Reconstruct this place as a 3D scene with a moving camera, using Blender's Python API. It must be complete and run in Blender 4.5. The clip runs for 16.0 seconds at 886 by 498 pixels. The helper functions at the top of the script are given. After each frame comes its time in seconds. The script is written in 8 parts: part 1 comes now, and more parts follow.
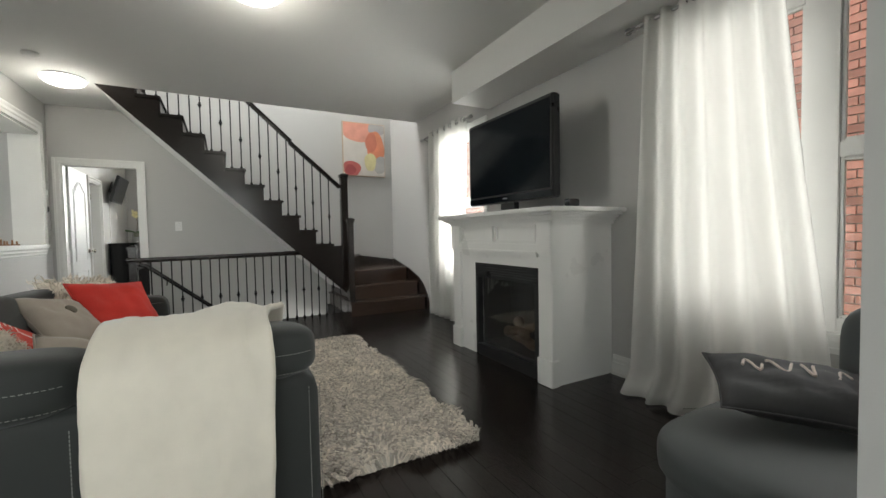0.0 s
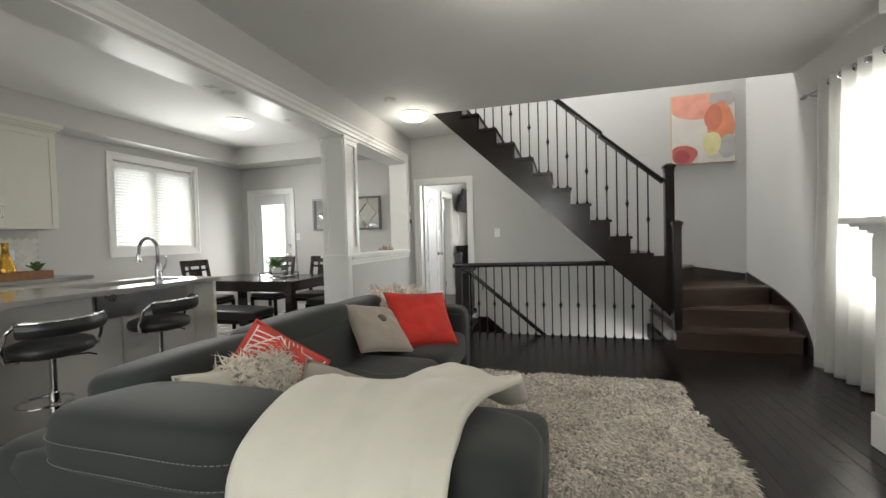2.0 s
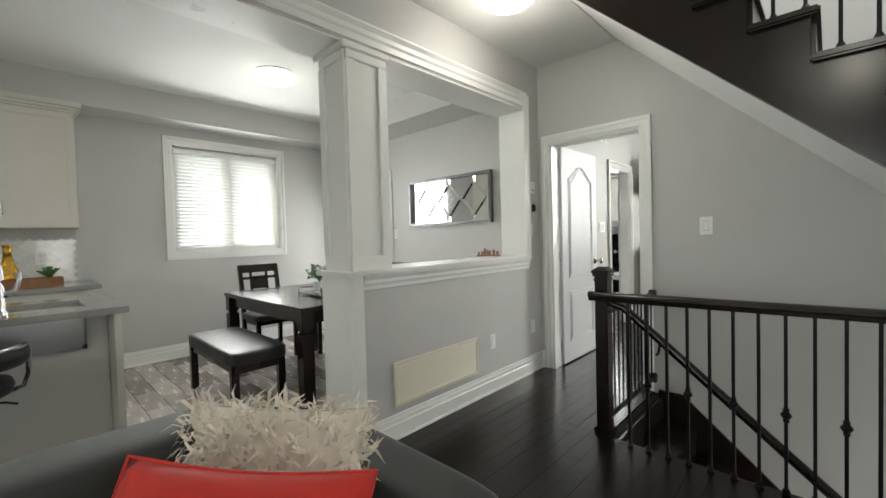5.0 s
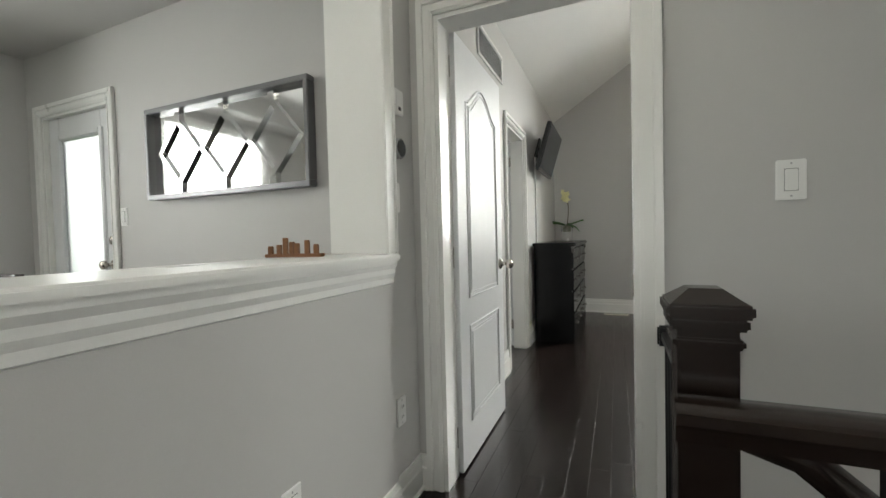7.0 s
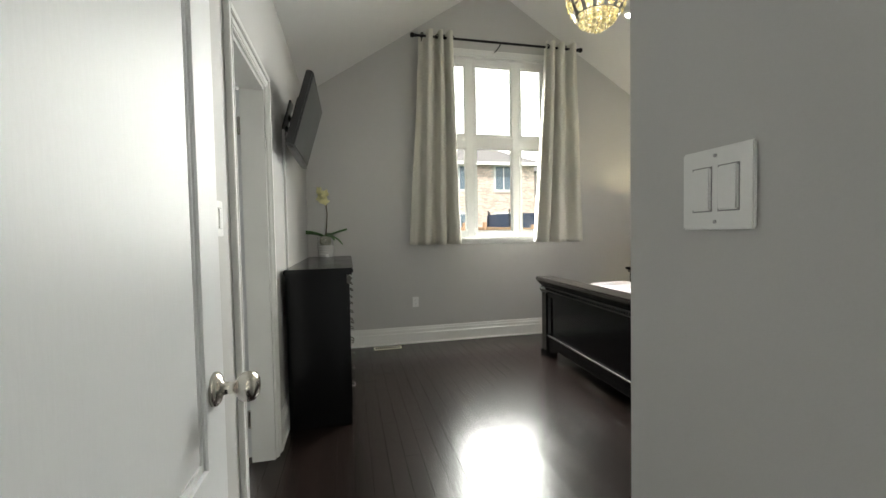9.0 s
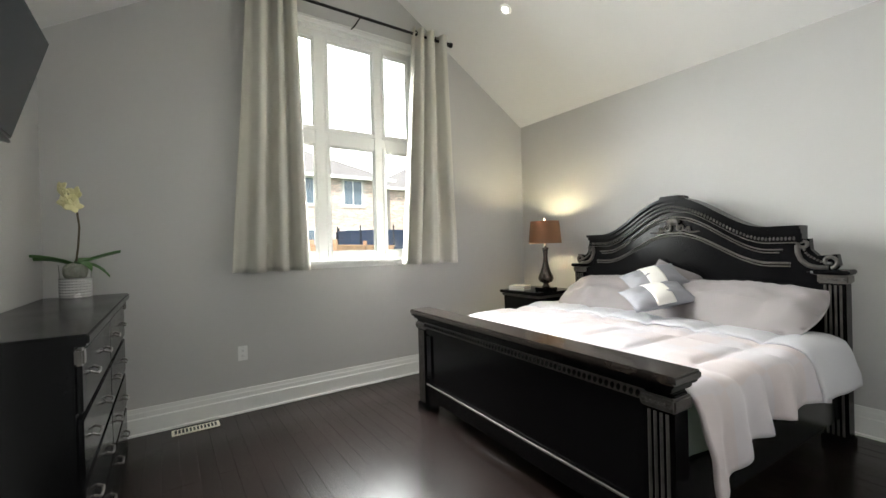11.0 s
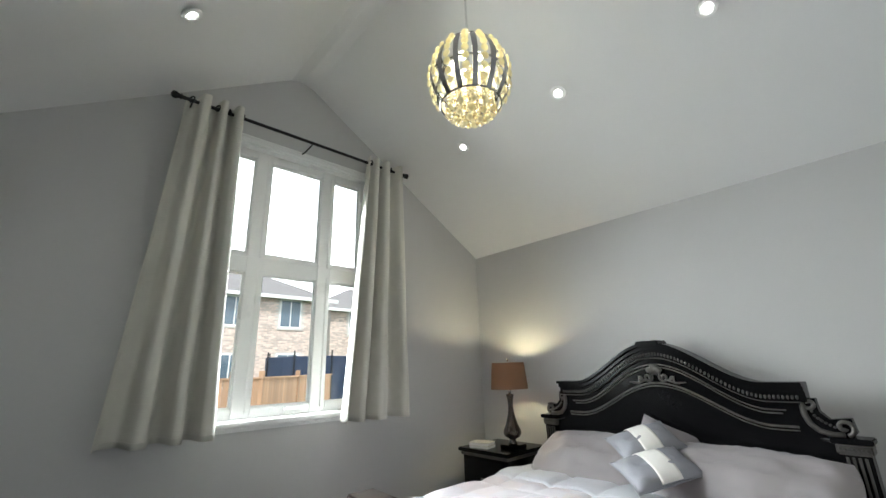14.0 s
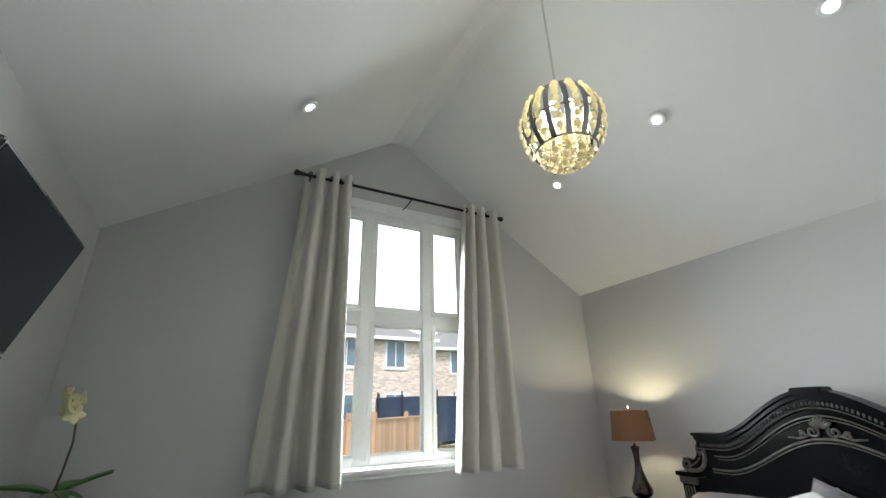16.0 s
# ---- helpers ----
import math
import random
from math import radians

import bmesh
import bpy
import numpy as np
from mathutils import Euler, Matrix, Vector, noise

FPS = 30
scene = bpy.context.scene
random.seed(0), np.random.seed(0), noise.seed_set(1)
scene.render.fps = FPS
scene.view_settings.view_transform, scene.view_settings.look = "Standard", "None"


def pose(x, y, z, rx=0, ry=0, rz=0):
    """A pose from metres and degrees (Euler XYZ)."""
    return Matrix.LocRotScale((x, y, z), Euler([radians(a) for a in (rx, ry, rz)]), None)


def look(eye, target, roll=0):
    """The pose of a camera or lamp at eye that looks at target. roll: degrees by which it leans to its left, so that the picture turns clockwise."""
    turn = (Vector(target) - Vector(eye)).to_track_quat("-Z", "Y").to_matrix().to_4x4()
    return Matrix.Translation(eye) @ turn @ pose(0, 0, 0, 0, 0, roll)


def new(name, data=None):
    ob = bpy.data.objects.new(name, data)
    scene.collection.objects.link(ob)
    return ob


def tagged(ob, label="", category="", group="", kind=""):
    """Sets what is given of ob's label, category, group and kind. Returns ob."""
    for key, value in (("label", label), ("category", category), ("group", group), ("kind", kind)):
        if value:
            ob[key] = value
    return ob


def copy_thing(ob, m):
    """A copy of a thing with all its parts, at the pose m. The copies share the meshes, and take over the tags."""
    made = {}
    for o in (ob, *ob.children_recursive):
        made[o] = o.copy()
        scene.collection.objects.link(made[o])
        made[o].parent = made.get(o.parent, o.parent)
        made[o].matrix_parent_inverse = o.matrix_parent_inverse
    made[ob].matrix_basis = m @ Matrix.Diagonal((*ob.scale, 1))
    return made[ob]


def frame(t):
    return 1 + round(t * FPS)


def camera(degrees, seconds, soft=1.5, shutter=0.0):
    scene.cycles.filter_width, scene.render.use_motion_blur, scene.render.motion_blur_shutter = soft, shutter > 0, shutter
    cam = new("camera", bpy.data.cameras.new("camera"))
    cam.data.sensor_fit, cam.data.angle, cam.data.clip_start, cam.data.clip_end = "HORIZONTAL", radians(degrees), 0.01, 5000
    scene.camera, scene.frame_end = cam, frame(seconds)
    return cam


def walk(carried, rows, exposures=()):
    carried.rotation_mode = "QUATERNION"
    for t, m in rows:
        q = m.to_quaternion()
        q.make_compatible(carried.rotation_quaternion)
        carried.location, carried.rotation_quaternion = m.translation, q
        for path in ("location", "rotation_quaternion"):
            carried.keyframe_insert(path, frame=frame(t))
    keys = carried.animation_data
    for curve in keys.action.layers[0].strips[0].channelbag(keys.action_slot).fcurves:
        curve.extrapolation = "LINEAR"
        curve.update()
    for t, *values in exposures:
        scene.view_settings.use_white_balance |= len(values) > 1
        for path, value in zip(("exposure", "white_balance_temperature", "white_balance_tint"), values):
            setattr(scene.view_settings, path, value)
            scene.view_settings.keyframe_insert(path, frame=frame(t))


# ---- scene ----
cam = camera(94.9, 16.0)
PATH = [
    (0, (1.871, -6.657, 1.091), (2.814, -4.895, 1.014), -1.1),
    (0.5, (1.905, -6.573, 1.113), (2.498, -4.664, 1.048), -1.0),
    (1, (2.021, -6.427, 1.149), (2.244, -4.441, 1.091), -1.2),
    (1.5, (2.108, -6.252, 1.167), (1.922, -4.261, 1.107), -1.3),
    (2, (2.196, -5.957, 1.205), (1.643, -4.035, 1.15), -1.5),
    (2.5, (2.262, -5.682, 1.267), (1.412, -3.872, 1.213), -1.6),
    (3, (2.299, -5.38, 1.282), (1.228, -3.692, 1.227), -1.5),
    (3.2, (2.295, -5.183, 1.283), (1.142, -3.55, 1.229), -1.6),
    (5.3, (1.817, -3.093, 1.218), (0.437, -1.646, 1.161), -1.6),
    (5.5, (1.719, -2.927, 1.214), (0.364, -1.457, 1.159), -1.6),
    (6, (1.46, -2.427, 1.193), (0.206, -0.871, 1.133), -1.7),
    (6.5, (1.15, -1.994, 1.14), (0.083, -0.304, 1.077), -1.7),
    (7, (0.815, -1.595, 1.104), (0.03, 0.243, 1.049), -1.4),
    (7.5, (0.593, -1.166, 1.153), (0.13, 0.778, 1.09), -1.2),
    (8, (0.455, -0.783, 1.166), (0.342, 1.212, 1.103), -1.4),
    (8.5, (0.408, -0.437, 1.225), (0.604, 1.552, 1.149), -1.0),
    (9, (0.416, -0.024, 1.228), (0.866, 1.923, 1.157), -1.1),
    (9.5, (0.435, 0.342, 1.235), (1.095, 2.228, 1.171), -1.1),
    (10, (0.482, 0.613, 1.246), (1.325, 2.425, 1.187), -1.2),
    (10.2, (0.528, 0.684, 1.255), (1.43, 2.469, 1.194), -1.3),
    (12.3, (0.778, 1.234, 1.325), (2.13, 2.698, 1.497), -1.4),
    (12.5, (0.811, 1.268, 1.351), (2.17, 2.72, 1.561), -1.5),
    (13, (0.837, 1.305, 1.399), (2.203, 2.728, 1.73), -1.5),
    (13.5, (0.856, 1.336, 1.448), (2.204, 2.744, 1.898), -1.6),
    (14, (0.856, 1.35, 1.491), (2.156, 2.762, 2.054), -1.7),
    (14.5, (0.835, 1.345, 1.531), (2.061, 2.783, 2.186), -1.7),
    (15, (0.844, 1.329, 1.566), (1.974, 2.816, 2.282), -1.6),
    (15.5, (0.833, 1.326, 1.571), (1.853, 2.876, 2.32), -1.6),
    (16, (0.79, 1.334, 1.566), (1.688, 2.962, 2.301), -1.5),
]
walk(cam, [(t, look(eye, target, roll)) for t, eye, target, roll in PATH], ((0.0, 0.05, 6450, 6), (3.0, 0.25, 6550, 7), (5.5, 0.15, 6450, 5), (7.0, 0.0, 6500, 5), (8.0, -0.15, 6450, 4), (9.0, 0.0, 6550, 4), (10.0, 0.25, 6450, 6), (12.5, 0.05, 6100, 5), (14.5, -0.3, 5900, 4), (16.0, -0.3, 5900, 4)))

# ---------------------------------------------------------------- world and light
world = bpy.data.worlds.new("world")
scene.world = world
world.use_nodes = True
wn = world.node_tree.nodes
sky = wn.new("ShaderNodeTexSky")
sky.sky_type = "NISHITA"
sky.sun_disc = False
sky.sun_elevation = radians(48)
sky.sun_rotation = radians(203)
sky.air_density = 1.0
sky.dust_density = 3.0
wn["Background"].inputs["Strength"].default_value = 0.15
world.node_tree.links.new(sky.outputs[0], wn["Background"].inputs["Color"])


def lamp(name, kind, energy, m, colour=(1, 1, 1), **sizes):
    data = bpy.data.lights.new(name, kind)
    data.energy, data.color = energy, colour
    if "sx" in sizes:
        data.shape, data.size, data.size_y = "RECTANGLE", sizes["sx"], sizes["sy"]
        data.spread = radians(140)
    if "angle" in sizes:
        data.angle = sizes["angle"]
    if "radius" in sizes:
        data.shadow_soft_size = sizes["radius"]
    ob = new(name, data)
    ob.matrix_world = m
    return ob


lamp("sun", "SUN", 5.0, look((-14, -33, 42), (0, 0, 0)), (1.0, 0.95, 0.88), angle=radians(10))
DAY = (1.0, 0.985, 0.96)
# sky light standing in the window openings
for z in (1.50, 2.16, 2.82):
    lamp("daylight_bedroom", "AREA", 44, look((2.10, 4.45, z), (2.10, 2.45, z - 1.15)), DAY, sx=0.92, sy=0.50)
lamp("daylight_dining", "AREA", 31, look((-3.17, -1.58, 1.73), (0, -1.58, 1.6)), DAY, sx=1.1, sy=1.1)
lamp("daylight_patio", "AREA", 14, look((-2.59, -0.02, 1.1), (-2.59, -3, 0.9)), DAY, sx=0.5, sy=1.5)
lamp("daylight_side_window", "AREA", 36, look((4.475, -2.4, 1.45), (0, -2.4, 1.3)), DAY, sx=0.8, sy=1.6)
lamp("daylight_front_window", "AREA", 20, look((4.475, -5.68, 1.45), (0, -5.68, 1.3)), DAY, sx=1.2, sy=1.6)
lamp("daylight_bathroom", "AREA", 30, look((-1.0, 4.40, 1.87), (-1.0, 1.0, 1.2)), DAY, sx=0.9, sy=0.8)
# unseen overhead lamp, added to brighten the stair wall; no window is built upstairs
lamp("upstairs_fill", "AREA", 130, look((2.2, -0.55, 5.3), (2.2, -0.5, 0)), DAY, sx=2.5, sy=0.7)
# unseen fill lamp, added behind the start to light the living room
lamp("rear_fill", "AREA", 15, look((0.8, -8.2, 1.6), (0.8, 0, 1.5)), DAY, sx=3.5, sy=1.5)
# unseen lamp inside the closed basement, added to brighten the lower stair wall
lamp("basement_fill", "AREA", 20, look((3.9, -0.5, -0.6), (2.2, -0.4, -1.2)), DAY, sx=0.7, sy=0.6)
WARM = (1.0, 0.93, 0.82)

# ---------------------------------------------------------------- materials


def material(name, colour, rough=0.5, metal=0.0, vary=0.12, scale=6.0, fine=120.0, bump=0.05, coat=0.0, stretch=(1, 1, 1), random=0.0, island=0.0, **more):
    """Principled surface with grain at two scales, relief, and an optional spread of tone from piece to piece."""
    m = bpy.data.materials.new(name)
    m.use_nodes = True
    nt = m.node_tree
    n, l = nt.nodes, nt.links
    b = n["Principled BSDF"]
    co = n.new("ShaderNodeTexCoord")
    mp = n.new("ShaderNodeMapping")
    mp.inputs["Scale"].default_value = stretch
    l.new(co.outputs["Object"], mp.inputs["Vector"])
    big, small = n.new("ShaderNodeTexNoise"), n.new("ShaderNodeTexNoise")
    big.inputs["Scale"].default_value, big.inputs["Detail"].default_value = scale, 4
    small.inputs["Scale"].default_value, small.inputs["Detail"].default_value = fine, 3
    for t in (big, small):
        l.new(mp.outputs[0], t.inputs["Vector"])
    mix = n.new("ShaderNodeMath")
    mix.operation = "MULTIPLY_ADD"
    l.new(small.outputs["Fac"], mix.inputs[0])
    mix.inputs[1].default_value = 0.5
    l.new(big.outputs["Fac"], mix.inputs[2])
    ramp = n.new("ShaderNodeMapRange")
    ramp.inputs["From Min"].default_value, ramp.inputs["From Max"].default_value = 0.4, 1.1
    ramp.inputs["To Min"].default_value, ramp.inputs["To Max"].default_value = 1 - vary, 1 + vary
    l.new(mix.outputs[0], ramp.inputs["Value"])
    value = ramp.outputs[0]
    if random or island:
        src = n.new("ShaderNodeObjectInfo").outputs["Random"] if random else n.new("ShaderNodeNewGeometry").outputs["Random Per Island"]
        spread = n.new("ShaderNodeMapRange")
        spread.inputs["To Min"].default_value, spread.inputs["To Max"].default_value = 1 - (random or island), 1 + (random or island)
        l.new(src, spread.inputs["Value"])
        mul = n.new("ShaderNodeMath")
        mul.operation = "MULTIPLY"
        l.new(value, mul.inputs[0])
        l.new(spread.outputs[0], mul.inputs[1])
        value = mul.outputs[0]
    tint = n.new("ShaderNodeVectorMath")
    tint.operation = "SCALE"
    tint.inputs[0].default_value = colour
    l.new(value, tint.inputs["Scale"])
    l.new(tint.outputs[0], b.inputs["Base Color"])
    rr = n.new("ShaderNodeMapRange")
    rr.inputs["To Min"].default_value, rr.inputs["To Max"].default_value = max(0.02, rough - 0.08), min(1, rough + 0.08)
    l.new(big.outputs["Fac"], rr.inputs["Value"])
    l.new(rr.outputs[0], b.inputs["Roughness"])
    b.inputs["Metallic"].default_value = metal
    b.inputs["Coat Weight"].default_value = coat
    b.inputs["Coat Roughness"].default_value = 0.12
    if bump:
        bp = n.new("ShaderNodeBump")
        bp.inputs["Strength"].default_value, bp.inputs["Distance"].default_value = bump, 0.01
        l.new(mix.outputs[0], bp.inputs["Height"])
        l.new(bp.outputs[0], b.inputs["Normal"])
    for key, v in more.items():
        b.inputs[key.replace("_", " ").title().replace("Ior", "IOR")].default_value = v
    return m


def translucent(name, colour, rough, share=0.5, **more):
    """Cloth or slats that let part of the light through."""
    m = material(name, colour, rough, **more)
    n, l = m.node_tree.nodes, m.node_tree.links
    t, mx = n.new("ShaderNodeBsdfTranslucent"), n.new("ShaderNodeMixShader")
    t.inputs["Color"].default_value = (*colour, 1)
    mx.inputs[0].default_value = share
    l.new(n["Principled BSDF"].outputs[0], mx.inputs[1])
    l.new(t.outputs[0], mx.inputs[2])
    l.new(mx.outputs[0], n["Material Output"].inputs["Surface"])
    return m


def glowing(name, colour, strength):
    m = bpy.data.materials.new(name)
    m.use_nodes = True
    b = m.node_tree.nodes["Principled BSDF"]
    b.inputs["Base Color"].default_value = (0.9, 0.9, 0.9, 1)
    b.inputs["Emission Color"].default_value = (*colour, 1)
    b.inputs["Emission Strength"].default_value = strength
    return m


WALL = material("grey_wall_paint", (0.50, 0.495, 0.485), 0.55, vary=0.03, scale=1.5, fine=260, bump=0.03)
CEIL = material("white_ceiling_paint", (0.72, 0.72, 0.71), 0.8, vary=0.03, scale=1.2, fine=200, bump=0.05)
TRIM = material("white_trim_paint", (0.78, 0.78, 0.76), 0.3, vary=0.03, scale=3, fine=150, bump=0.015)
DOORW = material("white_door_paint", (0.70, 0.71, 0.72), 0.42, vary=0.03, scale=2, fine=180, bump=0.06, specular_ior_level=0.3, stretch=(1, 1, 0.15))
FLOORW = material("dark_floor_boards", (0.012, 0.008, 0.007), 0.235, vary=0.3, scale=3, fine=50, bump=0.05, coat=0.0, specular_ior_level=0.38, stretch=(6, 0.5, 1), random=0.28)
FLOORS = material("dark_floor_boards_far", (0.012, 0.008, 0.007), 0.235, vary=0.3, scale=3, fine=50, bump=0.05, coat=0.0, specular_ior_level=0.38, stretch=(6, 0.5, 1), island=0.28)
GAP = material("dark_joint", (0.006, 0.005, 0.005), 0.7, bump=0)
TILE = material("grey_slate_tile", (0.40, 0.365, 0.335), 0.26, vary=0.3, scale=5, fine=40, bump=0.08, stretch=(1, 3, 1), random=0.5)
GROUT = material("grey_grout", (0.16, 0.15, 0.14), 0.8)
ESPRESSO = material("espresso_wood", (0.016, 0.010, 0.008), 0.24, vary=0.3, scale=3, fine=60, bump=0.03, coat=0.15, stretch=(1, 1, 0.25))
# the same espresso wood, its colour lightened for window light on the lower steps
ESPRESSO_LIT = material("espresso_wood_lit_steps", (0.060, 0.037, 0.028), 0.22, vary=0.3, scale=3, fine=60, bump=0.03, coat=0.4, stretch=(0.3, 1, 1))
IRON = material("black_iron", (0.012, 0.012, 0.013), 0.45, metal=0.6, bump=0.04)
BLACKW = material("black_lacquered_wood", (0.0035, 0.0035, 0.004), 0.2, vary=0.3, scale=3, fine=60, bump=0.01, coat=0.0, specular_ior_level=0.16)
SILVER = material("worn_silver_leaf", (0.105, 0.098, 0.09), 0.42, metal=0.7, vary=0.4, scale=20, fine=200, bump=0.15)
STONE = material("brown_marble_edge", (0.022, 0.017, 0.014), 0.2, vary=0.8, scale=14, fine=60, bump=0.03, coat=0.3)
SOFA = material("charcoal_sofa_fabric", (0.021, 0.0238, 0.022), 0.75, vary=0.22, scale=4, fine=500, bump=0.12, sheen_weight=0.15)
SEATGREY = material("slate_blue_seat_fabric", (0.095, 0.106, 0.108), 0.65, vary=0.12, scale=4, fine=500, bump=0.1, sheen_weight=0.1)
STITCH = material("pale_stitching", (0.26, 0.26, 0.24), 0.8, bump=0)
CREAM = material("cream_fleece", (0.74, 0.69, 0.59), 0.95, vary=0.08, scale=9, fine=700, bump=0.25, sheen_weight=0.4)
RED = material("red_velvet", (0.55, 0.024, 0.014), 0.75, vary=0.22, scale=5, fine=500, bump=0.08, sheen_weight=0.06)
TAUPE = material("taupe_suede", (0.36, 0.31, 0.26), 0.85, vary=0.1, scale=6, fine=500, bump=0.08, sheen_weight=0.2)
SHAG = material("ivory_shag_yarn", (0.72, 0.66, 0.57), 0.95, vary=0.15, scale=20, fine=300, bump=0.1, island=0.12)
RUG = material("greige_shag_yarn", (0.62, 0.56, 0.485), 0.9, vary=0.3, scale=6, fine=40, bump=0.1, island=0.42)
SHEER = translucent("ivory_curtain_fabric", (0.81, 0.805, 0.785), 0.85, 0.56, vary=0.05, scale=5, fine=600, bump=0.1)
SLAT = translucent("white_blind_slat", (0.85, 0.85, 0.83), 0.5, 0.35, vary=0.02, bump=0)
SHADE = translucent("brown_lampshade_fabric", (0.20, 0.115, 0.065), 0.8, 0.22, vary=0.08, fine=500, bump=0.1)
LINEN = material("cream_blackout_fabric", (0.60, 0.585, 0.52), 0.8, vary=0.06, scale=5, fine=600, bump=0.1)
STEEL = material("brushed_steel", (0.42, 0.42, 0.43), 0.28, metal=1.0, vary=0.06, scale=4, fine=200, bump=0.02, stretch=(0.1, 1, 1))
CHROME = material("chrome", (0.75, 0.75, 0.76), 0.08, metal=1.0, vary=0.02, bump=0)
NICKEL = material("satin_nickel", (0.58, 0.55, 0.50), 0.25, metal=1.0, vary=0.03, bump=0.01)
BLACKP = material("black_plastic", (0.012, 0.012, 0.013), 0.3, vary=0.1, bump=0.01)
SCREEN = material("dark_screen_glass", (0.005, 0.008, 0.011), 0.12, vary=0.05, bump=0, coat=0.0, specular_ior_level=0.25)
LEATHER = material("black_leather", (0.015, 0.015, 0.017), 0.42, vary=0.15, scale=20, fine=300, bump=0.08)
QUARTZ = material("grey_quartz_worktop", (0.27, 0.265, 0.255), 0.15, vary=0.08, scale=60, fine=300, bump=0, coat=0.3)
CABINET = material("cream_cabinet_paint", (0.62, 0.60, 0.54), 0.38, vary=0.03, scale=3, fine=200, bump=0.01)
ISLAND = material("pale_grey_panel", (0.58, 0.57, 0.54), 0.42, vary=0.03, scale=3, fine=200, bump=0.01)
PLASTIC = material("white_plastic", (0.78, 0.78, 0.77), 0.35, vary=0.02, bump=0)
SHADOWGAP = material("shadow_gap_grey", (0.30, 0.30, 0.30), 0.6, bump=0)
BEIGE = material("beige_enamel_grille", (0.68, 0.64, 0.52), 0.4, vary=0.03, bump=0.01)
BRICK = material("red_brick", (0.56, 0.29, 0.23), 0.85, vary=0.25, scale=10, fine=90, bump=0.2, island=0.3)
BRICKT = material("tan_brick", (0.62, 0.50, 0.43), 0.85, vary=0.25, scale=10, fine=90, bump=0.2, island=0.25)
MORTAR = material("mortar", (0.58, 0.55, 0.51), 0.95, bump=0.2)
LEAF = material("green_leaf", (0.055, 0.13, 0.035), 0.45, vary=0.3, scale=12, fine=60, bump=0.05, island=0.3)
GRASS = material("lawn", (0.06, 0.11, 0.03), 0.9, vary=0.4, scale=3, fine=60, bump=0.3)
FENCE = material("cedar_fence", (0.48, 0.29, 0.17), 0.8, vary=0.25, scale=4, fine=60, bump=0.1, stretch=(3, 3, 0.4), random=0.2)
LAMP_ON = glowing("lit_lamp_glass", (1.0, 0.95, 0.86), 7.0)


def clear_glass(name, tint=(1, 1, 1), rough=0.0):
    m = bpy.data.materials.new(name)
    m.use_nodes = True
    b = m.node_tree.nodes["Principled BSDF"]
    b.inputs["Base Color"].default_value = (*tint, 1)
    b.inputs["Roughness"].default_value = rough
    b.inputs["Transmission Weight"].default_value = 1.0
    b.inputs["IOR"].default_value = 1.45
    return m


GLASS = clear_glass("window_glass")
MIRROR = material("mirror_silver", (0.85, 0.86, 0.86), 0.03, metal=1.0, vary=0.01, bump=0)

# ---------------------------------------------------------------- mesh helpers


def box(bm, x0, x1, y0, y1, z0, z1, bevel=0.0, m=None):
    vs = [bm.verts.new((x, y, z)) for x in (x0, x1) for y in (y0, y1) for z in (z0, z1)]
    fs = [bm.faces.new([vs[i] for i in f]) for f in ((0, 1, 3, 2), (4, 6, 7, 5), (0, 4, 5, 1), (2, 3, 7, 6), (0, 2, 6, 4), (1, 5, 7, 3))]
    if bevel:
        es = list({e for f in fs for e in f.edges})
        r = bmesh.ops.bevel(bm, geom=es, offset=bevel, segments=2, affect="EDGES", clamp_overlap=True)
        vs = list({v for f in r["faces"] for v in f.verts} | {v for v in vs if v.is_valid})
    if m is not None:
        bmesh.ops.transform(bm, matrix=m, verts=[v for v in vs if v.is_valid])
    return bm


def prism(bm, poly, axis, a, b):
    """A flat outline, pushed from a to b along an axis. poly: (x, y) for z, (x, z) for y, (y, z) for x."""
    def at(p, t):
        return {"z": (p[0], p[1], t), "y": (p[0], t, p[1]), "x": (t, p[0], p[1])}[axis]
    lo, hi = [bm.verts.new(at(p, a)) for p in poly], [bm.verts.new(at(p, b)) for p in poly]
    n = len(poly)
    bm.faces.new(lo[::-1]), bm.faces.new(hi)
    for i in range(n):
        bm.faces.new((lo[i], lo[(i + 1) % n], hi[(i + 1) % n], hi[i]))
    return bm


def tube(bm, pts, r, seg=10, closed=False):
    """A round bar along a line of points; r is one radius or one for each point."""
    pts = [Vector(p) for p in pts]
    rs = r if isinstance(r, (list, tuple)) else [r] * len(pts)
    rings, n = [], len(pts)
    side = None
    for i, p in enumerate(pts):
        a = pts[(i - 1) % n] if closed or i else p
        b = pts[(i + 1) % n] if closed or i < n - 1 else p
        d = (b - a).normalized()
        if side is None:
            side = d.orthogonal().normalized()
        side = (side - d * side.dot(d)).normalized()
        up = d.cross(side)
        rings.append([bm.verts.new(p + (side * math.cos(t) + up * math.sin(t)) * rs[i]) for t in (2 * math.pi * k / seg for k in range(seg))])
    for i in range(n if closed else n - 1):
        A, B = rings[i], rings[(i + 1) % n]
        for k in range(seg):
            bm.faces.new((A[k], A[(k + 1) % seg], B[(k + 1) % seg], B[k]))
    if not closed:
        bm.faces.new(rings[0][::-1]), bm.faces.new(rings[-1])
    return bm


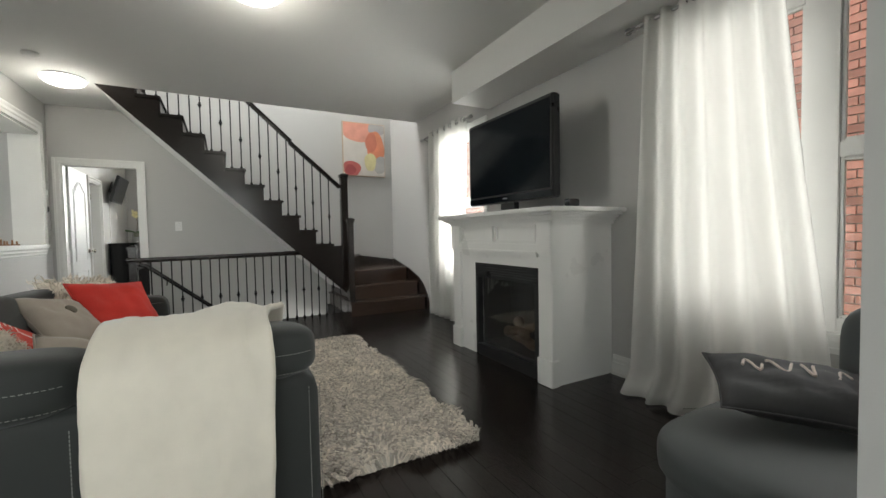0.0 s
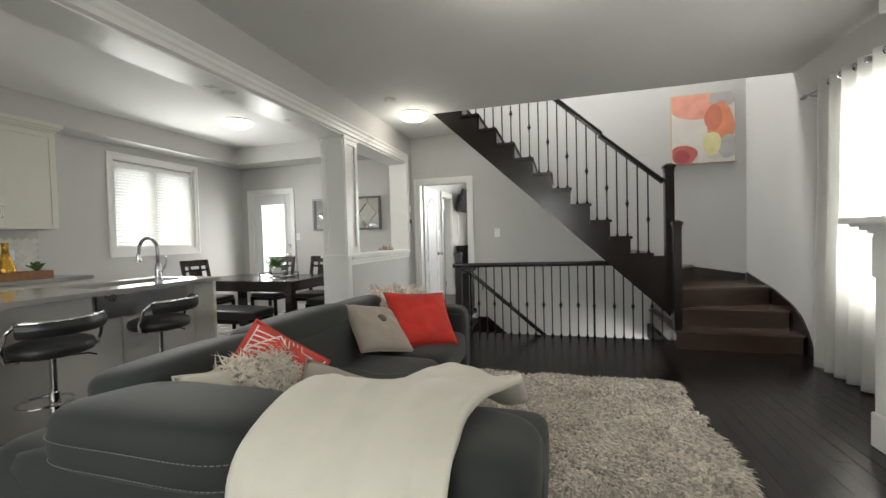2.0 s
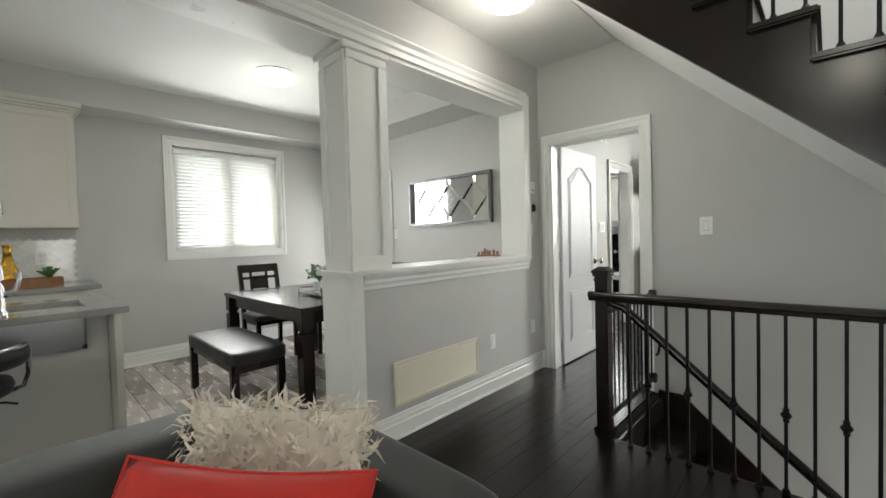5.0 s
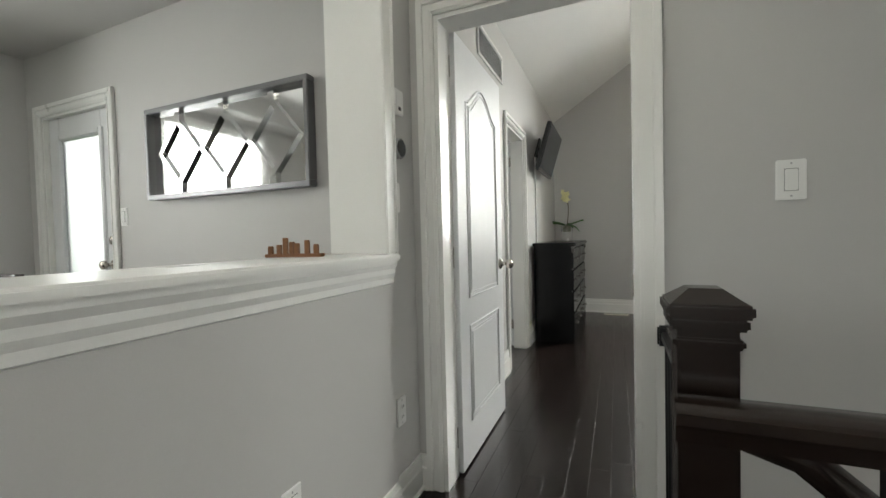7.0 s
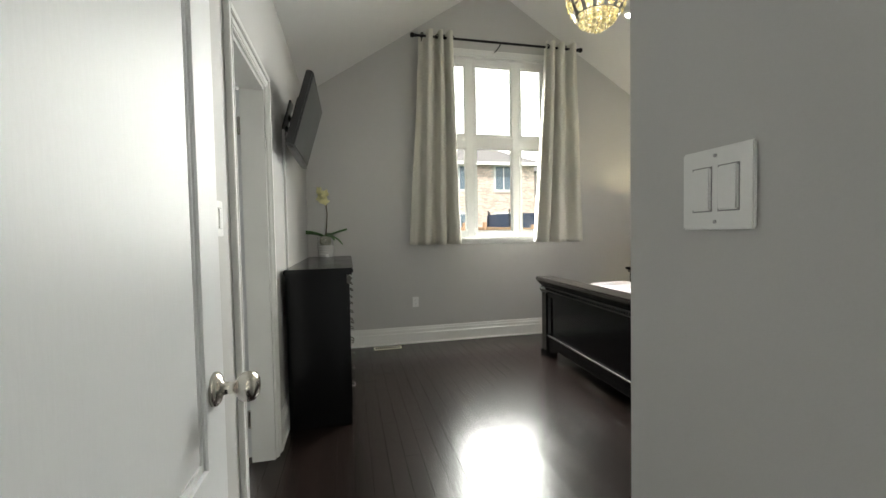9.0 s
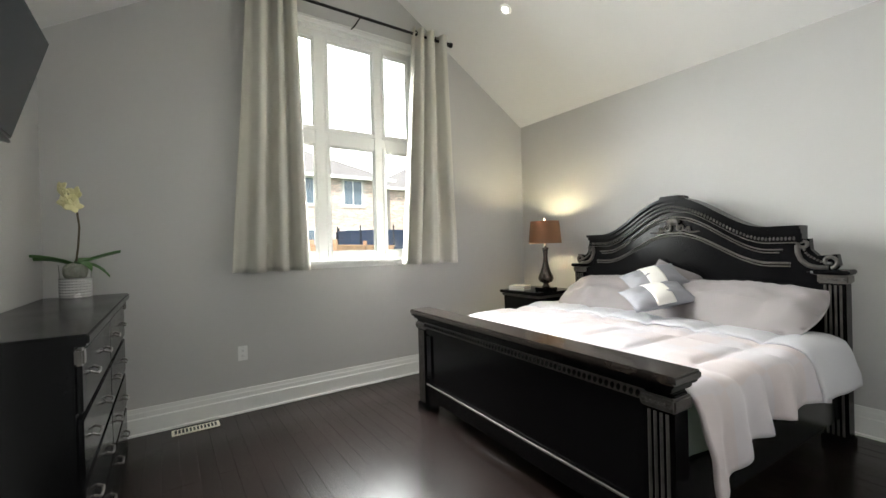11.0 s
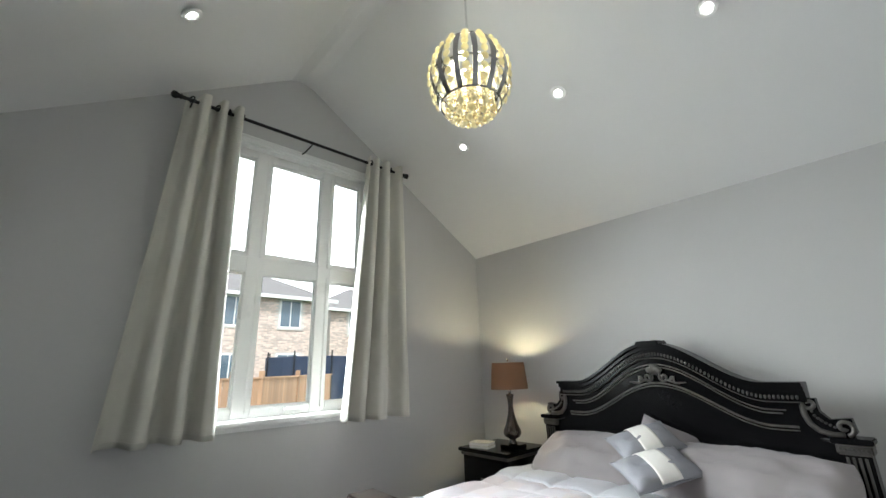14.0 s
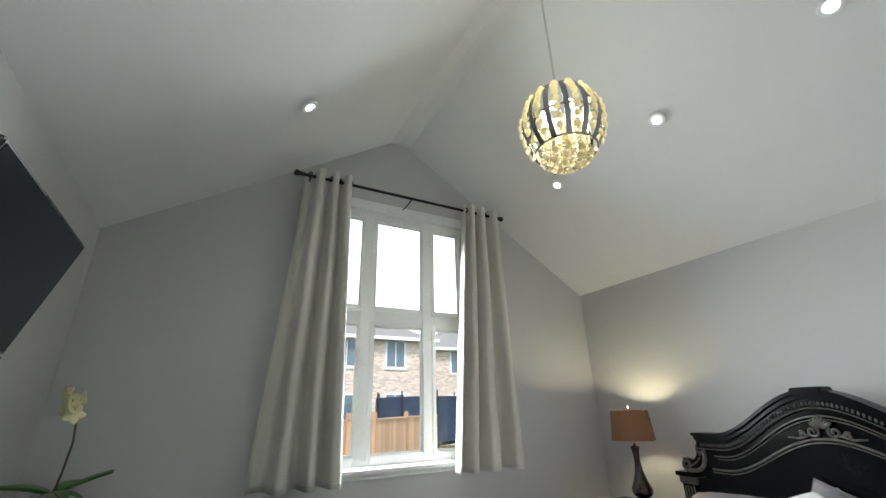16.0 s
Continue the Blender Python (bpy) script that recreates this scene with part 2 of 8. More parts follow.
def lathe(bm, profile, c=(0, 0, 0), seg=24):
    """A turned shape from (radius, height) pairs round an upright axis."""
    rings = []
    for r, z in profile:
        if r < 1e-5:
            rings.append([bm.verts.new((c[0], c[1], c[2] + z))])
        else:
            rings.append([bm.verts.new((c[0] + r * math.cos(2 * math.pi * k / seg), c[1] + r * math.sin(2 * math.pi * k / seg), c[2] + z)) for k in range(seg)])
    for A, B in zip(rings, rings[1:]):
        for k in range(seg):
            j = (k + 1) % seg
            f = [v for v in (A[k % len(A)], A[j % len(A)], B[j % len(B)], B[k % len(B)])]
            f = list(dict.fromkeys(f))
            if len(f) > 2:
                bm.faces.new(f)
    if len(rings[0]) > 1:
        bm.faces.new(rings[0][::-1])
    if len(rings[-1]) > 1:
        bm.faces.new(rings[-1])
    return bm


def ball(bm, c, r, sub=2, squash=(1, 1, 1)):
    g = bmesh.ops.create_icosphere(bm, subdivisions=sub, radius=r)
    bmesh.ops.transform(bm, matrix=Matrix.Translation(c) @ Matrix.Diagonal((*squash, 1)), verts=g["verts"])
    return bm


def sheet(bm, f, nu, nv, thick=0.0):
    """A grid of points f(u, v), u and v from 0 to 1, as a surface with an optional thickness along its normal."""
    g = [[Vector(f(i / nu, j / nv)) for j in range(nv + 1)] for i in range(nu + 1)]
    def layer(off):
        out = []
        for i in range(nu + 1):
            row = []
            for j in range(nv + 1):
                du = g[min(i + 1, nu)][j] - g[max(i - 1, 0)][j]
                dv = g[i][min(j + 1, nv)] - g[i][max(j - 1, 0)]
                row.append(bm.verts.new(g[i][j] + du.cross(dv).normalized() * off))
            out.append(row)
        return out
    top = layer(thick / 2)
    for i in range(nu):
        for j in range(nv):
            bm.faces.new((top[i][j], top[i + 1][j], top[i + 1][j + 1], top[i][j + 1]))
    if thick:
        low = layer(-thick / 2)
        for i in range(nu):
            for j in range(nv):
                bm.faces.new((low[i][j + 1], low[i + 1][j + 1], low[i + 1][j], low[i][j]))
        rim = [(i, 0) for i in range(nu)] + [(nu, j) for j in range(nv)] + [(i, nv) for i in range(nu, 0, -1)] + [(0, j) for j in range(nv, 0, -1)]
        for a, b in zip(rim, rim[1:] + rim[:1]):
            bm.faces.new((top[b[0]][b[1]], top[a[0]][a[1]], low[a[0]][a[1]], low[b[0]][b[1]]))
    return bm


def pad(bm, sx, sy, sz, p=4.0, n=14, m=None, sag=None):
    """A stuffed cushion: a rounded block sx by sy by sz about its middle."""
    g = bmesh.ops.create_cube(bm, size=2.0)
    es = list({e for v in g["verts"] for e in v.link_edges})
    bmesh.ops.subdivide_edges(bm, edges=es, cuts=n, use_grid_fill=True)
    vs = list(bm.verts)
    for v in vs:
        k = (abs(v.co.x) ** p + abs(v.co.y) ** p + abs(v.co.z) ** p) ** (-1 / p)
        c = v.co * k
        v.co = Vector((c.x * sx / 2, c.y * sy / 2, c.z * sz / 2))
        if sag:
            v.co += Vector(sag(v.co))
    if m is not None:
        bmesh.ops.transform(bm, matrix=m, verts=list(vs))
    return bm


def part(name, bm, mat, parent=None, label="", smooth=False, m=None):
    """Links a bmesh as one mesh object, under a thing or a part."""
    me = bpy.data.meshes.new(name)
    bmesh.ops.recalc_face_normals(bm, faces=bm.faces)
    bm.to_mesh(me)
    bm.free()
    me.materials.append(mat)
    if smooth:
        me.polygons.foreach_set("use_smooth", [True] * len(me.polygons))
        if smooth != "all":
            me.set_sharp_from_angle(angle=radians(40))
    ob = new(name, me)
    if parent is not None:
        ob.parent = parent
    if m is not None:
        ob.matrix_basis = m
    if label:
        ob["label"] = label
    return ob


def thing(name, label, category, m=None, group="", kind=""):
    ob = new(name)
    ob.empty_display_size = 0.1
    if m is not None:
        ob.matrix_basis = m
    return tagged(ob, label, category, group, kind)


def B():
    return bmesh.new()


def fuse(bm):
    """Welds boxes that share whole faces into one skin."""
    bmesh.ops.remove_doubles(bm, verts=bm.verts, dist=1e-5)
    bm.verts.index_update()
    seen = {}
    for f in bm.faces:
        seen.setdefault(frozenset(v.index for v in f.verts), []).append(f)
    inner = [f for fs in seen.values() if len(fs) > 1 for f in fs]
    bmesh.ops.delete(bm, geom=inner, context="FACES")
    return bm


def holed(u0, u1, z0, z1, holes):
    """Cells (u, u, z, z) of a wall face that lie outside its holes."""
    us = sorted({u0, u1} | {v for h in holes for v in h[:2]})
    zs = sorted({z0, z1} | {min(z1, max(z0, v)) for h in holes for v in h[2:]})
    for a, b in zip(us, us[1:]):
        for c, d in zip(zs, zs[1:]):
            if not any(h[0] <= a and b <= h[1] and h[2] <= c and d <= h[3] for h in holes):
                yield a, b, c, d


def solid(name, mat, boxes, label="", category="", kind="structure", bevel=0.0, parent=None):
    bm = B()
    for b in boxes:
        box(bm, *b, bevel=bevel)
    if not bevel:
        fuse(bm)
    ob = part(name, bm, mat, parent)
    return tagged(ob, label, category, "", kind) if parent is None else ob

# ---------------------------------------------------------------- setting: shell of the house
XR, H, BACK = 4.45, 2.75, -8.3          # side wall, ceiling height, wall behind the start
XD = -3.19                              # dining window wall
BX0, BX1, BY0, BY1 = -0.01, 4.31, 0.69, 4.53   # bedroom
EAVE, RIDGE, RX = 2.715, 4.06, 2.08


def wall_y(name, y0, y1, x0, x1, z0, z1, holes, mat=WALL, label="pale grey painted plaster wall"):
    """A wall across y with rectangular holes (x0, x1, z0, z1), listed from small x to large."""
    bs = [(a, b, y0, y1, c, d) for a, b, c, d in holed(x0, x1, z0, z1, holes)]
    return solid(name, mat, bs, label, "wall")


def wall_x(name, x0, x1, y0, y1, z0, z1, holes, mat=WALL, label="pale grey painted plaster wall"):
    bs = [(x0, x1, a, b, c, d) for a, b, c, d in holed(y0, y1, z0, z1, holes)]
    return solid(name, mat, bs, label, "wall")


wall_y("wall_stairs", 0.0, 0.13, XD - 0.15, XR + 0.15, -2.7, 5.6, [(-2.99, -2.19, 0.0, 2.04), (0.115, 0.89, -0.02, 2.04)])
wall_x("wall_side", XR, XR + 0.15, BACK, 0.0, -2.7, 5.6, [(-6.4, -5.05, 0.55, 2.3), (-2.85, -1.95, 0.55, 2.3)])
wall_x("wall_dining", XD - 0.15, XD, BACK, 0.0, 0.0, H, [(-2.165, -0.995, 1.14, 2.32)])
# the opening is out of view, added for the fill lamp behind the start
wall_y("wall_back", BACK - 0.15, BACK, XD - 0.15, XR + 0.15, 0.0, H, [(-1.2, 2.4, 0.7, 2.3)])
solid("wall_entry", WALL, [(2.70, 2.84, BACK, -6.42, 0, H)], "pale grey end of the entry wall", "wall")
wall_x("wall_tv", BX0 - 0.12, BX0, 0.13, BY1, 0.0, 2.9, [(1.70, 2.36, 0.0, 2.04)])
solid("wall_passage", WALL, [(0.97, 1.09, 0.13, BY0, 0, 4.2), (1.09, BX1, BY0 - 0.12, BY0, 0, 4.2)], "pale grey painted wall with a square corner", "wall")
solid("wall_headboard", WALL, [(BX1, BX1 + 0.14, BY0 - 0.12, BY1, 0, 2.9)], "pale grey painted plaster wall", "wall")
WX0, WX1, WZ0, WZ1 = 1.44, 2.82, 1.17, 3.29
wall_y("wall_window", BY1, BY1 + 0.18, BX0 - 0.12, BX1 + 0.14, 0, 4.3, [(WX0, WX1, WZ0, WZ1)])
# stub, half wall and header between the living and the dining space
solid("wall_divider", WALL, [(-0.26, 0.0, -0.22, 0.0, 0, H), (-0.24, 0.012, -2.0, -0.22, 0, 1.0), (-0.30, 0.0, BACK, -0.22, 2.33, H)], "pale grey half wall and header between rooms", "wall")

# floors
solid("floor", GAP, [(-0.14, XR, BACK, -0.93, -0.2, -0.012), (-0.14, 1.0, -0.93, 0.14, -0.2, -0.012), (BX0 - 0.12, BX1, 0.13, BY1, -0.2, -0.012), (3.3, XR, -0.93, 0, -0.2, -0.012)], "dark hardwood floor", "floor")
solid("floor_dining", GROUT, [(XD, -0.14, BACK, 0.0, -0.2, -0.008)], "grey slate tile floor", "floor")

# ceilings
bm = B()
for b in ((-0.0, 0.72, BACK, 0, H, H + 0.16), (0.72, XR, BACK, -1.07, H, H + 0.16), (XD, -0.3, BACK, 0, H, H + 0.16)):
    box(bm, *b)
tagged(part("ceiling", bm, CEIL), "smooth white painted ceiling", "ceiling", "", "structure")
bm = B()
for b in ((XD, XD + 0.34, BACK, 0.0, 2.49, H), (XD + 0.34, -0.3, -0.45, 0.0, 2.49, H)):
    box(bm, *b)
tagged(part("ceiling_bulkhead_dining", bm, WALL), "grey drop bulkhead round the dining ceiling", "bulkhead", "", "structure")
bm = box(B(), 3.99, XR, BACK, -2.96, 2.43, H)
tagged(part("ceiling_bulkhead_living", bm, CEIL), "boxed white bulkhead above the fireplace wall", "bulkhead", "", "structure")
bm = B()
prism(bm, [(BX0 - 0.02, EAVE), (RX - 0.10, RIDGE - 0.02), (RX, RIDGE), (RX + 0.10, RIDGE - 0.02), (BX1 + 0.02, EAVE), (BX1 + 0.02, EAVE + 0.2), (RX, RIDGE + 0.2), (BX0 - 0.02, EAVE + 0.2)], "y", 0.13, BY1)
tagged(part("ceiling_bedroom", bm, CEIL), "white vaulted bedroom ceiling", "ceiling", "", "structure")
# storey above and basement round the stairs
solid("upper_storey", WALL, [(-0.2, -0.05, -2.2, 0, H + 0.16, 5.6), (-0.05, XR, -2.2, -2.05, H + 0.16, 5.6), (-0.2, XR, -2.2, 0, 5.6, 5.7)], "pale grey walls of the storey above", "wall")
solid("basement_walls", WALL, [(0.9, XR, -1.05, -0.93, -2.7, -0.2), (XR - 0.1, XR, -1.06, 0, -2.7, -0.2), (0.9, 1.0, -1.06, 0, -2.7, -0.2), (0.9, XR, -1.18, 0, -2.8, -2.7)], "pale painted basement stair walls", "wall")
solid("trim_stair_opening", TRIM, [(1.0, 3.3, -0.932, -0.915, -0.2, -0.014)], "white edge board of the stair opening", "trim")


def skirting(name, runs, h=0.15, mat=TRIM):
    """Two-stepped baseboard along straight runs ((x0, y0), (x1, y1)), with the wall on the left of the run."""
    bm = B()
    for (ax, ay), (bx, by) in runs:
        d = Vector((bx - ax, by - ay, 0))
        L = d.length
        a = math.atan2(d.y, d.x)
        m = Matrix.Translation((ax, ay, 0)) @ Matrix.Rotation(a, 4, "Z")
        vs = len(bm.verts)
        prism(bm, [(0, 0), (0, h), (-0.008, h), (-0.010, h * 0.86), (-0.013, h * 0.82), (-0.013, h * 0.66), (-0.019, h * 0.62), (-0.019, 0.018), (-0.026, 0.014), (-0.026, 0)], "x", 0, L)
        bm.verts.ensure_lookup_table()
        bmesh.ops.transform(bm, matrix=m, verts=bm.verts[vs:])
    return tagged(part(name, bm, mat), "white moulded baseboard", "baseboard", "", "structure")


skirting("baseboard_living", [((0.012, -1.995), (0.012, -0.22)), ((0, -0.22), (0, 0)), ((0, 0), (0.045, 0)), ((XR, -1.55), (XR, -3.15)), ((XR, -4.56), (XR, BACK))], 0.15)
skirting("baseboard_dining", [((XD, -2.8), (XD, 0)), ((XD, 0), (-3.06, 0)), ((-2.12, 0), (-0.26, 0))], 0.15)
skirting("baseboard_bedroom", [((BX0, 2.43), (BX0, BY1)), ((BX0, BY1), (BX1, BY1)), ((BX1, BY1), (BX1, BY0)), ((BX1, BY0), (0.97, BY0)), ((0.97, BY0), (0.97, 0.13)), ((BX0, 0.13), (BX0, 1.63))], 0.19)


def casing_profile(w=0.075, t=0.022):
    return [(0, 0), (w, 0), (w, t), (w * 0.8, t), (w * 0.72, t * 0.72), (w * 0.3, t * 0.55), (w * 0.12, t * 0.7), (0, t * 0.7)]


def casing(name, side, o0, o1, top, face, out, w=0.075, floor_z=0.0, bottom=False, jamb=0.13, label="white moulded door casing", parent=None):
    """Trim round an opening from o0 to o1. side 'y': the opening runs along x in a wall whose face is y = face; 'x': along y. out: +1 or -1, the way the trim stands out."""
    bm = B()
    t = 0.022

    def bar(a0, a1, b0, b1, tt):
        if side == "y":
            box(bm, a0, a1, min(face, face + out * tt), max(face, face + out * tt), b0, b1, 0.003)
        else:
            box(bm, min(face, face + out * tt), max(face, face + out * tt), a0, a1, b0, b1, 0.003)
    for k, (w0, w1, tt) in enumerate(((0.0, w * 0.62, t * 0.62), (w * 0.62, w, t), (w * 0.12, w * 0.3, t * 0.8))):
        lo = floor_z - (w1 if bottom else 0)
        bar(o0 - w1, o0 - w0, lo, top + w1, tt)
        bar(o1 + w0, o1 + w1, lo, top + w1, tt)
        bar(o0 - w0, o1 + w0, top + w0, top + w1, tt)
        if bottom:
            bar(o0 - w0, o1 + w0, floor_z - w1, floor_z - w0, tt)
    # jamb lining inside the wall
    j = 0.018
    def lining(a0, a1, b0, b1):
        f0, f1 = sorted((face, face - out * jamb))
        if side == "y":
            box(bm, a0, a1, f0, f1, b0, b1)
        else:
            box(bm, f0, f1, a0, a1, b0, b1)
    if jamb:
        lining(o0 - 0.001, o0 + j, floor_z, top)
        lining(o1 - j, o1 + 0.001, floor_z, top)
        lining(o0 + j, o1 - j, top - j, top + 0.001)
        if bottom:
            lining(o0 + j, o1 - j, floor_z, floor_z + j)
    ob = part(name, bm, TRIM, parent)
    return ob if parent else tagged(ob, label, "trim", "", "structure")


casing("trim_bedroom_door", "y", 0.115, 0.89, 2.04, 0.0, -1)
casing("trim_bedroom_door_inside", "y", 0.115, 0.89, 2.04, 0.13, 1, jamb=0, w=0.07)
casing("trim_patio_door", "y", -2.99, -2.19, 2.04, 0.0, -1)
casing("trim_bathroom_door", "x", 1.70, 2.36, 2.04, BX0, 1, jamb=0.12)
casing("trim_dining_window", "x", -2.165, -0.995, 2.32, XD, 1, floor_z=1.14, bottom=True, jamb=0.15, label="white moulded window casing")
casing("trim_bedroom_window", "y", WX0, WX1, WZ1, BY1, -1, w=0.055, floor_z=WZ0, bottom=True, jamb=0.18, label="white moulded window casing")
for n, (a, b) in enumerate(((-6.4, -5.05), (-2.85, -1.95))):
    casing(f"trim_side_window_{n + 1}", "x", a, b, 2.3, XR, -1, floor_z=0.55, bottom=True, jamb=0.15, label="white moulded window casing")

# half-wall cap, pilaster and header mouldings
bm = B()
box(bm, -0.285, 0.046, -2.12, -0.21, 1.02, 1.048, 0.006)
prism(bm, [(0.011, 0.93), (0.018, 0.935), (0.018, 0.955), (0.026, 0.972), (0.026, 0.99), (0.036, 1.008), (0.036, 1.021), (0.011, 1.021)], "y", -1.99, -0.222)
box(bm, -0.27, -0.24, -1.99, -0.22, 0.94, 1.02, 0.004)
tagged(part("trim_cap", bm, TRIM), "white moulded cap of the half wall", "trim", "", "structure")
pil = tagged(new("column"), "white panelled column on the half wall", "column", "", "structure")
bm = B()
box(bm, -0.265, -0.005, -2.05, -1.775, 1.048, 2.33)
part("shaft", bm, TRIM, pil)
bm = box(B(), -0.275, 0.028, -2.085, -1.995, 0, 1.021, 0.004)
part("lower_shaft", bm, TRIM, pil)
bm = B()
for z0, z1, y0, y1 in ((1.048, 1.13, -2.055, -1.77), (2.24, 2.33, -2.055, -1.77), (1.13, 2.24, -2.055, -1.99), (1.13, 2.24, -1.835, -1.77)):
    box(bm, -0.006, 0.012, y0, y1, z0, z1, 0.004)
for z0, z1, x0, x1 in ((1.048, 1.13, -0.26, -0.01), (2.24, 2.33, -0.26, -0.01), (1.13, 2.24, -0.27, -0.21), (1.13, 2.24, -0.06, 0.0)):
    box(bm, x0, x1, -2.066, -2.05, z0, z1, 0.004)
part("panel_moulding", bm, TRIM, pil)
bm = B()
box(bm, -0.29, 0.025, -2.085, -1.755, 2.29, 2.331, 0.006)
part("capital", bm, TRIM, pil)
bm = B()
prism(bm, [(0, 2.345), (0.014, 2.35), (0.014, 2.385), (0.022, 2.40), (0.022, 2.425), (0.036, 2.45), (0.036, 2.462), (0, 2.462)], "y", BACK, -0.235)
prism(bm, [(-0.3, 2.345), (-0.314, 2.35), (-0.314, 2.385), (-0.33, 2.45), (-0.3, 2.462)], "y", BACK, -0.22)
box(bm, -0.301, 0.001, BACK, -0.22, 2.322, 2.331)
tagged(part("trim_header", bm, TRIM), "white moulding along the ceiling header", "trim", "", "structure")
bm = B()
box(bm, -0.262, 0.004, -0.245, -0.218, 1.048, 2.33, 0.003)
box(bm, 0.0, 0.02, -0.262, -0.19, 1.048, 2.45, 0.004)
box(bm, 0.0, 0.028, -0.205, -0.19, 1.048, 2.45, 0.004)
tagged(part("trim_stub", bm, TRIM), "white casing on the stub wall", "trim", "", "structure")

# ---------------------------------------------------------------- stairs up, guard and stairs down
GY = -1.05                     # line of the guard
RISE, RUN = 0.190, 0.2096
stairs = thing("staircase", "dark espresso wood staircase with open stringer and winder steps", "staircase")
# straight flight: nosing of tread i
NOSE = [(3.165 - RUN * i, 0.981 + RISE * i) for i in range(12)]


def bottom_z(x):
    return 2.70 - 0.935 * (x - 0.757)


bm = B()
outline = [(3.34, bottom_z(3.34)), (3.34, NOSE[0][1] - 0.032)]
for x, z in NOSE:
    outline += [(x - 0.02, z - 0.032)] if outline[-1] != (x - 0.02, z - 0.032) else []
    outline += [(x - 0.02 - RUN, z - 0.032), (x - 0.02 - RUN, z + RISE - 0.032)]
outline = outline[:-1] + [(NOSE[-1][0] - 0.3, bottom_z(NOSE[-1][0] - 0.3))]
prism(bm, outline, "y", GY - 0.02, GY + 0.025)
part("stringer", bm, ESPRESSO, stairs)
for i, (x, z) in enumerate(NOSE):
    bm = box(B(), x - RUN - 0.02, x + 0.012, GY - 0.055, -0.02, z - 0.032, z, 0.008)
    part("tread", bm, ESPRESSO, stairs)
    bm = box(B(), x - 0.018, x - 0.003, GY + 0.02, -0.02, z - RISE, z - 0.03)
    part("riser", bm, ESPRESSO, stairs)
bm = B()
x0, x1 = 0.30, 3.34
prism(bm, [(x0, bottom_z(x0) + 0.02), (x1, bottom_z(x1) + 0.02), (x1, bottom_z(x1) + 0.05), (x0, bottom_z(x0) + 0.05)], "y", GY + 0.02, -0.002)
part("soffit", bm, CEIL, stairs, "white painted soffit")
# winders and starting steps
STEPS = [
    (0.19, [(3.31, -1.34), (4.425, -1.34), (4.425, -0.02), (3.31, -0.02)]),
    (0.38, [(3.36, -1.08), (4.425, -1.08), (4.425, -0.02), (3.34, -0.02)]),
    (0.575, [(3.38, -1.00), (4.425, -0.66), (4.425, -0.02), (3.34, -0.02)]),
    (0.78, [(3.36, -1.02), (3.86, -0.02), (3.12, -0.02), (3.12, -1.02)])]
zl = 0.0
for z, pl in STEPS:
    bm = prism(B(), pl, "z", z - 0.032, z)
    bmesh.ops.bevel(bm, geom=bm.edges[:], offset=0.011, segments=3, affect="EDGES", clamp_overlap=True)
    part("tread", bm, ESPRESSO_LIT, stairs, smooth=True)
    c = Vector((sum(p[0] for p in pl) / len(pl), sum(p[1] for p in pl) / len(pl)))
    part("riser", prism(B(), [(p[0] + (c.x - p[0]) * 0.03, p[1] + (c.y - p[1]) * 0.03) for p in pl], "z", zl, z - 0.03), ESPRESSO_LIT, stairs)
    zl = z - 0.032
bm = B()
prism(bm, [(-1.40, 0.0), (-1.40, 0.10), (-1.34, 0.22), (-1.22, 0.35), (-1.06, 0.44), (-0.70, 0.55), (-0.02, 0.68), (-0.02, 0.0)], "x", XR - 0.022, XR - 0.002)
prism(bm, [(3.2, 0.6), (3.30, 0.86), (3.70, 0.775), (XR - 0.02, 0.66), (XR - 0.02, 0.2)], "y", -0.022, -0.002)
part("skirt_board", bm, ESPRESSO, stairs)


def newel(parent, x, y, z0, z1, w=0.09):
    nw = part("newel_post", box(B(), x - w / 2, x + w / 2, y - w / 2, y + w / 2, z0, z1 - 0.055, 0.004), ESPRESSO, parent)
    bm = B()
    for e, a, b in ((0.006, z1 - 0.085, z1 - 0.07), (0.010, z1 - 0.058, z1 - 0.04), (0.015, z1 - 0.04, z1 - 0.02)):
        box(bm, x - w / 2 - e, x + w / 2 + e, y - w / 2 - e, y + w / 2 + e, a, b, 0.004)
    e = w / 2 + 0.009
    vs = [bm.verts.new((x + sx * e, y + sy * e, z1 - 0.02)) for sx, sy in ((-1, -1), (1, -1), (1, 1), (-1, 1))]
    vt = [bm.verts.new((x + sx * e * 0.45, y + sy * e * 0.45, z1)) for sx, sy in ((-1, -1), (1, -1), (1, 1), (-1, 1))]
    bm.faces.new(vt)
    for k in range(4):
        bm.faces.new((vs[k], vs[(k + 1) % 4], vt[(k + 1) % 4], vt[k]))
    part("cap", bm, ESPRESSO, nw)
    if z0 == 0:
        part("plinth", box(B(), x - w / 2 - 0.012, x + w / 2 + 0.012, y - w / 2 - 0.012, y + w / 2 + 0.012, 0, 0.03, 0.004), ESPRESSO, nw)
    return nw


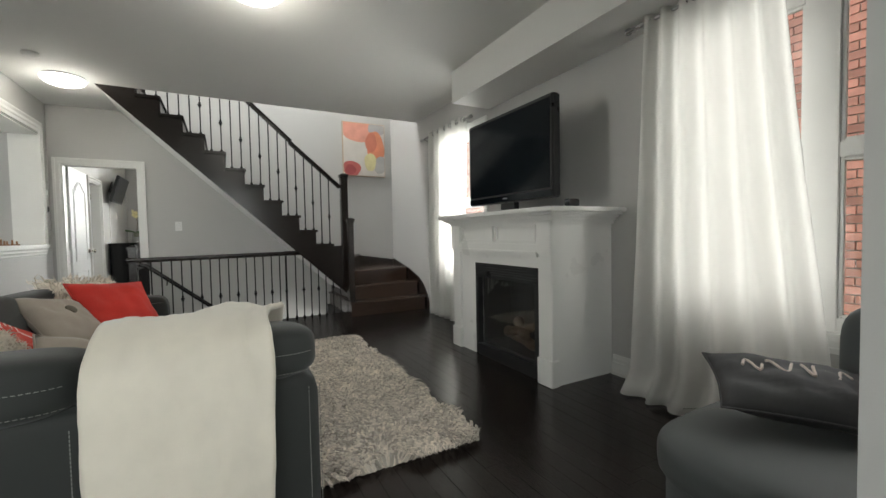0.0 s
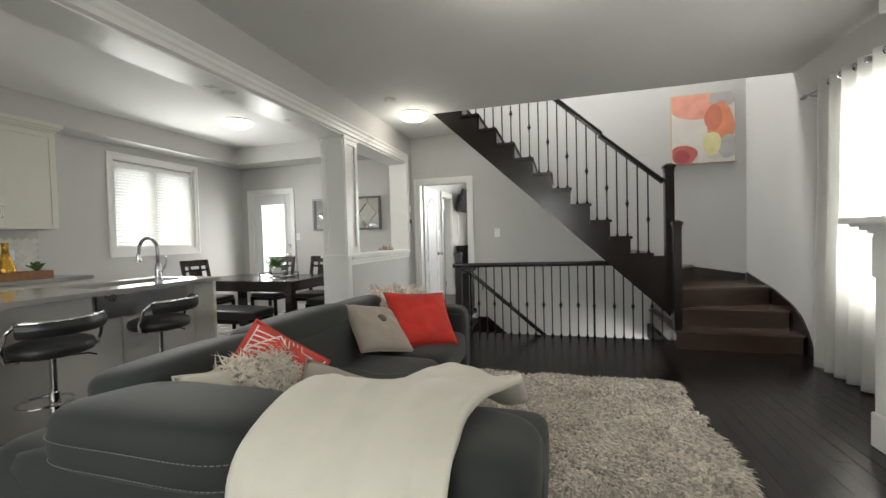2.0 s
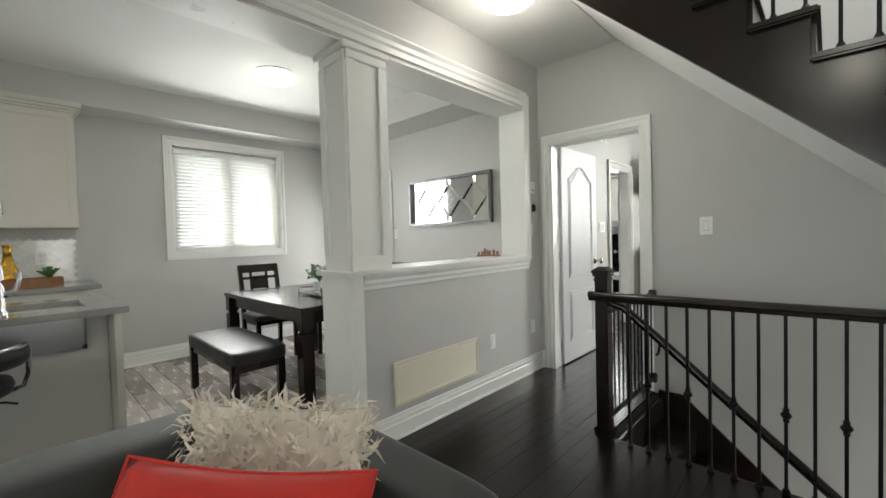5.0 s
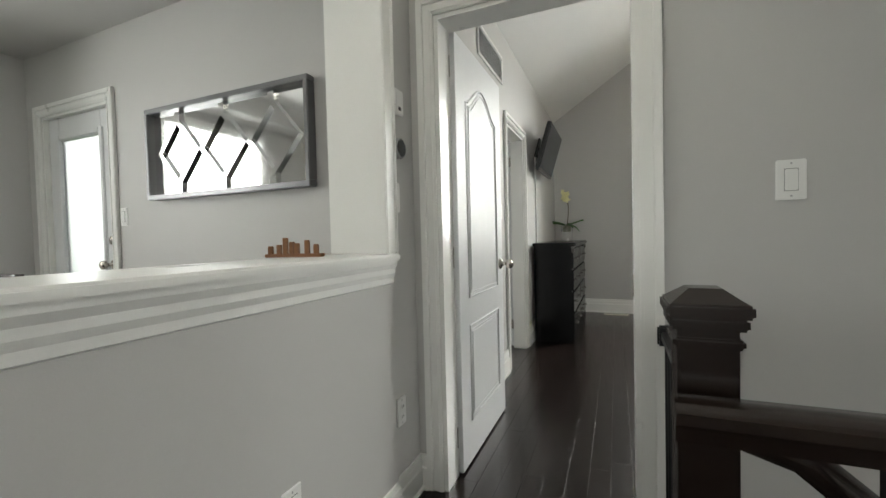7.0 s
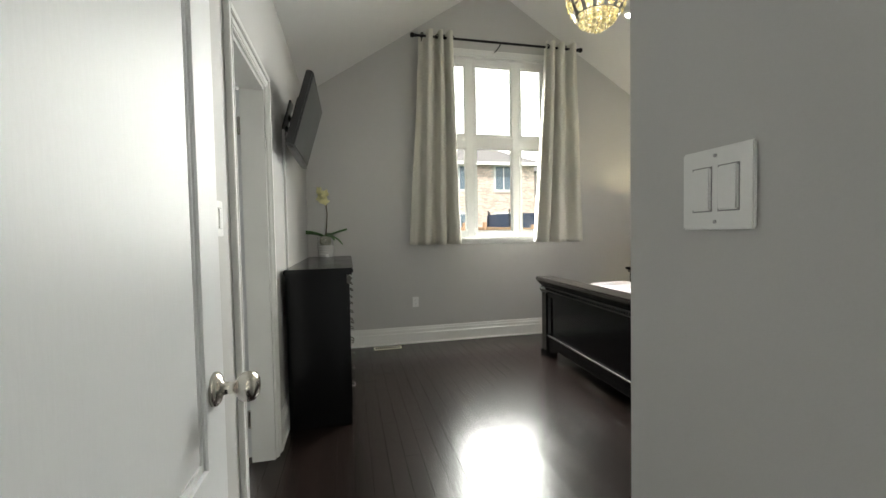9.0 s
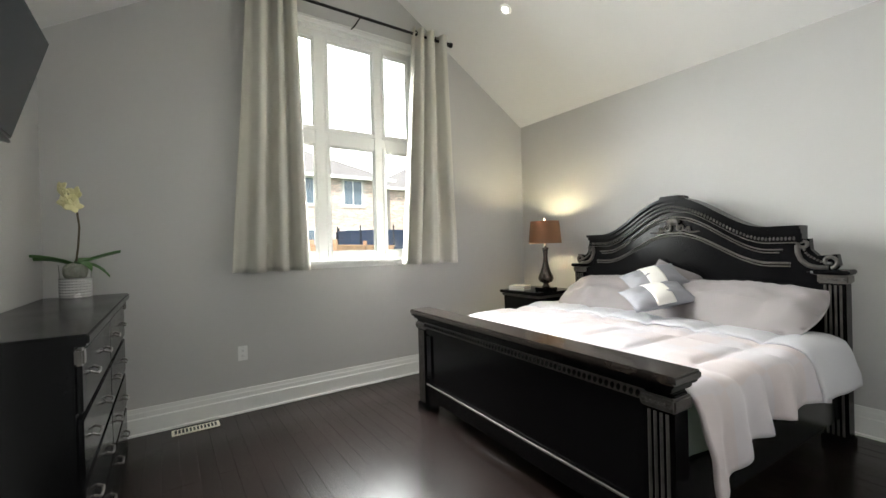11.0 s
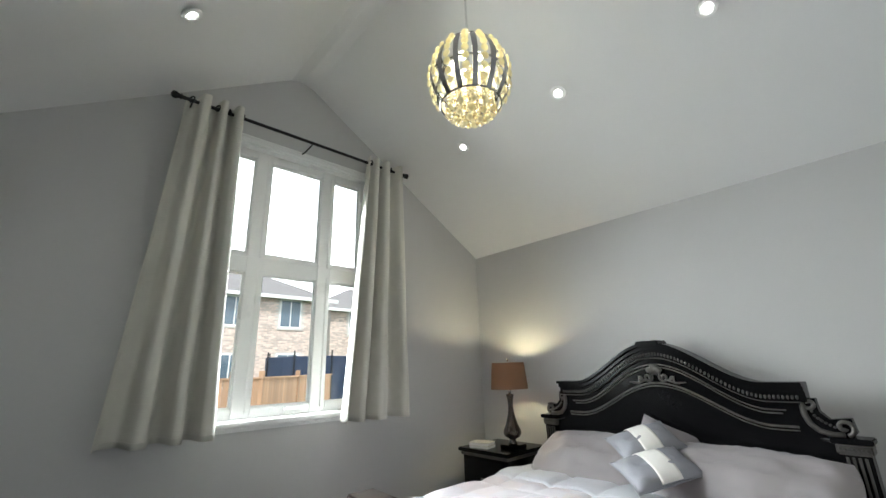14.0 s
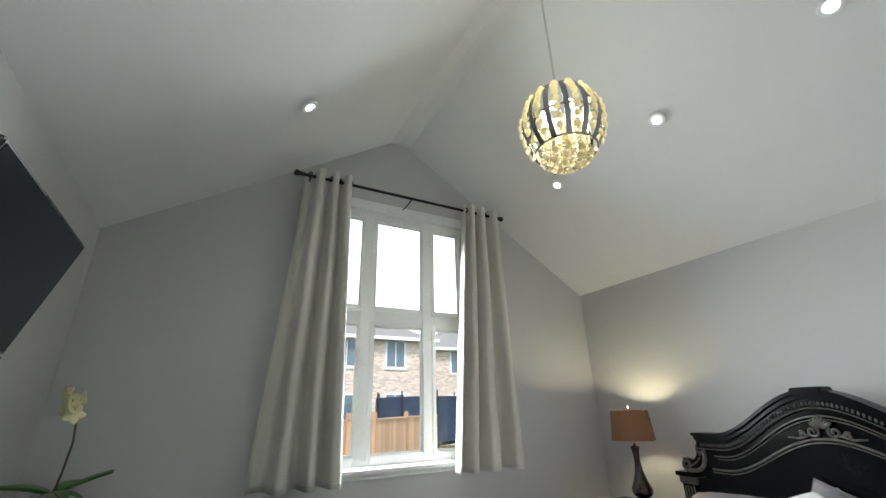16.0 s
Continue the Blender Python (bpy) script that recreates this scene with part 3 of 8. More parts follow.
def rail(parent, a, b, w=0.062, h=0.055):
    """Handrail of rounded section from a to b."""
    a, b = Vector(a), Vector(b)
    bm = B()
    d = (b - a)
    m = Matrix.Translation(a) @ d.to_track_quat("X", "Z").to_matrix().to_4x4()
    sec = [(-w * 0.3, 0), (w * 0.3, 0), (w * 0.34, h * 0.35), (w * 0.5, h * 0.5), (w * 0.5, h * 0.78), (w * 0.34, h * 0.96), (0, h), (-w * 0.34, h * 0.96), (-w * 0.5, h * 0.78), (-w * 0.5, h * 0.5), (-w * 0.34, h * 0.35)]
    prism(bm, [(p[0], p[1] - h) for p in sec], "x", 0, d.length)
    bmesh.ops.transform(bm, matrix=m, verts=bm.verts)
    return part("handrail", bm, ESPRESSO, parent, smooth=True)


def baluster(parent, x, y, z0, z1, knot=None, r=0.0068, mat=IRON):
    bm = B()
    box(bm, x - r, x + r, y - r, y + r, z0, z1)
    lathe(bm, [(0.017, 0.0), (0.017, 0.012), (0.011, 0.028)], (x, y, z0), 8)
    if knot:
        lathe(bm, [(0.009, -0.034), (0.013, -0.028), (0.011, -0.018), (0.021, -0.004), (0.021, 0.004), (0.011, 0.018), (0.013, 0.028), (0.009, 0.034)], (x, y, knot), 10)
    return part("baluster", bm, mat, parent)


rail_up = thing("stair_railing", "dark wood handrail with black iron balusters on the stairs", "railing")
newel(rail_up, 3.335, GY, bottom_z(3.3), 1.94)
newel(rail_up, 3.365, -1.22, 0.0, 1.325, 0.075)


def rail_z(x):
    return 1.755 + (3.292 - x) * 0.878


rail(rail_up, (3.30, GY, rail_z(3.30) + 0.02), (2.66, GY, rail_z(2.66) + 0.02))
rail(rail_up, (2.68, GY, rail_z(2.68) + 0.045), (0.9, GY, rail_z(0.9) + 0.045 + 0.07))
k = 0
for i, (x, z) in enumerate(NOSE[:-1]):
    for j in range(2):
        xx = x - 0.035 - j * RUN / 2
        zt = rail_z(xx) - 0.03 + (0.02 if xx < 2.66 else 0)
        zk = z + 0.62 - (j * 0.02) if (k % 2 == 0) else None
        baluster(rail_up, xx, GY, z, zt, zk and zt - 0.52)
        k += 1

guard = thing("guard_railing", "dark wood rail and iron balusters guarding the stair opening", "railing")
G2 = -0.955
newel(guard, 0.935, -0.872, 0.0, 1.02, 0.078)
rail(guard, (0.885, G2, 0.876), (2.57, G2, 0.892))
rail(guard, (2.55, G2, 0.897), (3.32, G2, 0.893), 0.066, 0.06)
for k in range(23):
    x = 1.11 + k * 0.0985
    if abs(x - 2.57) < 0.05:
        x = 2.567
    if x < 3.28:
        baluster(guard, x, G2, 0.0, 0.835, 0.37 if k % 2 else None, 0.011 if x == 2.567 else 0.0068)

down = thing("basement_stairs", "dark wood stairs going down to the basement", "staircase")
for i in range(11):
    x = 1.03 + i * 0.215
    z = -0.19 * (i + 1)
    part("tread", box(B(), x - 0.02, x + 0.225, -0.92, -0.03, z - 0.03, z, 0.006), ESPRESSO, down)
    part("riser", box(B(), x - 0.012, x + 0.003, -0.92, -0.03, z + 0.0, z + 0.16 if i else -0.02), ESPRESSO, down)
bm = B()
prism(bm, [(1.0, 0.02), (1.16, 0.02), (3.4, -1.96), (3.4, -2.4), (1.0, -0.3)], "y", -0.024, -0.003)
part("stringer", bm, ESPRESSO, down)
dr = thing("wall_handrail", "dark wood handrail sloping down the basement stairs", "handrail")
tube(bm := B(), [(0.985, -0.87, 0.80), (1.06, -0.87, 0.775), (2.9, -0.87, -0.78)], 0.024, 12)
part("bar", bm, ESPRESSO, dr, smooth=True)
for x in (1.25, 2.0):
    tube(bm := B(), [(x, -0.87, 0.775 - (x - 1.06) * 0.845 - 0.02), (x, -0.9, 0.775 - (x - 1.06) * 0.845 - 0.07), (x, -0.93, 0.775 - (x - 1.06) * 0.845 - 0.07)], 0.007, 8)
    part("bracket", bm, IRON, dr)

# ---------------------------------------------------------------- windows, doors, lamps and plates
def window(name, side, face, out, o0, o1, z0, z1, cols, rows, label, bead=0.0, depth=0.05):
    """A framed window set back in an opening; cols and rows list the clear panes as (a, b)."""
    w = tagged(new(name), label, "window", "", "structure")

    def bar(parent, nm, a0, a1, b0, b1, mat, d0, d1, bev=0.004):
        f0, f1 = sorted((face + out * d0, face + out * d1))
        bm = box(B(), a0, a1, f0, f1, b0, b1, bev) if side == "y" else box(B(), f0, f1, a0, a1, b0, b1, bev)
        return part(nm, bm, mat, parent)
    fb = B()

    def frame_bar(a0, a1, b0, b1, d0=0.0, d1=depth):
        f0, f1 = sorted((face + out * d0, face + out * d1))
        box(fb, a0, a1, f0, f1, b0, b1, 0.004) if side == "y" else box(fb, f0, f1, a0, a1, b0, b1, 0.004)
    xs = [o0 + 0.018] + [v for c in cols for v in c] + [o1 - 0.018]
    for a, b in zip(xs[::2], xs[1::2]):
        frame_bar(a, b, z0, z1)
    zs = [z0 + 0.018] + [v for r in rows for v in r] + [z1 - 0.018]
    for a, b in cols:
        for c, d in zip(zs[::2], zs[1::2]):
            frame_bar(a, b, c, d, 0.002, depth - 0.002)
    part("window_frame", fb, TRIM, w)
    for a, b in cols:
        for c, d in rows:
            sb = B()
            e = 0.016
            for q in ((a, a + e, c, d), (b - e, b, c, d), (a + e, b - e, c, c + e), (a + e, b - e, d - e, d)):
                f0, f1 = sorted((face + out * 0.012, face + out * (depth - 0.012)))
                box(sb, q[0], q[1], f0, f1, q[2], q[3], 0.003) if side == "y" else box(sb, f0, f1, q[0], q[1], q[2], q[3], 0.003)
            if bead:
                for q in ((a - bead, a + 0.004, c - bead, d + bead), (b - 0.004, b + bead, c - bead, d + bead), (a + 0.004, b - 0.004, c - bead, c + 0.004), (a + 0.004, b - 0.004, d - 0.004, d + bead)):
                    f0, f1 = sorted((face - out * 0.012, face + out * 0.01))
                    box(sb, q[0], q[1], f0, f1, q[2], q[3], 0.005) if side == "y" else box(sb, f0, f1, q[0], q[1], q[2], q[3], 0.005)
            part("sash", sb, TRIM, w)
            p = bar(w, "pane", a + e, b - e, c + e, d - e, GLASS, depth / 2 - 0.002, depth / 2 + 0.002, 0)
            p.visible_shadow = False
    return w


wb = window("window_1", "y", BY1 + 0.06, 1, WX0, WX1, WZ0, WZ1, [(1.51, 1.785), (1.905, 2.36), (2.475, 2.75)], [(1.255, 2.24), (2.39, 3.2)], "tall white six-pane bedroom window with bright daylight", bead=0.032)
part("window_sill", box(B(), WX0 - 0.09, WX1 + 0.09, BY1 - 0.05, BY1 + 0.02, WZ0 - 0.02, WZ0 + 0.012, 0.006), TRIM, wb)
bm = B()
tube(bm, [(2.17, BY1 + 0.05, 1.235), (2.17, BY1 + 0.01, 1.235), (2.20, BY1 + 0.0, 1.232), (2.26, BY1 - 0.005, 1.225)], 0.008, 8)
box(bm, 2.14, 2.30, BY1 + 0.035, BY1 + 0.06, 1.222, 1.245, 0.004)
part("crank_handle", bm, TRIM, wb)
for z in (1.50, 2.0):
    part("latch", box(B(), 1.868, 1.895, BY1 + 0.03, BY1 + 0.062, z, z + 0.07, 0.006), TRIM, wb)
window("window_2", "x", XD - 0.07, -1, -2.165, -0.995, 1.14, 2.32, [(-2.10, -1.62), (-1.54, -1.06)], [(1.20, 2.26)], "white two-sash dining window behind lowered blinds")
window("window_3", "x", XR + 0.05, 1, -6.4, -5.05, 0.55, 2.3, [(-6.32, -5.82), (-5.68, -5.13)], [(0.64, 1.42), (1.50, 2.22)], "white sash window facing the neighbouring brick wall")
window("window_4", "x", XR + 0.05, 1, -2.85, -1.95, 0.55, 2.3, [(-2.77, -2.03)], [(0.64, 1.42), (1.50, 2.22)], "white sash window behind an ivory curtain")


def blind(name, side, face, o0, o1, z0, z1, n, label):
    t = thing(name, label, "blind")
    def bx(a0, a1, d0, d1, b0, b1, bev=0.0):
        return box(B(), a0, a1, face + d0, face + d1, b0, b1, bev) if side == "y" else box(B(), face + d0, face + d1, a0, a1, b0, b1, bev)
    part("headrail", bx(o0, o1, -0.03, 0.03, z1 - 0.05, z1, 0.004), PLASTIC, t)
    part("bottom_rail", bx(o0, o1, -0.022, 0.022, z0, z0 + 0.022, 0.004), PLASTIC, t)
    me = None
    for i in range(n):
        z = z0 + 0.04 + (z1 - z0 - 0.1) * i / (n - 1)
        if me is None:
            bm = B()
            a = radians(40)
            for k in range(4):
                u0, u1 = -0.024 + k * 0.012, -0.012 + k * 0.012
                arc = lambda u: 0.003 * (1 - (u / 0.024) ** 2)
                pts = [(u0 * math.cos(a), u0 * math.sin(a) + arc(u0)), (u1 * math.cos(a), u1 * math.sin(a) + arc(u1))]
                q = [(o0, *pts[0]), (o1, *pts[0]), (o1, *pts[1]), (o0, *pts[1])]
                vs = [bm.verts.new((face + d, s, h) if side == "x" else (s, face + d, h)) for s, d, h in q]
                bm.faces.new(vs)
            bmesh.ops.remove_doubles(bm, verts=bm.verts, dist=1e-5)
            ob = part("slat", bm, SLAT, t)
            me = ob.data
        else:
            ob = new("slat", me)
            ob.parent = t
        ob.location = (0, 0, z)
    for f in (0.15, 0.5, 0.85):
        s = o0 + (o1 - o0) * f
        bm = B()
        for d in (-0.024, 0.024):
            tube(bm, [(face + d, s, z0 + 0.02), (face + d, s, z1 - 0.04)] if side == "x" else [(s, face + d, z0 + 0.02), (s, face + d, z1 - 0.04)], 0.0015, 5)
        part("cord", bm, PLASTIC, t)
    return t


blind("window_blind", "x", XD - 0.035, -2.14, -1.02, 1.17, 2.27, 27, "white horizontal slat blind lowered over a bright window")

# frosted patio door
pd = tagged(new("door_patio"), "white glazed patio door with a bright frosted pane", "door", "", "structure")
bm = B()
for q in ((-2.97, -2.84, 0.01, 2.02), (-2.34, -2.21, 0.01, 2.02), (-2.84, -2.34, 0.01, 0.28), (-2.84, -2.34, 1.86, 2.02)):
    box(bm, q[0], q[1], 0.03, 0.075, q[2], q[3], 0.003)
for q in ((-2.87, -2.83, 0.25, 1.90), (-2.35, -2.31, 0.25, 1.90), (-2.83, -2.35, 0.25, 0.285), (-2.83, -2.35, 1.865, 1.90)):
    box(bm, q[0], q[1], 0.02, 0.035, q[2], q[3], 0.004)
part("leaf", bm, DOORW, pd)
FROST = clear_glass("frosted_glass", (0.97, 0.98, 0.98), 0.6)
p = part("pane", box(B(), -2.84, -2.34, 0.05, 0.056, 0.28, 1.86), FROST, pd)
p.visible_shadow = False


def knob_on(parent, m, mat=NICKEL):
    bm = B()
    lathe(bm, [(0.033, 0), (0.033, 0.006), (0.026, 0.012), (0.013, 0.016), (0.011, 0.034), (0.016, 0.042), (0.027, 0.05), (0.030, 0.062), (0.027, 0.074), (0.016, 0.081), (0.0, 0.083)], seg=20)
    return part("door_knob", bm, mat, parent, smooth="all", m=m)


knob_on(pd, pose(-2.255, 0.03, 0.98, 90, 0, 0))
lathe(bm := B(), [(0.028, 0), (0.028, 0.012), (0.012, 0.02), (0.0, 0.02)], seg=16)
part("deadbolt", bm, NICKEL, pd, m=pose(-2.255, 0.03, 1.14, 90, 0, 0))


def panel_leaf(parent, w, h, t):
    """Two-panel door leaf with an arched upper panel, w along +y from the hinge, faces across x."""
    part("leaf_core", box(B(), 0, t, 0, w, 0, h, 0.002), DOORW, parent)
    for side in (0, 1):
        x = t if side else 0.0
        s = 1 if side else -1
        a, b = 0.13, w - 0.13
        def arch(lo, hi, e):
            pts = [(a + e, lo + e), (b - e, lo + e), (b - e, hi - 0.12 - e * 0.6)]
            n = 14
            for i in range(1, n):
                u = i / n
                y = (b - e) + ((a + e) - (b - e)) * u
                pts.append((y, hi - 0.12 - e + 0.12 * (0.5 - 0.5 * math.cos(2 * math.pi * u)) ** 0.85))
            return pts + [(a + e, hi - 0.12 - e * 0.6)]
        for outline in (lambda e: arch(0.80, h - 0.16, e), lambda e: [(a + e, 0.20 + e), (b - e, 0.20 + e), (b - e, 0.66 - e), (a + e, 0.66 - e)]):
            bm = B()
            tube(bm, [(x, y, z) for y, z in outline(0.0)], 0.007, 8, closed=True)
            tube(bm, [(x, y, z) for y, z in outline(0.022)], 0.004, 8, closed=True)
            part("panel_moulding", bm, DOORW, parent, smooth=True)
            bm = B()
            prism(bm, outline(0.035), "x", x - 0.001 * s, x + 0.004 * s)
            part("raised_panel", bm, DOORW, parent)


def hinge(parent, x, y, z):
    bm = box(B(), x - 0.012, x + 0.012, y - 0.032, y + 0.032, z - 0.045, z + 0.045, 0.003)
    tube(bm, [(x + 0.012, y, z - 0.048), (x + 0.012, y, z + 0.048)], 0.007, 8)
    return part("hinge", bm, NICKEL, parent)


d1 = tagged(new("door_bedroom"), "white two-panel door with arched panel standing open", "door", "", "structure")
d1.matrix_basis = pose(0.118, 0.135, 0.012)
panel_leaf(d1, 0.765, 2.022, 0.036)
for z in (0.17, 1.0, 1.86):
    hinge(d1, -0.002, -0.012, z)
knob_on(d1, pose(0.036, 0.70, 0.925, 0, 90, 0))
knob_on(d1, pose(0.0, 0.70, 0.925, 0, -90, 0))
part("latch_plate", box(B(), 0.006, 0.03, 0.764, 0.767, 0.89, 0.96), NICKEL, d1)
d2 = tagged(new("door_bathroom"), "white panel door open into the bathroom", "door", "", "structure")
d2.matrix_basis = pose(-0.16, 2.375, 0.012, 0, 0, 20)
panel_leaf(d2, 0.64, 2.015, 0.036)
for z in (0.22, 1.82):
    hinge(d2, 0.018, 0.0, z)
knob_on(d2, pose(0.0, 0.585, 0.925, 0, -90, 0))
tagged(part("strike_plate", box(B(), 0.868, 0.873, 0.04, 0.075, 0.87, 0.95, 0.001), NICKEL), "small steel strike plate on the door jamb", "strike plate")


def dome_lamp(x, y, z, r=0.18, label="lit frosted glass dome ceiling lamp with chrome band", watts=5.2):
    t = thing("ceiling_lamp", label, "ceiling lamp", pose(x, y, z), "flush ceiling lamps")
    part("band", lathe(B(), [(r * 0.93, 0.0), (r * 0.97, -0.012), (r * 0.97, -0.022), (r * 0.90, -0.026), (r * 0.88, 0)], seg=32), STEEL, t, smooth=True)
    prof = [(r * math.cos(a), -0.02 - r * 0.42 * math.sin(a)) for a in (math.pi / 2 * i / 10 for i in range(10))] + [(0, -0.02 - r * 0.42)]
    part("glass_dome", lathe(B(), prof, seg=32), LAMP_ON, t, smooth="all")
    for a in range(3):
        ang = a * 2.094 + 0.5
        part("clip", box(B(), r * 0.93 * math.cos(ang) - 0.006, r * 0.93 * math.cos(ang) + 0.006, r * 0.93 * math.sin(ang) - 0.006, r * 0.93 * math.sin(ang) + 0.006, -0.035, -0.005, 0.002), CHROME, t)
    lamp("ceiling_lamp_light", "POINT", watts, Matrix.Translation((x, y, z - 0.22)), WARM, radius=0.12)
    return t


dome_lamp(0.485, -1.17, H, watts=6.5)
dome_lamp(-1.69, -1.68, H, watts=1.3)
dome_lamp(-1.78, -4.45, H, watts=1.8)
dome_lamp(2.10, -3.66, H, watts=9, label="lit frosted glass dome lamp above the living room")
lathe(bm := B(), [(0.06, 0), (0.062, -0.018), (0.05, -0.034), (0.02, -0.038), (0, -0.038)], seg=24)
tagged(part("smoke_detector", bm, PLASTIC, m=pose(0.42, -1.75, H), smooth=True), "small round white smoke detector on the ceiling", "smoke detector")


def plate(name, m, w, h, kind, label):
    """Wall plate standing out along local -y. kind: 'rocker1', 'rocker2', 'outlet', 'toggle'."""
    t = thing(name, label, "outlet" if kind == "outlet" else "light switch", m)
    part("plate", box(B(), -w / 2, w / 2, -0.007, 0, -h / 2, h / 2, 0.003), PLASTIC, t)
    n = {"rocker2": 2, "rocker3": 3}.get(kind, 1)
    for i in range(n):
        x = (i - (n - 1) / 2) * 0.046
        if kind == "outlet":
            for z in (-0.02, 0.02):
                part("socket", box(B(), x - 0.016, x + 0.016, -0.010, -0.006, z - 0.014, z + 0.014, 0.004), PLASTIC, t)
                for dx in (-0.006, 0.006):
                    part("slot", box(B(), x + dx - 0.0012, x + dx + 0.0012, -0.0105, -0.0098, z - 0.005, z + 0.006), BLACKP, t)
        else:
            bm = box(B(), x - 0.0165, x + 0.0165, -0.011, -0.006, -0.033, 0.033, 0.002)
            part("rocker", bm, PLASTIC, t)
            # flat grey strip, coloured for the shade in the gap round the rocker
            part("rocker_gap", box(B(), x - 0.018, x + 0.018, -0.0075, -0.0069, -0.035, 0.035), SHADOWGAP, t)
    for z in (-h / 2 + 0.012, h / 2 - 0.012):
        lathe(bm := B(), [(0.003, 0), (0.003, 0.001), (0, 0.001)], seg=8)
        part("screw", bm, STEEL, t, m=pose(0, -0.007, z, 90, 0, 0))
    return t


plate("light_switch", pose(1.315, 0.0, 1.258), 0.078, 0.125, "rocker1", "white single rocker light switch on a grey wall")
plate("light_switch", pose(0.97, 0.49, 1.29, 0, 0, -90), 0.125, 0.125, "rocker2", "white double rocker light switch beside the doorway")
plate("light_switch", pose(BX0, 1.43, 1.296, 0, 0, 90), 0.165, 0.12, "rocker3", "white multiple rocker switch beside the bathroom door")
plate("light_switch", pose(-2.065, 0.0, 1.287), 0.07, 0.115, "rocker1", "white light switch beside the patio door")
plate("light_switch", pose(0.0, -0.172, 1.271, 0, 0, 90), 0.075, 0.12, "rocker1", "white light switch on the stub wall")
plate("wall_outlet", pose(0.012, -0.785, 0.395, 0, 0, 90), 0.07, 0.115, "rocker1", "white control plate low on the half wall")
plate("wall_outlet", pose(0.0, -0.165, 0.405, 0, 0, 90), 0.07, 0.115, "outlet", "white power outlet on the stub wall")
plate("wall_outlet", pose(1.137, BY1, 0.47), 0.07, 0.115, "outlet", "white power outlet below the bedroom window")
th = thing("thermostat", "round black and steel thermostat dial on the wall", "thermostat", pose(0.0, -0.148, 1.467, 0, 90, 0))
part("ring", lathe(B(), [(0.041, 0), (0.042, 0.02), (0.039, 0.027), (0.034, 0.027)], seg=28), STEEL, th, smooth=True)
part("face", lathe(B(), [(0.035, 0.02), (0.034, 0.0275), (0.0, 0.029)], seg=28), SCREEN, th, smooth=True)
ch = thing("door_chime", "white square alarm sensor box on the wall", "sensor", pose(0.0, -0.146, 1.652, 0, 0, 90))
part("case", box(B(), -0.035, 0.035, -0.022, 0, -0.05, 0.05, 0.005), PLASTIC, ch)
part("lens", box(B(), -0.01, 0.01, -0.024, -0.021, -0.035, -0.02, 0.002), BLACKP, ch)


def grille(name, label, m, w, h, n, mat=BEIGE):
    """Slatted air grille standing out along local -y."""
    t = thing(name, label, "vent", m)
    bm = B()
    e = 0.022
    for q in ((-w / 2, w / 2, -h / 2, -h / 2 + e), (-w / 2, w / 2, h / 2 - e, h / 2), (-w / 2, -w / 2 + e, -h / 2 + e, h / 2 - e), (w / 2 - e, w / 2, -h / 2 + e, h / 2 - e)):
        box(bm, q[0], q[1], -0.012, 0, q[2], q[3], 0.003)
    part("frame", bm, mat, t)
    part("backing", box(B(), -w / 2 + e, w / 2 - e, -0.002, 0.0, -h / 2 + e, h / 2 - e), GAP, t)
    me = None
    for i in range(n):
        z = -h / 2 + e + (h - 2 * e) * (i + 0.5) / n
        if me is None:
            s = (h - 2 * e) / n
            ob = part("slat", prism(B(), [(-0.010, -s * 0.25), (-0.008, -s * 0.35), (-0.002, s * 0.3), (-0.004, s * 0.42)], "x", -w / 2 + e, w / 2 - e), mat, t)
            me = ob.data
        else:
            ob = new("slat", me)
            ob.parent = t
        ob.location = (0, 0, z)
    return t


grille("return_vent", "beige slatted air return grille low on the wall", pose(0.012, -1.385, 0.33, 0, 0, 90), 0.82, 0.275, 22)
grille("wall_vent", "white slatted air grille above the bathroom side", pose(BX0, 1.29, 2.41, 0, 0, 90), 0.62, 0.22, 12, TRIM)
fr = thing("floor_register", "cream slotted floor register below the window", "vent", pose(0.80, 4.40, 0.0))
part("frame", box(B(), -0.15, 0.15, -0.055, 0.055, 0.0005, 0.007, 0.003), BEIGE, fr)
for i in range(12):
    part("slot", box(B(), -0.132 + i * 0.0226, -0.118 + i * 0.0226, -0.035, 0.035, 0.0068, 0.0076), GAP, fr)


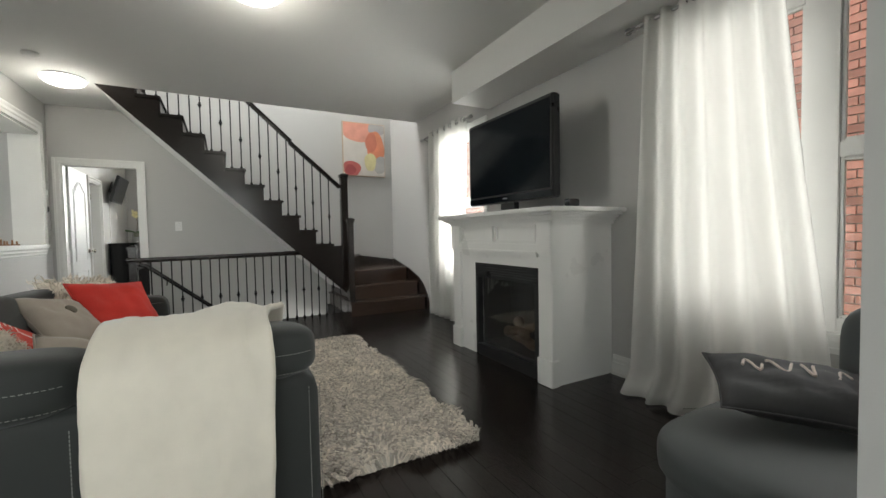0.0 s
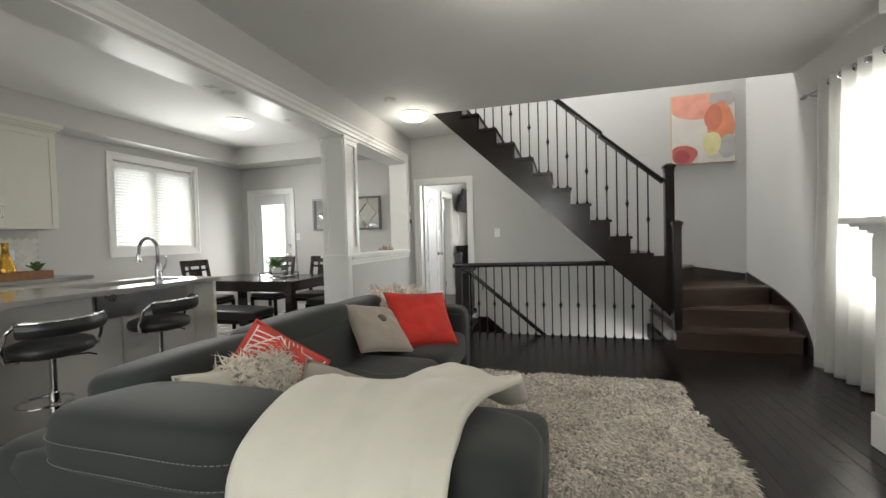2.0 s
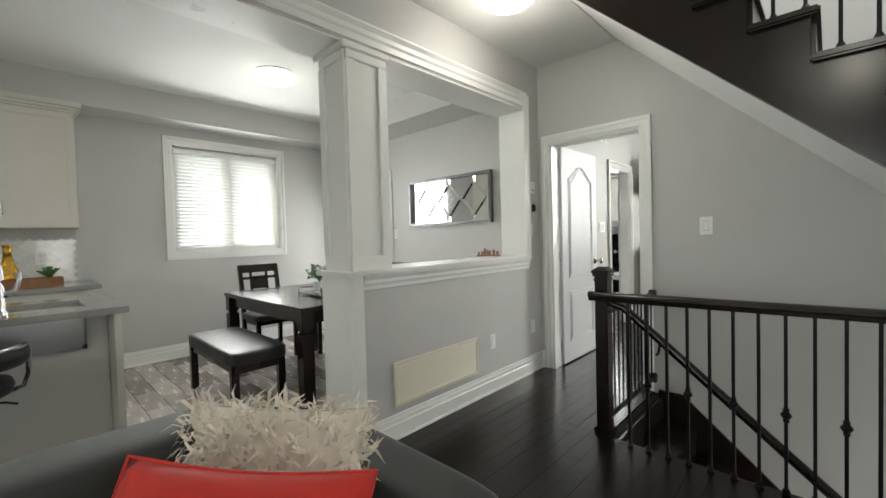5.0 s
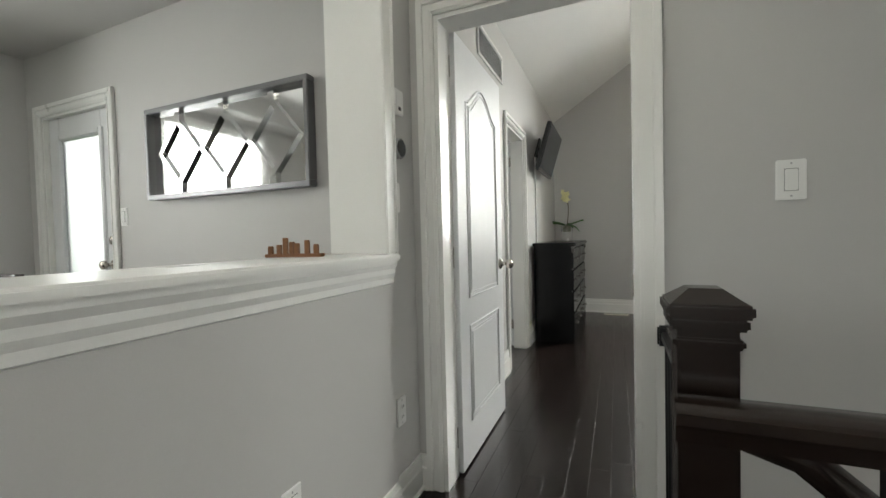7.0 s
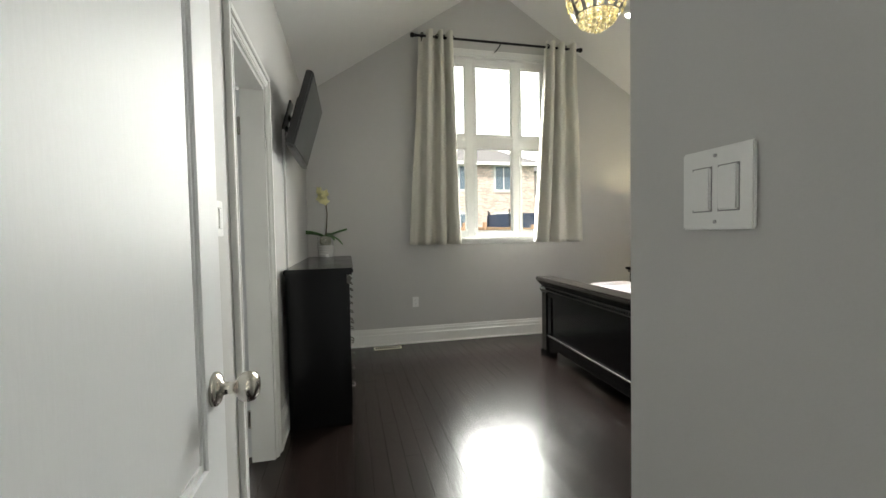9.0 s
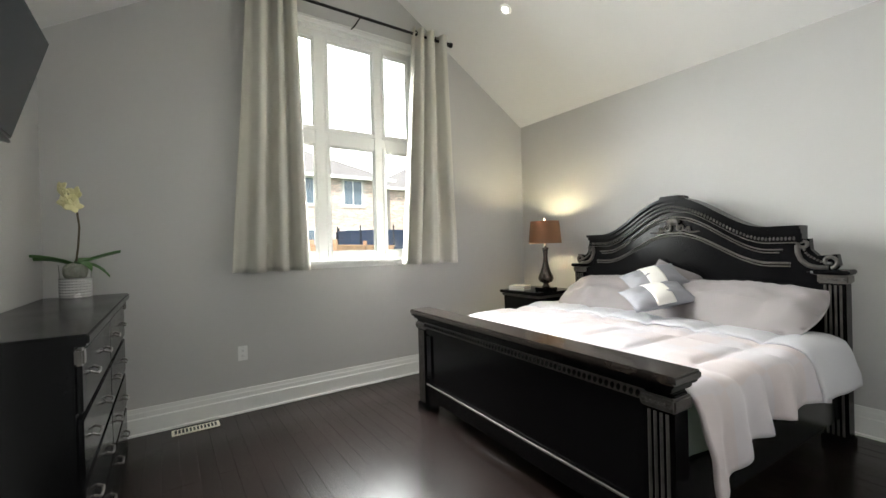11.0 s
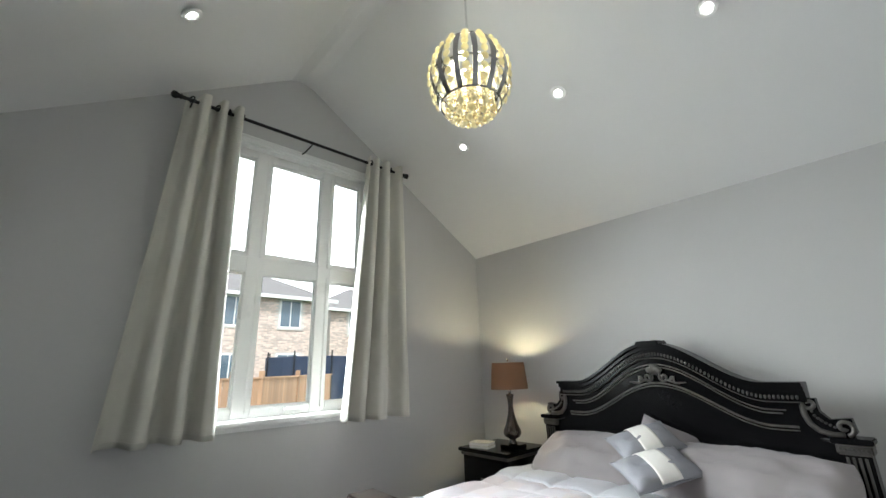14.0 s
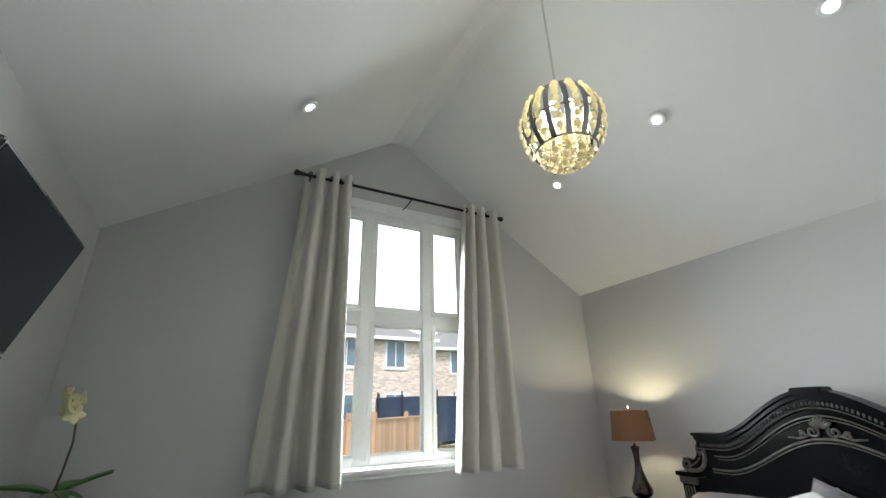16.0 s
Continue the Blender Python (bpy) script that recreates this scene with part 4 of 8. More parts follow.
def dome_mirror():
    t = thing("wall_mirror", "grey framed mirror with three raised diamond shapes", "mirror", pose(-1.128, -0.004, 1.632))
    w, h, e = 1.22, 0.53, 0.028
    bm = B()
    for q in ((-w / 2, w / 2, -h / 2, -h / 2 + e), (-w / 2, w / 2, h / 2 - e, h / 2), (-w / 2, -w / 2 + e, -h / 2 + e, h / 2 - e), (w / 2 - e, w / 2, -h / 2 + e, h / 2 - e)):
        box(bm, q[0], q[1], -0.055, 0, q[2], q[3], 0.004)
    part("frame", bm, material("pewter_frame", (0.16, 0.16, 0.165), 0.35, metal=0.7), t)
    part("glass", box(B(), -w / 2 + e, w / 2 - e, -0.012, 0.0, -h / 2 + e, h / 2 - e), MIRROR, t)
    for k in (-1, 0, 1):
        bm = B()
        cx, a, b = k * 0.355, 0.175, 0.20
        for r0, r1, y in ((1.0, 0.80, -0.03),):
            o = [(cx + a * r0, 0), (cx, b * r0), (cx - a * r0, 0), (cx, -b * r0)]
            i_ = [(cx + a * r1, 0), (cx, b * r1), (cx - a * r1, 0), (cx, -b * r1)]
            for s in range(4):
                prism(bm, [o[s], o[(s + 1) % 4], i_[(s + 1) % 4], i_[s]], "y", y, -0.012)
        part("diamond", bm, MIRROR, t, "bevelled mirror diamond")
    for k in (-1, 0, 1):
        bm = box(B(), k * 0.355 - 0.02, k * 0.355 + 0.02, -0.028, -0.012, h / 2 - 0.11, h / 2 - e)
        box(bm, k * 0.355 - 0.02, k * 0.355 + 0.02, -0.028, -0.012, -h / 2 + e, -h / 2 + 0.11)
        part("strip", bm, MIRROR, t)


dome_mirror()

# ---------------------------------------------------------------- living room
fp = thing("fireplace", "white painted wooden mantel with a black gas firebox", "fireplace")
F0, FY0, FY1 = 3.86, -4.545, -3.205
for name, b in (("side_panel", (F0, XR - 0.002, FY0, -4.395, 0, 1.16)), ("side_panel", (F0, XR - 0.002, -3.56, FY1, 0, 1.16)), ("top_panel", (F0, XR - 0.002, -4.395, -3.56, 0.825, 1.16))):
    part(name, box(B(), *b), TRIM, fp)
for y0, y1 in ((FY0 - 0.012, -4.42), (-3.325, FY1 + 0.012)):
    bm = B()
    box(bm, F0 - 0.022, F0 + 0.02, y0, y1, 0.19, 0.93, 0.004)
    box(bm, F0 - 0.036, F0 + 0.04, y0 - 0.008, y1 + 0.008, 0, 0.19, 0.005)
    box(bm, F0 - 0.036, F0 + 0.02, y0 - 0.006, y1 + 0.006, 0.93, 1.155, 0.004)
    box(bm, F0 - 0.04, F0 + 0.02, y0 - 0.010, y1 + 0.010, 0.965, 0.98, 0.004)
    part("pilaster", bm, TRIM, fp)
bm = B()
box(bm, F0 - 0.026, F0 + 0.01, -4.42, -3.325, 0.93, 1.0, 0.005)
box(bm, F0 - 0.046, F0 + 0.01, -4.42, -3.325, 0.925, 0.948, 0.005)
box(bm, F0 - 0.036, F0 + 0.01, -4.42, -3.325, 0.905, 0.926, 0.004)
for y0, y1 in ((-4.39, -3.895), (-3.855, -3.355)):
    for q in ((y0, y1, 1.015, 1.03), (y0, y1, 1.125, 1.14), (y0, y0 + 0.015, 1.03, 1.125), (y1 - 0.015, y1, 1.03, 1.125)):
        box(bm, F0 - 0.020, F0 + 0.004, *q, 0.002)
part("frieze", bm, TRIM, fp)
bm = B()
for e, z0, z1 in ((0.03, 1.14, 1.165), (0.05, 1.165, 1.185), (0.075, 1.185, 1.205), (0.105, 1.205, 1.222), (0.14, 1.222, 1.256)):
    box(bm, F0 - e, XR - 0.002, FY0 - e, FY1 + e * 0.8, z0, z1, 0.006)
part("mantel_shelf", bm, TRIM, fp)
bm = B()
for q in ((-4.395, -3.56, 0.70, 0.825), (-4.395, -3.56, 0.0, 0.10), (-4.395, -4.35, 0.10, 0.70), (-3.605, -3.56, 0.10, 0.70)):
    box(bm, F0 - 0.004, F0 + 0.05, *q, 0.003)
for i in range(5):
    box(bm, F0 - 0.010, F0 + 0.0, -4.38, -3.575, 0.72 + i * 0.02, 0.73 + i * 0.02)
part("firebox_frame", bm, BLACKP, fp, "black metal firebox frame with louvres")
bm = B()
for b in ((4.20, 4.22, -4.35, -3.605, 0.10, 0.70), (F0 + 0.05, 4.2, -4.35, -4.33, 0.10, 0.7), (F0 + 0.05, 4.2, -3.625, -3.605, 0.10, 0.7), (F0 + 0.05, 4.2, -4.35, -3.605, 0.08, 0.12)):
    box(bm, *b)
part("firebox", bm, material("sooty_lining", (0.02, 0.019, 0.018), 0.9, bump=0.2), fp)
LOG = material("ceramic_log", (0.09, 0.065, 0.045), 0.9, vary=0.5, scale=9, bump=0.4)
for a, b, r in (((4.02, -4.25, 0.17), (4.10, -3.72, 0.20), 0.045), ((3.98, -4.1, 0.25), (4.14, -3.8, 0.30), 0.04), ((4.0, -3.85, 0.23), (4.12, -4.15, 0.33), 0.035)):
    a, b = Vector(a), Vector(b)
    pts = [a.lerp(b, t) + Vector((noise.noise((t * 5, r * 90, 0)), noise.noise((t * 5, 3, r * 90)), noise.noise((9, t * 5, r * 90)))) * 0.025 for t in (i / 8 for i in range(9))]
    part("log", tube(B(), pts, [r * (1 + 0.25 * noise.noise((i * 1.7, r * 50, 1))) for i in range(9)], 10), LOG, fp, "pale ceramic fire log", smooth="all")
p = part("glass_front", box(B(), F0 + 0.045, F0 + 0.048, -4.35, -3.605, 0.10, 0.70), GLASS, fp)
p.visible_shadow = False

tv = thing("television", "black flat-screen television standing on the mantel", "television", pose(4.05, -3.79, 1.256, 0, 0, -90))
part("bezel", box(B(), -0.585, 0.585, -0.02, 0.06, 0.09, 0.865, 0.012), BLACKP, tv)
part("screen", box(B(), -0.555, 0.555, -0.023, -0.019, 0.165, 0.835), SCREEN, tv)
part("speaker_strip", box(B(), -0.57, 0.57, -0.026, -0.018, 0.10, 0.15, 0.003), SCREEN, tv)
part("mark", box(B(), -0.03, 0.03, -0.0275, -0.0255, 0.122, 0.130), STEEL, tv)
part("neck", box(B(), -0.10, 0.10, 0.0, 0.05, 0.02, 0.12, 0.005), BLACKP, tv)
part("foot", box(B(), -0.28, 0.28, -0.10, 0.14, 0.0, 0.022, 0.008), BLACKP, tv)
part("rear_housing", box(B(), -0.40, 0.40, 0.058, 0.11, 0.18, 0.72, 0.02), BLACKP, tv)
rb = thing("media_box", "small black box beside the television on the mantel", "electronics", pose(4.12, -4.47, 1.256))
part("case", box(B(), -0.05, 0.05, -0.03, 0.03, 0, 0.07, 0.006), BLACKP, rb)
part("front_panel", box(B(), -0.054, -0.049, -0.02, 0.02, 0.02, 0.05, 0.001), SCREEN, rb)


def curtain(name, label, side, plane, t0, t1, b0, b1, z0, z1, waves, mat, depth=0.045, puddle=0.0, seed=0, seam=False, fold=1.0, bias=0.5):
    """A hanging curtain gathered in waves; t0..t1 its top extent and b0..b1 its bottom extent along the wall."""
    t = thing(name, label, "curtain")
    def f(u, v):
        z = z1 + (z0 - z1) * v
        a, b = t0 + (b0 - t0) * v ** 1.15, t1 + (b1 - t1) * v ** 1.15
        ph = u * waves * 2 * math.pi
        wob = noise.noise((u * 3 + seed, v * 1.5, seed)) * 0.9 * v
        d = depth * (0.8 + 0.35 * v) * math.tanh(fold * math.sin(ph + wob * 1.2 + bias * math.sin(u * 5 + seed))) / math.tanh(fold) + 0.012 * noise.noise((u * 9, v * 4, seed + 4))
        s = a + (b - a) * (u + 0.012 * math.sin(ph * 0.5 + seed) * v)
        if puddle and v > 0.94:
            d -= puddle * (v - 0.94) / 0.06
        return (plane + d, s, z) if side == "x" else (s, plane + d, z)
    part("cloth", sheet(B(), f, waves * 14, 44, 0.004), mat, t, smooth="all")
    if seam:
        for v in (0.90, 0.985):
            part("hem", tube(B(), [tuple(Vector(f(i / (waves * 14), v)) + (Vector((-0.004, 0, 0)) if side == "x" else Vector((0, -0.004, 0)))) for i in range(waves * 14 + 1)], 0.0022, 5), mat, t)
    return t


def ring_row(t, side, plane, s0, s1, z, n, r=0.026, mat=CHROME):
    for i in range(n):
        s = s0 + (s1 - s0) * i / (n - 1)
        bm = B()
        pts = []
        for k in range(14):
            a = 2 * math.pi * k / 14
            tilt = 0.5 if i % 2 else -0.5
            pts.append((plane + r * math.sin(a) * math.cos(tilt), s + r * math.sin(a) * math.sin(tilt), z + r * math.cos(a)) if side == "x" else (s + r * math.sin(a) * math.sin(tilt), plane + r * math.sin(a) * math.cos(tilt), z + r * math.cos(a)))
        part("grommet", tube(bm, pts, 0.006, 6, closed=True), mat, t)


def rod(name, label, side, plane, wall, a, b, z, mat, finial="ball", r=0.012):
    t = thing(name, label, "curtain rod")
    pt = (lambda s, d=0.0, h=0.0: (plane + d, s, z + h)) if side == "x" else (lambda s, d=0.0, h=0.0: (s, plane + d, z + h))
    part("bar", tube(B(), [pt(a), pt(b)], r, 12), mat, t, smooth=True)
    for s, e in ((a, -1), (b, 1)):
        part("finial", tube(B(), [pt(s), pt(s + e * 0.012), pt(s + e * 0.018), pt(s + e * 0.04), pt(s + e * 0.06), pt(s + e * 0.07)], [r * 1.1, r * 1.7, r * 1.1, r * 2.0, r * 1.9, r * 0.6], 12), mat, t, smooth=True)
    for s in (a + 0.06, (a + b) / 2, b - 0.06):
        part("bracket", tube(B(), [pt(s), pt(s, 0, -0.02), pt(s, (wall - plane) * 0.6, -0.03), pt(s, wall - plane, -0.02)], 0.006, 8), mat, t)
    return t


c1 = curtain("curtain", "ivory sheer curtain panel glowing with daylight", "x", 4.33, -2.66, -1.74, -2.52, -1.70, 0.01, 2.43, 6, SHEER, 0.035, seed=1, fold=0.6)
ring_row(c1, "x", 4.335, -2.60, -1.86, 2.395, 6)
rod("curtain_rod", "brushed steel curtain rod beside the fireplace", "x", 4.345, XR, -2.70, -1.50, 2.395, STEEL)
c2 = curtain("curtain", "long ivory sheer curtain reaching the floor, backlit", "x", 4.27, -5.66, -4.96, -5.93, -4.86, 0.012, 2.44, 6, SHEER, 0.032, puddle=0.10, seed=7, fold=0.6, bias=1.2)
ring_row(c2, "x", 4.28, -5.56, -4.98, 2.405, 6)
rod("curtain_rod", "brushed steel curtain rod over the front window", "x", 4.285, XR, -6.6, -4.87, 2.405, STEEL)

# art above the stairs
PINK = material("peach_paint", (0.72, 0.30, 0.22), 0.7, vary=0.15, scale=8, bump=0.06)
art = thing("framed_painting", "abstract canvas in peach, coral, grey and yellow", "painting", pose(3.965, -0.004, 2.505))
part("frame", box(B(), -0.362, 0.362, -0.03, 0, -0.442, 0.442, 0.004), material("pale_oak_frame", (0.52, 0.40, 0.28), 0.5), art)
part("canvas", box(B(), -0.35, 0.35, -0.034, -0.02, -0.43, 0.43), material("warm_white_canvas", (0.66, 0.62, 0.58), 0.8, vary=0.12, scale=5, fine=200, bump=0.1), art)


def patch(nm, pts, k, colour):
    def clip(p):
        return (max(-0.349, min(0.349, p[0])), max(-0.429, min(0.429, p[1])))
    part(nm, prism(B(), [clip(p) for p in pts], "y", -0.0345 - k * 0.0006, -0.034), material(nm, colour, 0.75, vary=0.18, scale=7, fine=150, bump=0.08), art)


def blob(cx, cy, rx, ry, n=22, wob=0.08, s=0):
    return [(cx + rx * (1 + wob * math.sin(3 * a + s)) * math.cos(a), cy + ry * (1 + wob * math.cos(2 * a + s)) * math.sin(a)) for a in (2 * math.pi * i / n for i in range(n))]


patch("peach_field", blob(-0.10, 0.33, 0.30, 0.22, s=1), 1, (0.72, 0.33, 0.25))
patch("grey_field", blob(0.22, 0.36, 0.16, 0.10, s=2), 2, (0.42, 0.40, 0.40))
patch("coral_field", blob(0.20, 0.04, 0.15, 0.26, s=3), 3, (0.70, 0.26, 0.15))
patch("rust_shape", blob(0.12, 0.13, 0.10, 0.16, s=4), 4, (0.60, 0.20, 0.13))
patch("grey_lower", blob(0.27, -0.24, 0.11, 0.15, s=5), 5, (0.45, 0.44, 0.43))
patch("yellow_shape", blob(0.10, -0.20, 0.10, 0.16, s=6), 6, (0.72, 0.66, 0.36))
patch("rose_disc", blob(-0.22, -0.32, 0.15, 0.13, s=0.5), 7, (0.50, 0.13, 0.12))
patch("rose_core", blob(-0.24, -0.34, 0.09, 0.08, s=2.5), 8, (0.38, 0.08, 0.08))

# sectional sofa
sofa = thing("sectional_sofa", "charcoal corner sofa with padded headrests and pale stitching", "sofa")


def cushion(nm, x0, x1, y0, y1, z0, z1, p=7.0, parent=sofa, mat=SOFA, m=None, lab="", n=14, sag=None):
    bm = pad(B(), x1 - x0, y1 - y0, z1 - z0, p, n, sag=sag)
    mm = Matrix.Translation(((x0 + x1) / 2, (y0 + y1) / 2, (z0 + z1) / 2))
    return part(nm, bm, mat, parent, lab, smooth="all", m=mm @ m if m is not None else mm)


def stitch(pts, parent, r=0.0016):
    """A dashed double row of thread along a line."""
    bm = B()
    pts = [Vector(p) for p in pts]
    for a, b in zip(pts, pts[1:]):
        n = max(1, int((b - a).length / 0.012))
        for i in range(n):
            tube(bm, [a.lerp(b, (i + 0.12) / n), a.lerp(b, (i + 0.78) / n)], r, 4)
    return part("stitching", bm, STITCH, parent)


for b in ((0.62, 1.40, -4.25, -2.72, 0.06, 0.28), (0.66, 2.12, -5.12, -4.20, 0.06, 0.28)):
    cushion("base", *b, p=14)
for x, y in ((0.72, -2.68), (1.36, -2.68), (0.75, -5.05), (2.03, -5.05), (2.03, -4.3)):
    part("foot", lathe(B(), [(0.022, 0), (0.03, 0.07), (0.03, 0.09)], (x, y, 0), 12), BLACKP, sofa)
cushion("seat_cushion", 0.78, 1.47, -4.22, -3.48, 0.24, 0.45, 7)
cushion("seat_cushion", 0.78, 1.47, -3.50, -2.74, 0.24, 0.45, 7)
cushion("seat_cushion", 0.78, 1.50, -4.85, -4.18, 0.24, 0.44, 8)
cushion("seat_cushion", 1.46, 2.14, -4.85, -4.12, 0.24, 0.44, 8)
for x0, x1, y0, y1 in ((0.80, 1.46, -3.47, -2.80), (0.80, 1.46, -4.20, -3.52)):
    ym = (y0 + y1) / 2
    stitch([(x0 + 0.12 + 0.5 * i / 8, ym + 0.03 * math.sin(i), 0.4515) for i in range(9)], sofa, 0.001)
cushion("arm", 0.62, 1.45, -2.78, -2.58, 0.06, 0.64, 8, lab="upholstered far arm")
stitch([(1.452, -2.765, 0.56), (1.452, -2.595, 0.56)], sofa)
stitch([(0.95, -2.785, 0.585), (1.42, -2.785, 0.585)], sofa)
cushion("back_frame", 0.54, 0.80, -4.95, -2.62, 0.06, 0.60, 10)
cushion("back_frame", 0.60, 2.15, -5.20, -4.90, 0.06, 0.62, 12)
lean = Matrix.Rotation(radians(-14), 4, "Y")
for y0, y1, zt in ((-4.95, -4.30, 0.775), (-4.31, -3.50, 0.79), (-3.51, -2.80, 0.76)):
    cushion("back_cushion", 0.70, 0.92, y0, y1, 0.38, 0.70, 6, m=lean)
    cushion("headrest", 0.50, 0.88, y0 + 0.008, y1 - 0.008, zt - 0.18, zt, 4.2, m=Matrix.Rotation(radians(-10), 4, "Y"))
leanx = Matrix.Rotation(radians(10), 4, "X")
for x0, x1, zt in ((0.79, 1.497, 0.77), (1.487, 2.15, 0.775)):
    cushion("back_cushion", x0, x1, -4.98, -4.76, 0.38, 0.68, 6, m=leanx)
    cushion("headrest", x0, x1, -5.24, -4.86, zt - 0.19, zt, 4.2, m=Matrix.Rotation(radians(-6), 4, "X"))
cushion("corner_block", 0.50, 0.84, -5.20, -4.84, 0.06, 0.62, 6)
# two rows of thread round each near headrest, following the curve of its back
for x0, x1 in ((0.79, 1.497), (1.487, 2.15)):
    for z, dy in ((0.628, 0.0), (0.692, 0.0)):
        row = []
        for i in range(25):
            e = -1 + 2 * (0.04 + 0.92 * i / 24)
            ey = (1 - abs(e) ** 4.2 - abs((z - 0.68) / 0.095) ** 4.2 * 0.9) if abs(e) < 1 else 0
            row.append(((x0 + x1) / 2 + e * (x1 - x0) / 2, -5.05 - 0.192 * max(0.05, ey) ** (1 / 4.2) - 0.003, z + 0.010 * (1 - e * e)))
        stitch(row, sofa, 0.0012)
for x in (1.475, 1.505, 2.11):
    stitch([(x, -5.202, 0.57), (x, -5.204, 0.10)], sofa)
stitch([(2.152, -5.17, 0.10), (2.152, -5.17, 0.56)], sofa)


def pillow(name, label, w, h, d, m, mat, p=2.6, pinch=0.22, parent=None):
    """A square throw pillow: full in the middle, drawn out at the corners."""
    def f(sgn):
        def g(u, v):
            a, b = u * 2 - 1, v * 2 - 1
            full = max(0.0, (1 - abs(a) ** p)) ** 0.6 * max(0.0, (1 - abs(b) ** p)) ** 0.6
            k = 1 - pinch * 0.35 * ((1 - b * b) * a * a + (1 - a * a) * b * b)
            wr = (0.022 * noise.noise((a * 2.3, b * 2.3, sgn * 2 + w * 7)) + 0.012 * noise.noise((a * 5.5 + b * 2, b * 4.5, w * 9 + sgn))) * full
            return (a * w / 2 * k, sgn * (d / 2 * full + wr) , b * h / 2 * k)
        return g
    bm = B()
    sheet(bm, f(1), 20, 20)
    sheet(bm, f(-1), 20, 20)
    bmesh.ops.remove_doubles(bm, verts=bm.verts, dist=0.0015)
    t = thing(name, label, "pillow", m) if parent is None else parent
    part("cover", bm, mat, t, smooth="all")
    ring = [(s, e) for s, e in [(-1 + i / 8, -1) for i in range(16)] + [(1, -1 + i / 8) for i in range(16)] + [(1 - i / 8, 1) for i in range(16)] + [(-1, 1 - i / 8) for i in range(16)]]
    pts = [(a * w / 2 * (1 - pinch * 0.35 * (1 - b * b) * a * a - pinch * 0.35 * (1 - a * a) * b * b), 0, b * h / 2 * (1 - pinch * 0.35 * ((1 - b * b) * a * a + (1 - a * a) * b * b))) for a, b in ring]
    part("piping", tube(B(), pts, 0.004, 6, closed=True), mat, t, smooth=True)
    return t


def tufts(name, n, spot, length, mat, parent, width=0.006, seed=0, lean_out=0.6):
    """Many loose strands of yarn; spot(rng) gives a root and a normal."""
    rng = random.Random(seed)
    bm = B()
    for _ in range(n):
        p, nrm = spot(rng)
        p, nrm = Vector(p), Vector(nrm)
        side = Vector((rng.uniform(-1, 1), rng.uniform(-1, 1), rng.uniform(-1, 1)))
        side = (side - nrm * side.dot(nrm)).normalized()
        L = length * rng.uniform(0.6, 1.3)
        mid = p + nrm * L * 0.5 + side * L * 0.2
        tip = mid + nrm * L * 0.25 * (1 - lean_out) + side * L * 0.55
        w = nrm.cross(side).normalized() * width * rng.uniform(0.7, 1.4)
        a, b, c, d = (bm.verts.new(q) for q in (p - w, p + w, mid + w, mid - w))
        e = bm.verts.new(tip)
        bm.faces.new((a, b, c, d))
        bm.faces.new((d, c, e))
    return part(name, bm, mat, parent)


def leaning(c, n, spin=0.0):
    """Pose of a pillow about c whose front looks along n, turned by spin degrees in its own plane."""
    y = -Vector(n).normalized()
    z = Vector((0, 0, 1))
    z = (z - y * z.dot(y)).normalized()
    x = y.cross(z)
    m = Matrix.Translation(c) @ Matrix((x, y, z)).transposed().to_4x4()
    return m @ Matrix.Rotation(radians(spin), 4, "Y")


# pillows on the long seat: ivory shaggy, taupe with a button, red velvet
def shaggy(m, w, h, d, n, L, seed, label="ivory shaggy pillow with long yarn tufts", fringe_only=False):
    t = pillow("shaggy_pillow", label, w, h, d, m, SHAG if not fringe_only else CREAM)
    def spot(r):
        a, b = r.uniform(-1, 1), r.uniform(-1, 1)
        if fringe_only:
            a = r.uniform(-0.2, 1.0)
        s = r.choice((-1, 1))
        full = (1 - abs(a) ** 2.6) ** 0.6 * (1 - abs(b) ** 2.6) ** 0.6
        return (a * w / 2, s * d / 2 * full, b * h / 2), Vector((a * 0.8, s * 1.0, b * 0.8)).normalized()
    tufts("yarn", int(n * 1.4), spot, L, SHAG, t, width=0.0038, seed=seed)
    return t


def facing(c, right, up):
    """Pose of a pillow about c, from the way to its right and the way up along its face."""
    x = Vector(right).normalized()
    z = Vector(up)
    z = (z - x * z.dot(x)).normalized()
    y = z.cross(x)
    return Matrix.Translation(c) @ Matrix((x, y, z)).transposed().to_4x4()


shaggy(facing((1.00, -2.99, 0.64), (0.72, 0.66, -0.05), (-0.4, 0.42, 0.75)), 0.46, 0.42, 0.14, 1100, 0.055, 3)
tp = pillow("taupe_pillow", "taupe suede pillow with a round covered button", 0.43, 0.42, 0.15, facing((1.01, -3.47, 0.61), (0.197, 0.337, -0.082), (-0.224, 0.223, 0.232)), TAUPE)
part("button", lathe(B(), [(0.032, 0), (0.03, 0.008), (0.018, 0.014), (0, 0.016)], seg=20), material("bronze_button", (0.10, 0.085, 0.06), 0.5), tp, smooth=True, m=pose(0.0, -0.076, 0.02, 90, 0, 0))
pillow("red_pillow", "plain red velvet throw pillow leaning on the sofa", 0.49, 0.45, 0.17, facing((1.21, -3.16, 0.62), (0.334, 0.317, -0.04), (-0.193, 0.205, 0.34)), RED)
